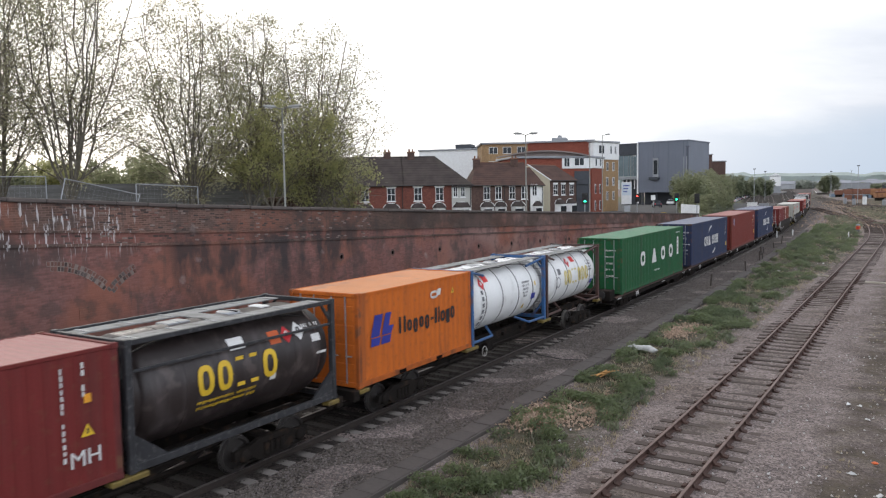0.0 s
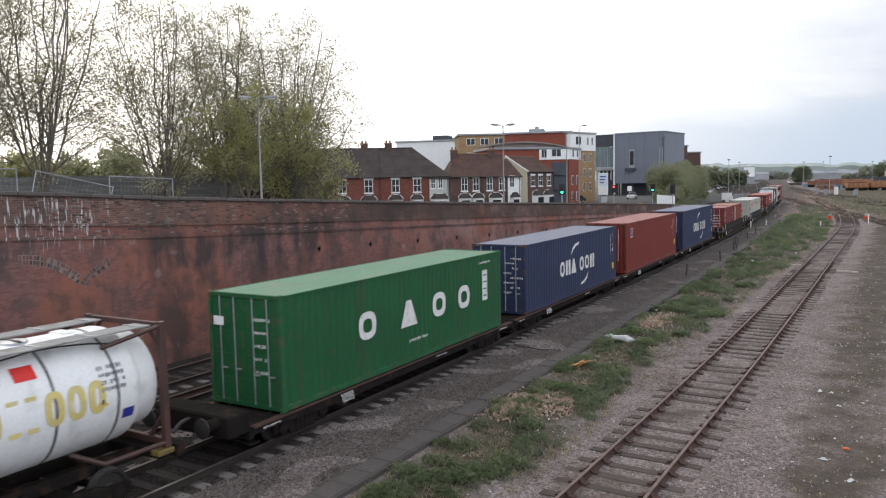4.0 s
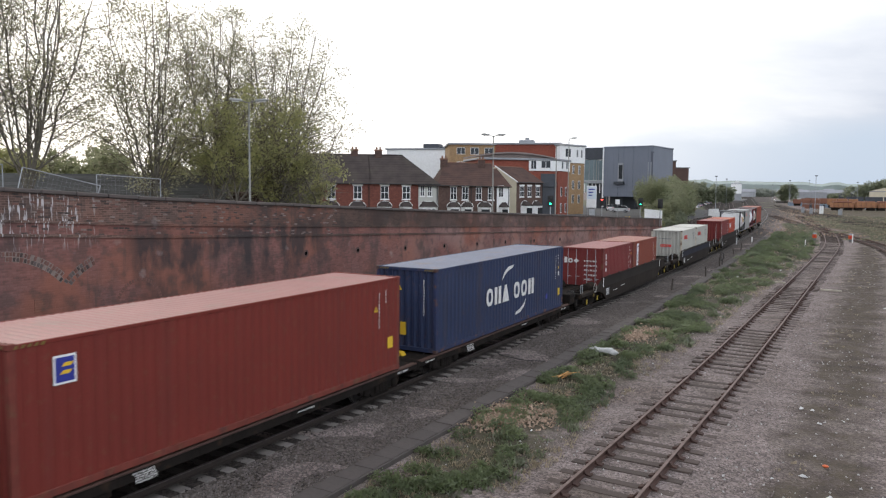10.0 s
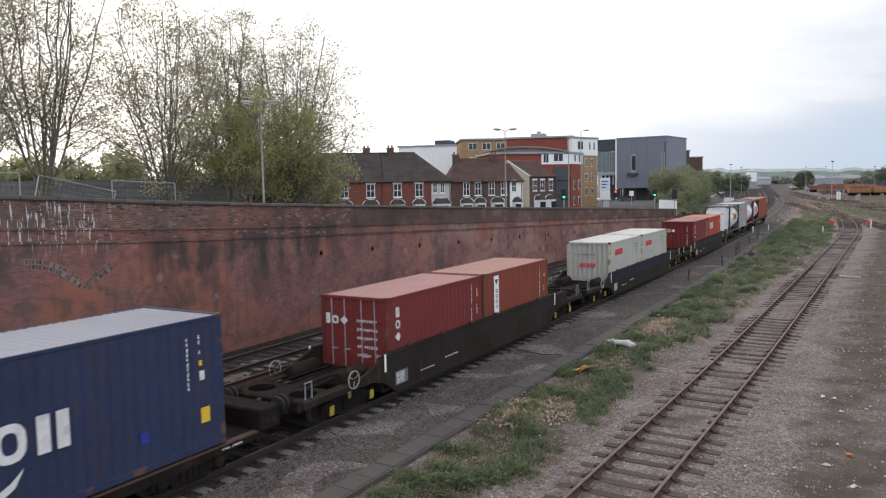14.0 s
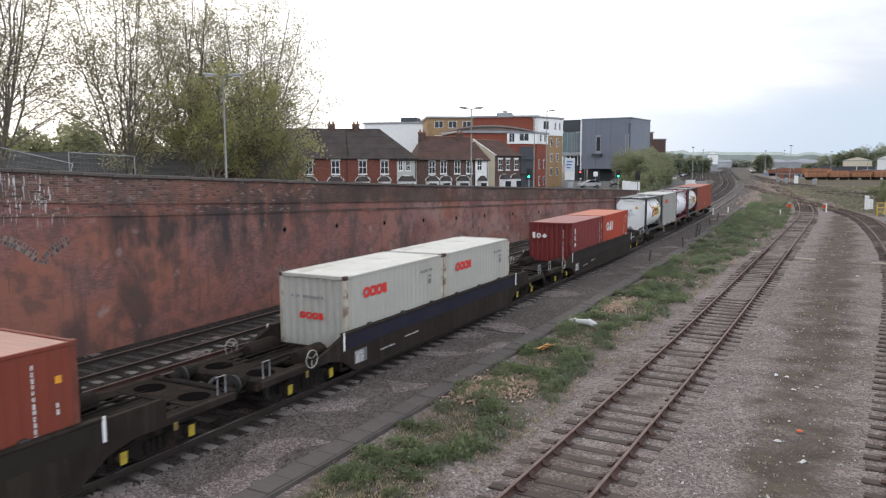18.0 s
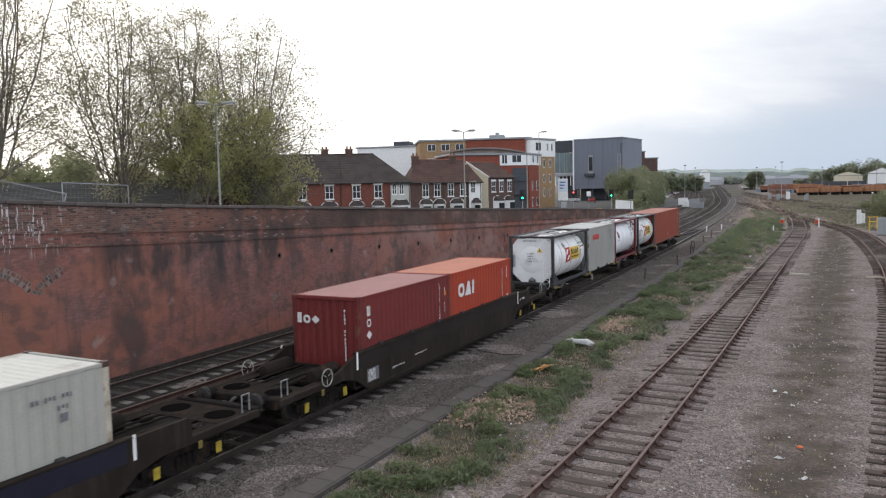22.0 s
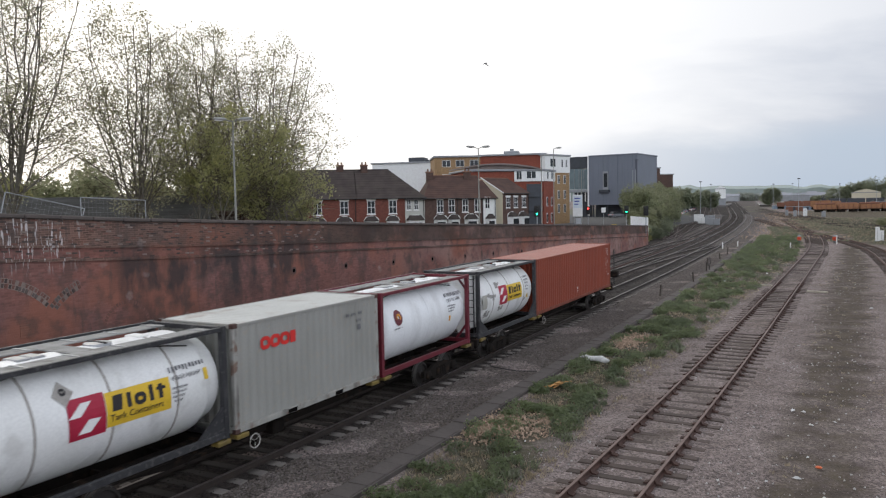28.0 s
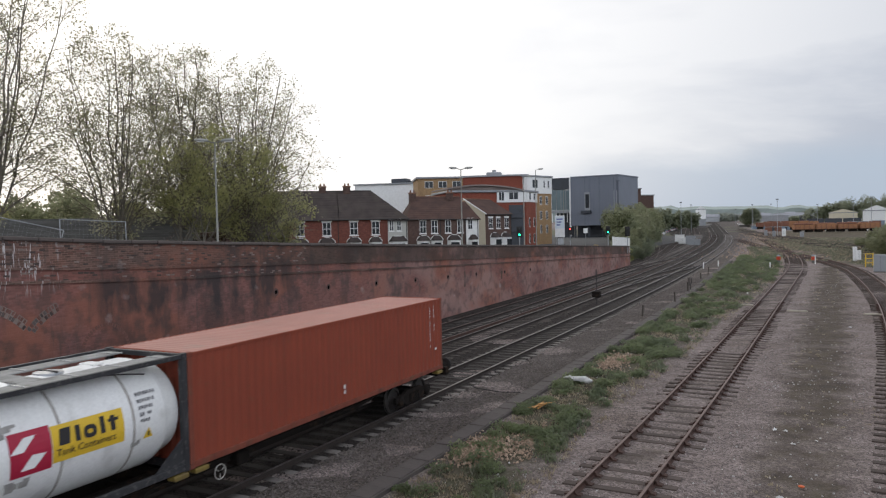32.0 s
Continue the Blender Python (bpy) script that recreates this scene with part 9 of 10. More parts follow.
# dark reddish-brown leaf clumps at the foot of the dense trees
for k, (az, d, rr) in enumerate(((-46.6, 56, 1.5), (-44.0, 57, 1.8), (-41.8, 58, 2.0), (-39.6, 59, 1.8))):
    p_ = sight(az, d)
    clump("shrub", "dark reddish-brown leaf clump under the trees", "shrub", "undergrowth", (p_.x, p_.y, 2.6), [(0, 0, 1.4, rr, 1.8), (rr * 0.8, 0.3, 1.2, rr * 0.8, 1.5)], 2200, 0.26, "leaf_dark", 140 + k)

# hedges and scrub behind
for k in range(11):
    p_ = sight(-71 + 2.9 * k, 74 + 2 * (k % 3))
    rr, hh = 3.4, 7.2 + 0.5 * math.sin(k * 2.3)
    clump("hedge", "overgrown olive-green hedge behind the shed", "hedge", "hedges behind the shed", (p_.x, p_.y, 2.4), [(-rr * 0.7, 0, hh * 0.5, rr * 0.7, hh * 0.52), (0.3, 0.5, hh * 0.52, rr * 0.8, hh * 0.54), (rr * 0.7, 0, hh * 0.48, rr * 0.7, hh * 0.5)], 8500, 0.36, ("leaf_hedge", "leaf_dense", "leaf_hedge")[k % 3], 40 + k)
for k, (az, d, rr, hh) in enumerate(((-20.2, 92, 1.3, 0.9), (-19.2, 95, 1.5, 0.9), (-22.6, 100, 1.4, 1.0), (-23.8, 96, 1.2, 0.8), (-21.6, 104, 1.6, 1.0))):
    p_ = sight(az, d)
    clump("garden_hedge", "clipped dark green garden hedge", "hedge", "hedges by the junction", (p_.x, p_.y, 1.5), [(0, 0, hh * 0.7, rr, hh), (rr, 0.4, hh * 0.6, rr * 0.8, hh * 0.9)], 1500, 0.22, "leaf_dense", 50 + k)

# bushes past the end of the wall, falling to the line
for k, (x, y, rr, hh, n_, mt) in enumerate(((-27.0, 116, 2.2, 3.4, 6000, "leaf_bush"), (-28.4, 122, 3.0, 5.0, 8000, "leaf_bush"), (-31.2, 130, 3.6, 8.2, 11000, "leaf_bright"), (-32.2, 139, 4.0, 8.4, 9000, "leaf_bright"), (-33.4, 148, 4.2, 8.6, 7000, "leaf_bush"), (-35.0, 158, 4.8, 9.0, 7000, "leaf_bush"), (-37.0, 174, 5.0, 9.4, 6500, "leaf_bright"), (-40, 192, 5.2, 9.6, 6000, "leaf_bush"), (-45, 212, 5.4, 9.4, 5600, "leaf_bush"), (-49.5, 236, 5.8, 9.4, 5200, "leaf_bush"), (-56, 262, 6.0, 7.0, 3600, "leaf_dense"), (-62, 292, 6.0, 7.0, 3200, "leaf_dense"))):
    z = max(0.2, grade(y))
    clump("bush", "large leafy trackside bush", "bush", "bushes beside the line", (x, y, z), [(0, 0, hh * 0.42, rr * 0.8, hh * 0.55), (-rr * 0.5, rr * 0.6, hh * 0.55, rr * 0.7, hh * 0.5), (rr * 0.35, -rr * 0.5, hh * 0.3, rr * 0.6, hh * 0.4), (rr * 0.2, rr * 0.9, hh * 0.4, rr * 0.65, hh * 0.5)], n_, 0.30 if y < 150 else 0.45, mt, 60 + k)
for k, (x, y, rr, hh) in enumerate(((-25.6, 112, 1.6, 2.6), (-26.0, 120, 1.8, 3.0), (-28.0, 128, 2.0, 3.2), (-30.0, 140, 2.2, 3.4))):
    clump("bush", "low dark scrub at the foot of the bushes", "bush", "bushes beside the line", (x, y, 0.2), [(0, 0, hh * 0.4, rr, hh * 0.5), (0.4, rr, hh * 0.35, rr * 0.9, hh * 0.45)], 2600, 0.24, "leaf_far", 170 + k)
clump("bush", "low dark bush at the foot of the wall end", "bush", "bushes beside the line", (-25.8, 106, 0.2), [(0, 0, 0.7, 1.4, 1.0), (0.4, 2.4, 0.7, 1.5, 1.0), (-0.3, 5, 0.9, 1.6, 1.2)], 5000, 0.22, "leaf_dense", 75)
# scrub at the right edge
for k, (x, y, rr, hh) in enumerate(((9.6, 124, 3.8, 5.2), (11.5, 134, 4.6, 6.6), (8.0, 136, 3.2, 4.6), (15.5, 146, 5.2, 7.2), (10.5, 110, 2.6, 2.8))):
    clump("bush", "rounded scrub at the edge of the yard", "bush", "bushes by the yard", (x, y, grade(y) - 0.2), [(0, 0, hh * 0.42, rr * 0.8, hh * 0.55), (-rr * 0.5, rr * 0.4, hh * 0.35, rr * 0.7, hh * 0.42), (rr * 0.5, -rr * 0.3, hh * 0.4, rr * 0.65, hh * 0.5)], 6000, 0.3, "leaf_bush", 80 + k)

# weeds and grass in the strip beside the path
def weeds(name, label, count, area, tall, width, mat, seed, patch=0.0, lay=0.35):
    """Tufts of blades and leaves over a stretch of ground; area(r) gives a place and a scale or nothing."""
    r = random.Random(seed)
    v, f = [], []
    for _ in range(count):
        q = area(r)
        if not q:
            continue
        x, y, k = q
        z = grade(y) - 0.17
        for b in range(r.randint(3, 6)):
            a = r.uniform(0, 2 * math.pi)
            h, w = tall * k * r.uniform(0.5, 1.2), width * r.uniform(0.6, 1.3)
            bx, by = x + r.gauss(0, 0.05), y + r.gauss(0, 0.05)
            ex, ey = math.cos(a) * h * lay * r.uniform(0.4, 1.6), math.sin(a) * h * lay * r.uniform(0.4, 1.6)
            px_, py = -math.sin(a) * w, math.cos(a) * w
            i = len(v)
            v += [(bx - px_ * 0.5, by - py * 0.5, z), (bx + px_ * 0.5, by + py * 0.5, z), (bx + ex * 0.5 + px_ * 0.6, by + ey * 0.5 + py * 0.6, z + h * 0.65), (bx + ex * 0.5 - px_ * 0.6, by + ey * 0.5 - py * 0.6, z + h * 0.65), (bx + ex, by + ey, z + h)]
            f += [(i, i + 1, i + 2, i + 3), (i + 3, i + 2, i + 4)]
    me = bpy.data.meshes.new(name)
    me.from_pydata(v, [], f)
    me.materials.append(M[mat])
    return tagged(new(name, me), label, "weeds", kind="stuff")


def in_strip(r):
    y = 6 + 150 * r.random() ** 1.25
    a, b = strip_left(y) - 0.1, strip_right(y)
    x = a + (b + 0.5 - a) * r.random() ** 1.15
    n = noise.noise(Vector((x * 0.8, y * 0.45, 4.0))) + 0.7 * noise.noise(Vector((x * 2.3, y * 1.7, 9.0)))
    edge = min(x - a, b + 0.4 - x)
    if n < 0.04 - 0.06 * (y > 35) + 0.5 * max(0.0, 0.6 - edge) or ((x + 8.7) / 0.6) ** 2 + ((y - 19.2) / 1.0) ** 2 < 1 or ((x + 8.45) / 0.6) ** 2 + ((y - 33.1) / 1.2) ** 2 < 1:
        return None
    return x, y, (0.45 + 1.9 * max(0.0, n + 0.05) ** 1.2) * (1.0 + 0.010 * max(0.0, y - 25))


def dry_strip(r):
    y = 6 + 145 * r.random() ** 1.8
    x = r.uniform(strip_left(y), strip_right(y) + 0.6)
    if noise.noise(Vector((x * 0.5, y * 0.3, 14.0))) < -0.1:
        return None
    return x, y, 1.0 + 0.008 * max(0.0, y - 25)


def far_grass(r):
    y = 100 + 110 * r.random() ** 1.3
    x = r.uniform(-12, 14)
    if grassy(x, y) + 0.9 * noise.noise(Vector((x * 0.25, y * 0.12, 1.0))) < 0.75:
        return None
    return x, y, r.uniform(0.6, 1.3)


weeds("weeds", "low grey-green weeds in the strip beside the path", 11000, in_strip, 0.12, 0.036, "weed", 5, lay=0.8)
weeds("low_weeds", "small mixed weeds and moss near the path", 9000, lambda r: (lambda q: q if q and q[1] < 48 else None)(in_strip(r)), 0.12, 0.024, "weed_fresh", 15, lay=0.8)
weeds("dry_grass", "patches of dry straw-coloured grass", 8000, dry_strip, 0.085, 0.022, "weed_dry", 6, lay=0.9)
# leafy clumps along the path edge
rw = random.Random(31)
lw = Leaves(rw)
spots_ = [(-8.75, 27.3, 0.65, 0.42), (-8.9, 25.0, 0.5, 0.25), (-8.6, 15.6, 0.45, 0.22), (-9.0, 13.6, 0.45, 0.22), (-8.3, 24.4, 0.35, 0.2), (-8.3, 13.2, 0.4, 0.2), (-9.0, 21.6, 0.5, 0.22), (-8.9, 17.2, 0.4, 0.2), (-8.5, 30.6, 0.5, 0.25)]
while len(spots_) < 560:
    y = 12 + 110 * rw.random() ** 1.35
    x = strip_left(y) + (strip_right(y) - strip_left(y)) * rw.random() ** 1.5
    if noise.noise(Vector((x * 0.8, y * 0.45, 4.0))) + 0.7 * noise.noise(Vector((x * 2.3, y * 1.7, 9.0))) > 0.05:
        spots_.append((x, y, rw.uniform(0.12, 0.36) * (1 + 0.012 * y), rw.uniform(0.08, 0.28) * (1 + 0.010 * y)))
for x, y, cr, ch in spots_:
    for _ in range(int(420 * cr)):
        d = Vector((rw.gauss(0, 1), rw.gauss(0, 1), abs(rw.gauss(0, 1)))).normalized()
        k = rw.uniform(0.5, 1.0) * (1 + 0.4 * noise.noise(Vector((x + d.x * 2, y + d.y * 2, d.z * 2))))
        lw.put(Vector((x + d.x * cr * k, y + d.y * cr * k, grade(y) - 0.15 + d.z * ch * k)), 0.075 * (1 + 0.008 * y))
tagged(new("nettles", lw.mesh("nettles", "weed_leafy")), "leafy green nettle clumps beside the path", "weeds", kind="stuff")
weeds("grass", "rough green and brown grass between the distant tracks", 9000, far_grass, 0.20, 0.07, "weed", 8)
weeds("dead_grass", "dead brown grass among the distant tracks", 5000, far_grass, 0.20, 0.06, "weed_dry", 18)
weeds("sparse_weeds", "sparse weeds in the gravel of the yard", 420, lambda r: (lambda x, y: (x, y, 0.5) if noise.noise(Vector((x * 0.4, y * 0.25, 2.0))) > 0.15 else None)(r.uniform(-1.6, 1.6), r.uniform(8, 100)), 0.1, 0.04, "weed_dry", 9)

# ---- lineside path, litter and the distance ----
M["lid"] = surface("concrete_trough_lid", (0.098, 0.083, 0.076), (0.066, 0.056, 0.051), rough=0.9, scale=1.2, fine=20, bump=0.3, obj=0.25, rust=(0.06, 0.052, 0.046), rust_amount=0.6)


def path_x(y):
    return table(y, [(-10, -9.75), (52, -9.68), (62, -9.9), (80, -10.5), (90, -10.8), (125, -12.2)])


tr = tagged(new("cable_trough"), "concrete cable trough with worn lids beside the line", "trough", "", "structure")
LID = Shape().box(-0.27, 0.27, 0.008, 0.742, -0.08, 0.0, 0.012).mesh("lid", M["lid"])
y_ = -2.0
while y_ < 110:
    a_ = -math.degrees(math.atan((path_x(y_ + 0.75) - path_x(y_)) / 0.75))
    part("lid", LID, None, tr, m=pose(path_x(y_) + random.uniform(-0.015, 0.015), y_, grade(y_) - 0.05 + random.uniform(-0.012, 0.012), random.uniform(-0.4, 0.4), random.uniform(-0.6, 0.6), a_ + random.uniform(-0.3, 0.3)))
    y_ += 0.75
side_ = Shape()
for off in (-0.31, 0.28):
    n_, vs = 4, []
    ys_ = steps((-4, 112, 2.0))
    for y in ys_:
        vs += [(path_x(y) + off, y, grade(y) - 0.3), (path_x(y) + off, y, grade(y) - 0.075), (path_x(y) + off + 0.05, y, grade(y) - 0.075), (path_x(y) + off + 0.05, y, grade(y) - 0.3)]
    side_.add(vs, [(j * 4 + i, j * 4 + (i + 1) % 4, (j + 1) * 4 + (i + 1) % 4, (j + 1) * 4 + i) for j in range(len(ys_) - 1) for i in range(4)])
part("trough_side", side_, "lid", tr)
setting("cess", ribbon(steps((-20, 125, 1.5)), lambda y: -12.62 + bend(y), lambda y: path_x(y) - 0.3, lambda y: grade(y) - 0.178, 0.05), "cess", "grey stone shoulder beside the running line", True)


# loose stones
def stones(name, label, count, area, size, mat, seed):
    r = random.Random(seed)
    v, f = [], []
    for _ in range(count):
        x, y, dz = area(r)
        s = size * r.uniform(0.5, 1.4)
        z = grade(y) + dz
        k = len(v)
        a = r.uniform(0, 6.28)
        for i in range(3):
            t = a + i * 2.094 + r.uniform(-0.4, 0.4)
            v.append((x + math.cos(t) * s * r.uniform(0.7, 1.1), y + math.sin(t) * s * r.uniform(0.7, 1.1), z - 0.01))
        v += [(x + r.gauss(0, s * 0.3), y + r.gauss(0, s * 0.3), z + s * r.uniform(0.5, 0.9))]
        t = a + 1.0
        v += [(x + math.cos(t) * s * 0.7, y + math.sin(t) * s * 0.7, z + s * 0.45)]
        f += [(k, k + 1, k + 4), (k + 1, k + 3, k + 4), (k, k + 4, k + 3), (k + 1, k + 2, k + 3), (k + 2, k, k + 3)]
    me = bpy.data.meshes.new(name)
    me.from_pydata(v, [], f)
    me.materials.append(M[mat])
    return tagged(new(name, me), label, "stones", kind="stuff")


M["stone_dark"] = surface("ballast_stone", (0.20, 0.172, 0.158), (0.14, 0.12, 0.11), rough=0.95, island=0.9, fine=30, bump=0.1)
M["stone_pale"] = surface("pale_chip", (0.55, 0.53, 0.50), (0.42, 0.40, 0.38), rough=0.9, island=0.5, fine=30, bump=0.1)
M["stone_ballast"] = surface("dark_ballast_stone", (0.041, 0.033, 0.029), (0.027, 0.022, 0.0195), rough=0.95, island=0.8, fine=30, bump=0.1)
M["rubble_pale"] = surface("pale_splintered_rubble", (0.50, 0.37, 0.27), (0.36, 0.25, 0.18), rough=0.95, island=0.8, fine=30, bump=0.1)
stones("ballast_stones", "loose ballast stones on the shoulder", 26000, lambda r: (lambda y: (r.uniform(-12.28, path_x(y) - 0.3), y, -0.175))(6 + 75 * r.random() ** 1.6), 0.035, "stone_dark", 21)
stones("gravel", "loose grey gravel of the yard", 34000, lambda r: (lambda y: (r.uniform(-7.2, -1.4) if r.random() < 0.74 else r.uniform(0.6, 5) if r.random() < 0.8 else r.uniform(-1.4, 0.6), y, -0.185))(10 + 60 * r.random() ** 1.7), 0.026, "stone", 22)
stones("ballast_between_rails", "ballast heaped between the sleepers of the running lines", 16000, lambda r: (r.uniform(-22.2, -12.2), 6 + 60 * r.random() ** 1.4, -0.165), 0.04, "stone_ballast", 23)
stones("white_chips", "scattered white chips and litter", 1700, lambda r: (lambda y: (r.uniform(-8.6, 1.6), y, -0.18))(12 + 70 * r.random() ** 1.5), 0.035, "stone_pale", 24)
stones("rubble", "heap of pale broken wood and stone", 2600, lambda r: (-8.7 + r.gauss(0, 0.36), 19.2 + r.gauss(0, 0.6), -0.15 + abs(r.gauss(0, 0.05))), 0.042, "rubble_pale", 25)
stones("chippings", "scattered reddish chippings and bark", 900, lambda r: (-7.7 + r.gauss(0, 0.3), 20.6 + r.gauss(0, 0.9), -0.17 + abs(r.gauss(0, 0.01))), 0.04, "rubble_pale", 27)
stones("straw_heap", "low heap of straw-coloured cuttings", 900, lambda r: (-8.45 + r.gauss(0, 0.35), 33.1 + r.gauss(0, 0.9), -0.14 + abs(r.gauss(0, 0.05))), 0.05, "rubble_pale", 26)


stones("spoil", "low heaps of pinkish spoil and broken concrete among the far tracks", 2600, lambda r: (lambda y: (bend(y) * 1.0 - 6.0 + r.gauss(0, 3.5) + 0.02 * (y - 120), y, -0.2))(118 + 150 * r.random() ** 1.2), 0.16, "rubble_pale", 28)


# things lying about
M["bag_white"] = surface("white_woven_bag", (0.60, 0.60, 0.58), (0.38, 0.38, 0.37), rough=0.7, scale=4, fine=30, bump=0.3)
b_ = thing("rubble_sack", "dirty white sack lying on the weeds", "sack", "", pose(-8.5, 28.3, grade(28) + 0.06, 0, 0, -18) @ Matrix.Scale(0.72, 4))
s_ = Shape().lathe([(0.02, -0.8), (0.13, -0.72), (0.19, -0.45), (0.17, -0.1), (0.22, 0.25), (0.18, 0.6), (0.08, 0.78), (0.02, 0.85)], 12, "x")
s_.v = [(x, y + 0.06 * math.sin(x * 5), max(z, -0.12) * 0.85 + 0.05 * math.sin(x * 7 + 1)) for x, y, z in s_.v]
part("sack_body", s_, "bag_white", b_, "slumped woven body", True)
part("sack_neck", Shape().tube([(-0.8, 0, 0.0), (-0.95, 0.08, -0.02), (-1.1, 0.02, -0.05)], [0.05, 0.08, 0.03], 7), "bag_white", b_, "tied neck", True)
M["fresh_wood"] = surface("fresh_split_wood", (0.50, 0.27, 0.09), (0.42, 0.22, 0.08), rough=0.8, scale=4, fine=30, bump=0.2)
M["pale_wood"] = surface("pale_plank", (0.46, 0.42, 0.34), (0.36, 0.32, 0.26), rough=0.9, scale=3, fine=25, bump=0.2)
for k in range(6):
    pl = thing("broken_plank", "splintered orange-brown plank lying in the weeds", "plank", "broken planks", pose(-8.85 + 0.07 * k, 24.0 + 0.10 * k, grade(23) - 0.05 + 0.03 * (k % 3), random.uniform(-6, 10), random.uniform(-8, 8), -22 + random.uniform(-16, 16)))
    part("board", Shape().box(-0.03, 0.03, -0.34 - 0.06 * (k % 3), 0.32, -0.012, 0.012, 0.004), "fresh_wood", pl)
for x, y, l, a in ((-1.6, 54.3, 0.62, 84), (2.7, 53.8, 0.5, 88), (-4.9, 57, 0.4, 80)):
    pl = thing("timber_offcut", "pale timber offcut lying on the gravel", "timber", "timber offcuts", pose(x, y, grade(y) - 0.10, 0, 0, a))
    part("board", Shape().box(-0.07, 0.07, -l, l, -0.05, 0.05, 0.01), "pale_wood", pl)
ob_ = thing("orange_rag", "small crumpled orange-red scrap on the dirt", "scrap", "", pose(-0.5, 19.5, grade(19) - 0.15) @ Matrix.Scale(0.6, 4))
part("scrap", Shape().lathe([(0.0, -0.02), (0.10, -0.01), (0.13, 0.03), (0.06, 0.07), (0.0, 0.06)], 9, "z"), "orange_red", ob_, smooth=True)
M["litter"] = surface("white_plastic_litter", (0.66, 0.66, 0.65), (0.50, 0.49, 0.47), rough=0.6, scale=8, fine=40, bump=0.2, obj=0.4)
rl = random.Random(41)
for x, y, k in ((-0.78, 23.1, 0.7), (-0.93, 18.6, 0.8), (-0.35, 17.5, 0.7), (-1.53, 18.1, 0.45), (-0.22, 23.7, 0.4), (-4.64, 27.5, 0.5), (-6.6, 28.0, 0.5), (-6.94, 31.0, 0.6), (-7.54, 18.5, 0.5), (-1.03, 24.4, 0.7), (-0.76, 20.2, 0.5), (-1.35, 24.5, 0.8), (-7.94, 59.2, 1.2), (-7.23, 21.6, 0.5), (1.27, 47.8, 0.9), (-6.1, 40.2, 0.8), (-5.6, 66.0, 1.4)):
    lt = thing("litter", "crumpled scrap of white plastic on the ground", "litter", "scraps of litter", pose(x, y, grade(y) - 0.17, 0, 0, rl.uniform(0, 360)))
    sc = Shape()
    n_ = 7
    ang_ = [2 * math.pi * i / n_ + rl.uniform(-0.25, 0.25) for i in range(n_)]
    rim = [(math.cos(a) * k * rl.uniform(0.05, 0.20), math.sin(a) * k * rl.uniform(0.03, 0.09), rl.uniform(0.0, 0.02)) for a in ang_]
    top = [(p[0] * rl.uniform(0.3, 0.7), p[1] * rl.uniform(0.3, 0.7), k * rl.uniform(0.02, 0.09)) for p in rim]
    sc.add(rim + top + [(0, 0, k * 0.05)], [(i, (i + 1) % n_, n_ + (i + 1) % n_, n_ + i) for i in range(n_)] + [(n_ + i, n_ + (i + 1) % n_, 2 * n_) for i in range(n_)])
    part("scrap", sc, "litter", lt)
M["cable"] = surface("black_cable", (0.02, 0.019, 0.019), rough=0.7, bump=0.1)
cb = thing("cable", "loose black cable lying across the ballast", "cable", "", None)
part("strand", Shape().tube([(-12.3, 26.4, -0.04), (-12.0, 26.2, -0.09), (-11.4, 26.0, -0.08), (-10.9, 25.9, -0.09), (-10.4, 25.95, -0.07), (-10.1, 26.02, -0.06)], 0.017, 6), "cable", cb)
for x, y in ((-10.3, 66), (-11.1, 72), (-11.2, 80), (-9.9, 57.5), (-11.3, 86), (-10.6, 49.4)):
    st = thing("lineside_stake", "short dark cable stake by the path", "stake", "lineside stakes", pose(x, y, grade(y) - 0.2, random.uniform(-5, 5), random.uniform(-6, 6), 0))
    part("post", Shape().box(-0.05, 0.05, -0.05, 0.05, 0, random.uniform(0.6, 0.95), 0.01), "sleeper_wood", st)
    if y in (72, 66):
        part("bent_pipe", Shape().tube([(0, 0, 0.5), (0.1, 0.3, 0.75), (0.1, 0.8, 0.7), (0.05, 1.1, 0.1)], 0.03, 6), "black", st)


def ground_signal(x, y, lit, label):
    g = thing("shunting_signal", label, "signal", "ground signals", pose(x, y, grade(y) - 0.2))
    part("base", Shape().box(-0.2, 0.2, -0.15, 0.15, 0, 0.35, 0.03), "concrete", g)
    hd = part("head", Shape().box(-0.26, 0.26, -0.15, 0.12, 0.35, 0.85, 0.08), "orange_red" if lit else "black", g)
    part("lens", Shape().lathe([(0.0, -0.17), (0.12, -0.165), (0.13, -0.15)], 12, "y", (0, 0, 0.6)), "red" if lit else "white_paint", hd)
    part("cap", Shape().lathe([(0.24, 0.85), (0.2, 1.0), (0.0, 1.08)], 10, "z"), "roof_grey", g, smooth=True)


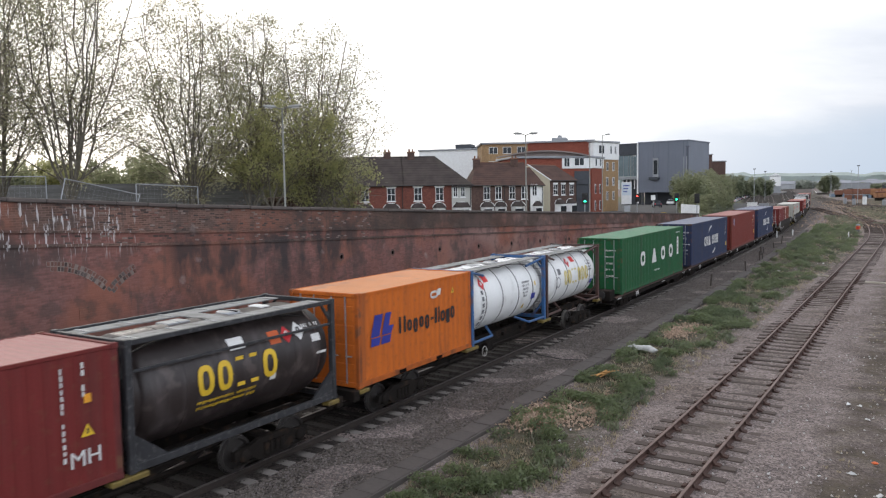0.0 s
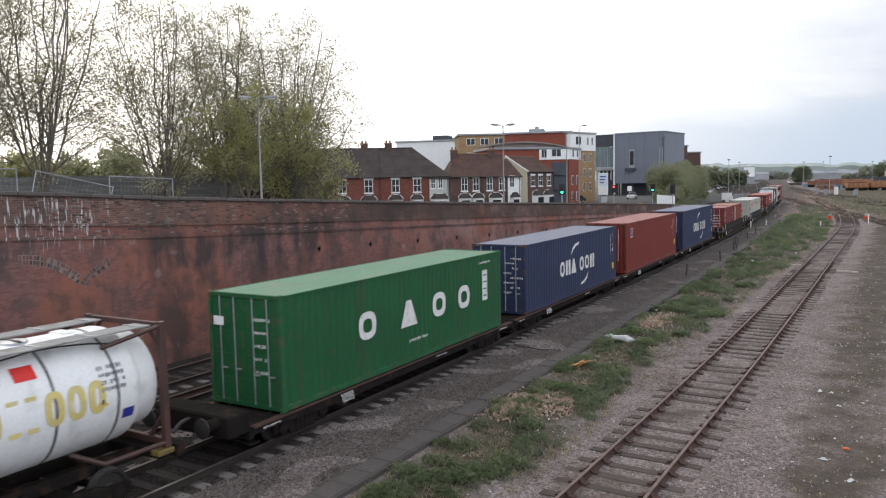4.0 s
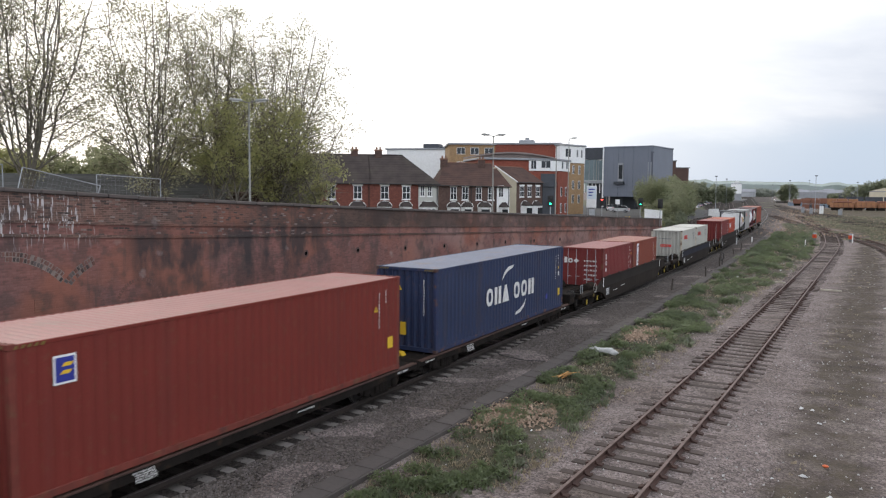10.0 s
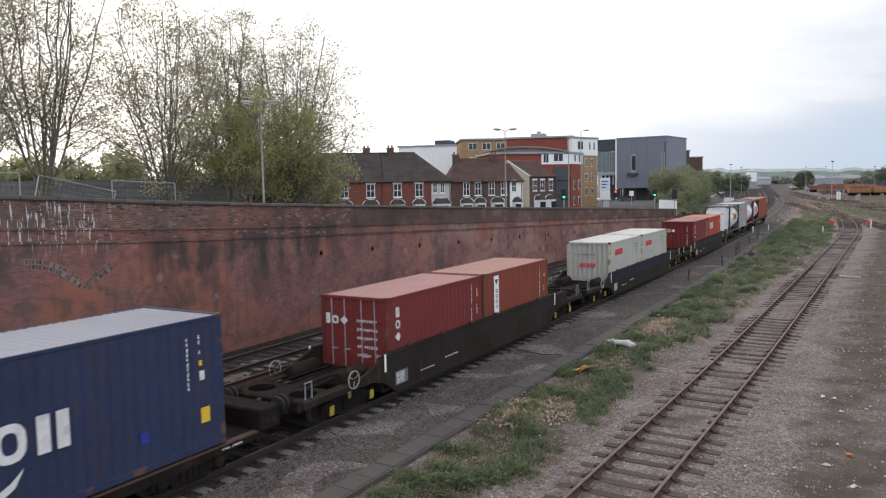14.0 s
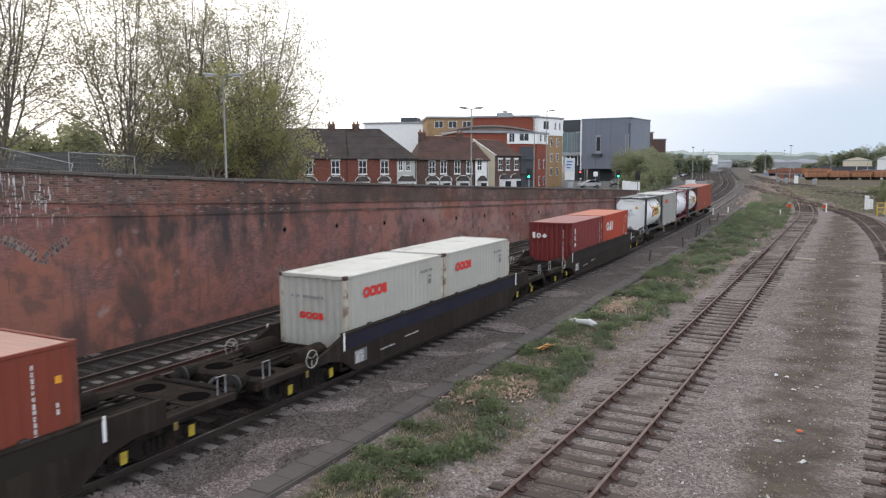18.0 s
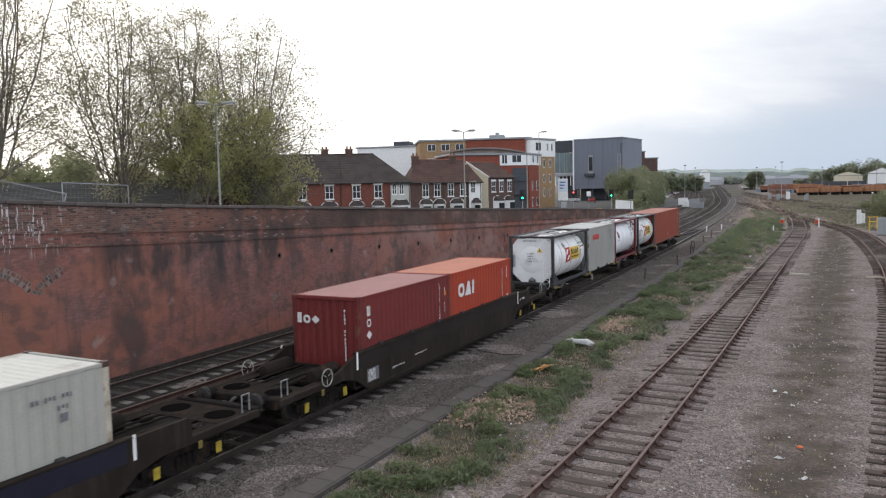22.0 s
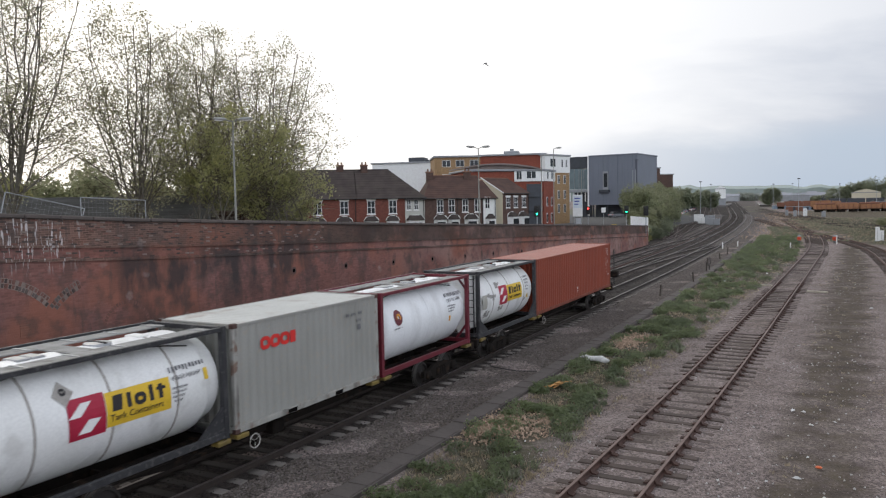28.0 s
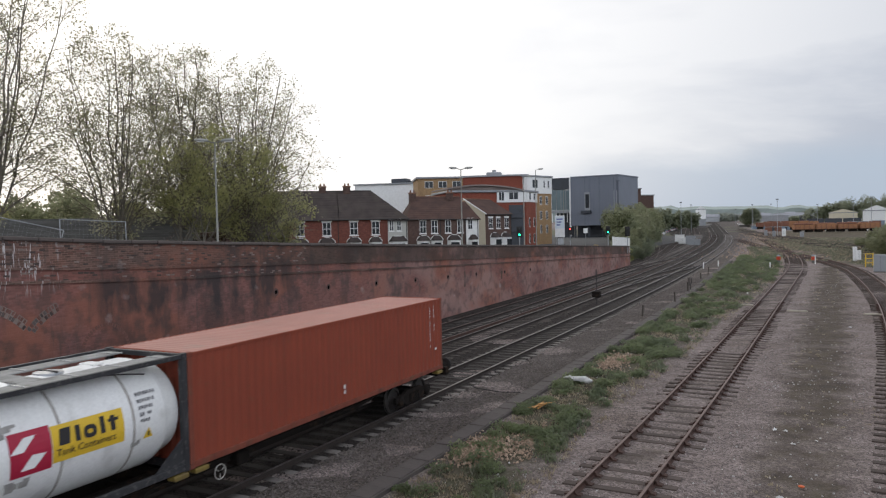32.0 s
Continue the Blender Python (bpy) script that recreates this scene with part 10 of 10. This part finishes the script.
ground_signal(-5.35, 108, True, "red-faced ground signal with grey cap")
ground_signal(-1.25, 108, True, "small red and white ground signal")
for x, y, h in ((-5.55, 94, 0.9), (-1.0, 106, 1.1), (-13.0, 95, 0.8), (-11.9, 100, 0.7)):
    st = thing("white_marker_post", "short white marker post", "post", "marker posts", pose(x, y, grade(y) - 0.2))
    part("post", Shape().box(-0.06, 0.06, -0.06, 0.06, 0, h, 0.015), "white_paint", st)
for x, y, w, h, mat in ((5.3, 92, 1.2, 1.9, "roof_grey"), (3.6, 112, 0.5, 1.9, "white_paint"), (4.1, 113, 0.5, 1.4, "white_paint"), (-12.3, 226, 0.8, 1.7, "roof_grey"), (-9.9, 228, 1.0, 2.2, "white_paint"), (-15.0, 236, 0.8, 1.7, "roof_grey"), (-5.2, 220, 1.0, 1.5, "roof_grey"), (-26.2, 172, 2.0, 2.0, "roof_grey"), (-28.6, 176, 1.6, 1.5, "white_paint"), (-24.8, 168, 2.4, 1.4, "roof_grey"), (-31.5, 190, 2.2, 1.8, "white_paint")):
    c_ = thing("lineside_cabinet", "pale metal equipment cabinet beside the track", "cabinet", "lineside cabinets", pose(x, y, grade(y) - 0.2))
    part("body", Shape().box(-w / 2, w / 2, -0.3, 0.3, 0.1, h, 0.03), mat, c_)
    part("plinth", Shape().box(-w / 2 - 0.05, w / 2 + 0.05, -0.35, 0.35, 0, 0.1, 0.01), "concrete", c_)
    part("door_line", Shape().box(-0.01, 0.01, -0.31, -0.30, 0.2, h - 0.15, 0), "grey_dark", c_)
yb = thing("yellow_barrier", "yellow tubular barrier beside the curved track", "barrier", "", pose(4.7, 100.5, grade(100) - 0.2, 0, 0, 15))
for x in (-0.4, 0.4):
    part("upright", Shape().tube([(x, 0, 0), (x, 0, 1.6)], 0.06, 6), "clean_yellow", yb)
for z in (0.5, 1.0, 1.55):
    part("bar", Shape().tube([(-0.4, 0, z), (0.4, 0, z)], 0.05, 6), "clean_yellow", yb)
# point motor box and signal post by the running lines
pm = thing("signal_post", "slim dark lineside post with boxes between the tracks", "signal post", "", pose(-15.3, 55.5, grade(55.5) - 0.17))
part("post", Shape().tube([(0, 0, 0), (0, 0, 2.6)], 0.04, 6), "black", pm)
part("box", Shape().box(-0.3, 0.3, -0.25, 0.25, 0.5, 0.95, 0.04), "underframe", pm)

# distance: engineers' train, yard, station, hills
M["orange_wagon"] = surface("orange_engineering_wagon", (0.33, 0.150, 0.066), (0.25, 0.115, 0.055), rough=0.7, scale=0.6, bump=0.05, rust=(0.15, 0.07, 0.04), rust_amount=0.6, rust_scale=1.0)
M["rust_heap"] = surface("rust_brown_stock", (0.22, 0.10, 0.065), (0.16, 0.075, 0.05), rough=0.9, scale=0.5, bump=0.2)
a0, b0 = sight(-1.9, 262), sight(3.3, 272)
ang = math.degrees(math.atan2(b0.y - a0.y, b0.x - a0.x))
for k in range(4):
    q = a0.lerp(b0, k / 4)
    wg = thing("engineers_wagon", "orange open engineers' wagon standing in the yard", "wagon", "wagons in the yard", pose(q.x, q.y, grade(262) - 0.1, 0, 0, ang))
    ln_ = (b0 - a0).length / 4 - 0.5
    part("body", Shape().box(0, ln_, -1.3, 1.3, 1.1, 2.5 + 0.3 * (k % 2), 0.05), "orange_wagon", wg)
    part("load", Shape().box(0.3, ln_ - 0.3, -1.1, 1.1, 2.5, 3.1, 0.2), "rust_heap", wg, "rusty load")
    for i in range(5):
        part("stanchion", Shape().box(0.2 + i * (ln_ - 0.5) / 4, 0.32 + i * (ln_ - 0.5) / 4, -1.38, -1.3, 1.0, 2.6, 0), "rust_heap", wg)
    for x in (ln_ * 0.2, ln_ * 0.8):
        part("bogie", Shape().box(x - 1.0, x + 1.0, -1.0, 1.0, 0.2, 0.9, 0.1), "underframe", wg)
    part("frame", Shape().box(0, ln_, -1.2, 1.2, 0.85, 1.1, 0.02), "underframe", wg)
for k, (az, d, l, h, mat) in enumerate(((-3.4, 330, 10, 2.6, "rust_heap"), (-2.2, 340, 16, 3.0, "rust_heap"), (-1.2, 300, 10, 3.0, "orange_wagon"), (0.6, 380, 22, 3.6, "grey_dark"))):
    q = sight(az, d)
    wg = thing("stabled_stock", "row of stabled wagons in the distant yard", "wagon", "wagons in the yard", pose(q.x, q.y, 1.4))
    for i in range(3):
        part("body", Shape().box(-l / 2 + i * l / 3, -l / 2 + (i + 1) * l / 3 - 0.4, -1.3, 1.3, 0.9, h, 0.08), mat, wg)
        part("frame", Shape().box(-l / 2 + i * l / 3 + 0.3, -l / 2 + (i + 1) * l / 3 - 0.7, -1.0, 1.0, 0.0, 0.88, 0.05), "underframe", wg)


def far_shed(az0, az1, d, el, mat, label, ridge=0.0):
    t, w = block("shed", label, "shed", az0, az1, d, d, 1.0, raise_by(el, d), mat, 16, 0.2, "distant sheds")
    if ridge:
        z = raise_by(el, d) + 0.3
        n = max(1, round(w / 12))
        for i in range(n):
            a, b = w * i / n, w * (i + 1) / n
            part("gable", Shape().extrude([(a, 0, z), (b, 0, z), ((a + b) / 2, 0, z + ridge)], (0, 16, 0)), mat, t, "low gable roof")


far_shed(0.3, 2.0, 400, 0.15, "cream", "cream industrial shed in the distance", 1.6)
far_shed(2.3, 5.5, 380, 0.25, "white_paint", "white industrial shed with low gables", 2.2)
far_shed(-8.3, -7.6, 420, 0.62, "white_paint", "white station building in the distance", 1.4)
far_shed(-9.8, -7.6, 410, -0.1, "roof_grey", "low grey station canopy in the distance")
far_shed(-8.6, -5.0, 1100, 0.22, "roof_grey", "long pale footbridge and sheds far down the line")
far_shed(-4.0, -2.2, 620, 0.06, "roof_grey", "pale depot roofs in the distance")
far_shed(-1.5, 0.2, 560, 0.02, "grey_dark", "dark depot roofs in the distance")
for az, y0_, l in ((-7.9, 395, 120), (-5.0, 395, 120)):
    q = sight(az, 400)
    pf = thing("platform", "low station platform in the distance", "platform", "station platforms", pose(q.x, q.y, 1.5, 0, 0, 6))
    part("slab", Shape().box(-2.5, 2.5, 0, l, 0, 1.0, 0.05), "concrete", pf)
    part("edge", Shape().box(-2.6, -2.4, 0, l, 1.0, 1.03, 0.0), "white_paint", pf)
for az, d, el in ((-2.9, 235, 1.24), (-4.5, 330, 0.9), (1.75, 300, 0.97), (2.8, 280, 1.13), (-9.3, 240, 1.2), (-5.6, 420, 0.6), (-0.4, 360, 0.8), (-8.6, 300, 1.0), (-3.3, 420, 0.9)):
    q = sight(az, d)
    ms = thing("yard_mast", "tall thin yard lighting mast", "mast", "yard masts", pose(q.x, q.y, grade(d) - 0.2))
    part("mast", Shape().tube([(0, 0, 0), (0, 0, raise_by(el, d) - grade(d) + 0.2)], [0.11, 0.07], 6), "steel_grey", ms)
    part("lamp_bar", Shape().box(-0.4, 0.4, -0.08, 0.08, raise_by(el, d) - grade(d) - 0.05, raise_by(el, d) - grade(d) + 0.2, 0.03), "grey_dark", ms)
for k in range(12):
    q = sight(-11.6 + 0.17 * k, 200 + 14 * k)
    cr = car(("white", "silver", "grey", "dark")[k % 4] + " car parked beside the line", ((0.7, 0.7, 0.7), (0.45, 0.46, 0.48), (0.2, 0.2, 0.22), (0.05, 0.06, 0.09))[k % 4], pose(q.x, q.y, grade(q.y) - 0.15, 0, 0, 70 + 12 * (k % 3)))
    tagged(cr, group="parked cars")
# vans, huts and stacked materials scattered over the distant yard
rk = random.Random(77)
M["hut_cream"] = surface("cream_hut_paint", (0.55, 0.52, 0.45), (0.42, 0.40, 0.36), rough=0.7, scale=1, bump=0.02)
M["hut_blue"] = surface("faded_blue_hut_paint", (0.20, 0.27, 0.34), (0.16, 0.21, 0.27), rough=0.7, scale=1, bump=0.02)
for k in range(34):
    az, d = rk.uniform(-4.4, 3.2), rk.uniform(290, 430)
    q = sight(az, d)
    w_, h_ = rk.uniform(1.6, 5.5), rk.uniform(1.2, 2.9)
    hu = thing("yard_hut", "small weathered hut in the distant yard", "hut", "huts in the yard", pose(q.x, q.y, grade(q.y) - 0.25, 0, 0, rk.uniform(-20, 20)))
    part("wall", Shape().box(-w_ / 2, w_ / 2, -1.1, 1.1, 0, h_, 0.05), rk.choice(("white_paint", "hut_cream", "roof_grey", "rust_heap", "hut_blue", "grey_dark")), hu)
    part("flat_roof", Shape().box(-w_ / 2 - 0.1, w_ / 2 + 0.1, -1.2, 1.2, h_, h_ + 0.12, 0.02), "roof_grey", hu)
    part("doorway", Shape().box(-0.4, 0.4, -1.13, -1.1, 0.05, min(h_ - 0.1, 1.9), 0), "grey_dark", hu)
# rows of far houses below the hills; distance haze is put into their colours
rk = random.Random(78)
M["far_wall"] = surface("haze_tinted_house_wall", (0.52, 0.53, 0.54), (0.40, 0.41, 0.43), rough=0.9, scale=0.2, bump=0, obj=0.5)
M["far_roof"] = surface("haze_tinted_grey_roof", (0.33, 0.34, 0.37), (0.27, 0.27, 0.29), rough=0.9, scale=0.2, bump=0, obj=0.4)
for k in range(60):
    q = sight(rk.uniform(-10.5, 4.5), rk.uniform(620, 1250))
    w_, h_ = rk.uniform(7, 30), rk.uniform(2.5, 5.5)
    fh = thing("distant_house", "pale house far beyond the station, haze put into its colours", "house", "distant houses", pose(q.x, q.y, grade(q.y) - 0.4))
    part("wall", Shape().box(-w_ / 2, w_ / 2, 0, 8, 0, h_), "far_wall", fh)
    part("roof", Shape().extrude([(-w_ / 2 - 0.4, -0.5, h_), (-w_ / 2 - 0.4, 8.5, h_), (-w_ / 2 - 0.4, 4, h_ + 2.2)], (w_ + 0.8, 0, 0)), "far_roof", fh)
for k in range(26):
    q = sight(-10.5 + 0.6 * k + rk.uniform(-0.2, 0.2), rk.uniform(700, 1300))
    clump("distant_trees", "wooded clump far beyond the station, haze put into its colour", "trees", "distant woods", (q.x, q.y, 3.2), [(-9, 0, 3.0, 10, 3.6), (6, 2, 3.6, 9, 4.4)], 700, 2.2, "leaf_haze_tint", 200 + k, False)
# round tree by the station, far tree lines and hills
q = sight(-4.63, 395)
clump("round_tree", "round dark green tree beside the distant platform", "tree", "", (q.x, q.y, 1.6), [(0, 0, 5.0, 4.6, 4.4), (0.5, 0, 6.0, 4.2, 3.6), (-1.5, 0, 4.0, 3.5, 3.0)], 7000, 0.6, "leaf_far", 91)
for k, (az, d, w, h) in enumerate(((0.2, 520, 14, 12), (1.4, 520, 16, 15), (2.6, 510, 16, 17), (3.8, 500, 16, 16), (5.2, 490, 16, 15), (-11.2, 300, 7, 9), (-10.2, 330, 8, 9), (-9.2, 350, 8, 9), (-8.9, 430, 10, 10), (-1.0, 600, 12, 6), (-2.6, 640, 14, 6))):
    q = sight(az, d)
    clump("distant_trees", "dark wooded clump in the distance", "trees", "distant woods", (q.x, q.y, 1.4), [(-w * 0.5, 0, h * 0.4, w * 0.5, h * 0.45), (0, 2, h * 0.5, w * 0.55, h * 0.5), (w * 0.5, 0, h * 0.42, w * 0.5, h * 0.45)], 5200, 0.9, "leaf_far", 100 + k, False)
# pale grey-green carries the air's haze over the hill
M["hill"] = surface("haze_tinted_wooded_hill", (0.34, 0.39, 0.37), (0.235, 0.28, 0.25), rough=1.0, scale=0.012, fine=0.06, bump=0, world_space=True)
hs = Shape()
n_ = 220
for i in range(n_ + 1):
    az = -75 + 110 * i / n_
    q = sight(az, 2600)
    h = 41 + min(14.0, 1.2 * max(0.0, -az)) + 5 * noise.noise(Vector((i * 0.13, 0.5, 0))) + 7 * noise.noise(Vector((i * 0.9, 2.5, 0))) - (24 if az < -20 else 0)
    hs.v += [(q.x, q.y, -20), (q.x, q.y, h * 0.7), (q.x * 1.15, q.y * 1.15, h)]
hs.f = [(i * 3 + j, i * 3 + 3 + j, i * 3 + 4 + j, i * 3 + 1 + j) for i in range(n_) for j in range(2)]
setting("backdrop", hs, "hill", "low wooded hills on the skyline, haze put into their colour", True)
bd = thing("bird", "dark gull flying across the sky", "bird", "")
part("body", Shape().lathe([(0.0, -0.22), (0.05, -0.15), (0.07, 0.0), (0.045, 0.14), (0.0, 0.2)], 8, "y"), "grey_dark", bd, smooth=True)
BIRD_WINGS = []
for sx in (-1, 1):
    BIRD_WINGS.append((part("wing", Shape().extrude([(0, -0.08, 0), (sx * 0.28, -0.02, 0.02), (sx * 0.6, -0.1, 0), (sx * 0.3, 0.1, 0.02), (0, 0.1, 0)], (0, 0, 0.012)), "grey_dark", bd), sx))

# ---- motion ----
RUN = [(0, 0.0), (3, 17.92), (6, 35.64), (7.5, 44.35), (9, 53.02), (11, 64.53), (13, 75.75), (14, 81.19), (17, 97.24), (19, 107.4), (21, 117.42), (23, 127.45), (25, 137.38), (28, 152.35), (29.5, 159.83), (31, 167.31), (32, 172.32)]


def gone(t):
    return smooth_table(t, RUN)


def rides(s, length, base):
    """Where a thing stands on the line when its middle is at s: from the line under its two ends."""
    k = length * 0.36
    a, b = s - k, s + k
    pa, pb = Vector((MAIN + bend(a), a, grade(a))), Vector((MAIN + bend(b), b, grade(b)))
    d = pb - pa
    mid = (pa + pb) / 2
    return pose(mid.x, mid.y, mid.z + base, math.degrees(math.atan2(d.z, d.y)), 0, -math.degrees(math.atan2(d.x, d.y)))


def motions():
    ticks = [i * 0.5 for i in range(65)]
    for ob, s, length, base in TRAIN:
        walk(ob, [(t, rides(s - gone(t), length, base)) for t in ticks])
    fine_ticks = [i / 15 for i in range(481)]
    for ob, at, r in WHEELS:
        walk(ob, [(t, pose(*at) @ Matrix.Rotation(gone(t) / r, 4, "X")) for t in fine_ticks])

    for ob, stops in CARS:
        rows = []
        for t in [i * 0.5 for i in range(65)]:
            xs, ys = [(a, q.x) for a, q in stops], [(a, q.y) for a, q in stops]
            p = Vector((table(t, xs), table(t, ys), 0))
            k = table(t + 0.6, xs) - table(t - 0.6, xs)
            j = table(t + 0.6, ys) - table(t - 0.6, ys)
            turn = 148.0 if math.hypot(k, j) < 1.0 else -math.degrees(math.atan2(k, j))
            turn = turn % 360
            if rows:
                while turn - last > 180:
                    turn -= 360
                while turn - last < -180:
                    turn += 360
                turn = last + max(-25.0, min(25.0, turn - last))
            last = turn
            rows.append((t, pose(p.x, p.y, road_z(p.x, p.y), 0, 0, turn)))
        walk(ob, rows)
    sky_way = [(0, 30.0, 24.0), (26.6, 14.0, 20.0), (27.5, -17.5, 10.3), (28.0, -24.8, 10.3), (28.5, -31.5, 11.8), (29.0, -40.0, 19.0), (32, -80.0, 26.0)]
    def fly(t):
        a = table(t, [(r[0], r[1]) for r in sky_way])
        return sight(a, 70, raise_by(table(t, [(r[0], r[2]) for r in sky_way]), 70))
    walk(bd, [(i * 0.5, look(fly(i * 0.5), fly(i * 0.5) + Vector((-1, 0.2, 0))) @ pose(0, 0, 0, -90, 0, 0)) for i in range(65)])
    for ob, sx in BIRD_WINGS:
        walk(ob, [(i * 0.1, pose(0, 0, 0, 0, -sx * 28 * math.sin(i * 1.9), 0)) for i in range(321)])


motions()
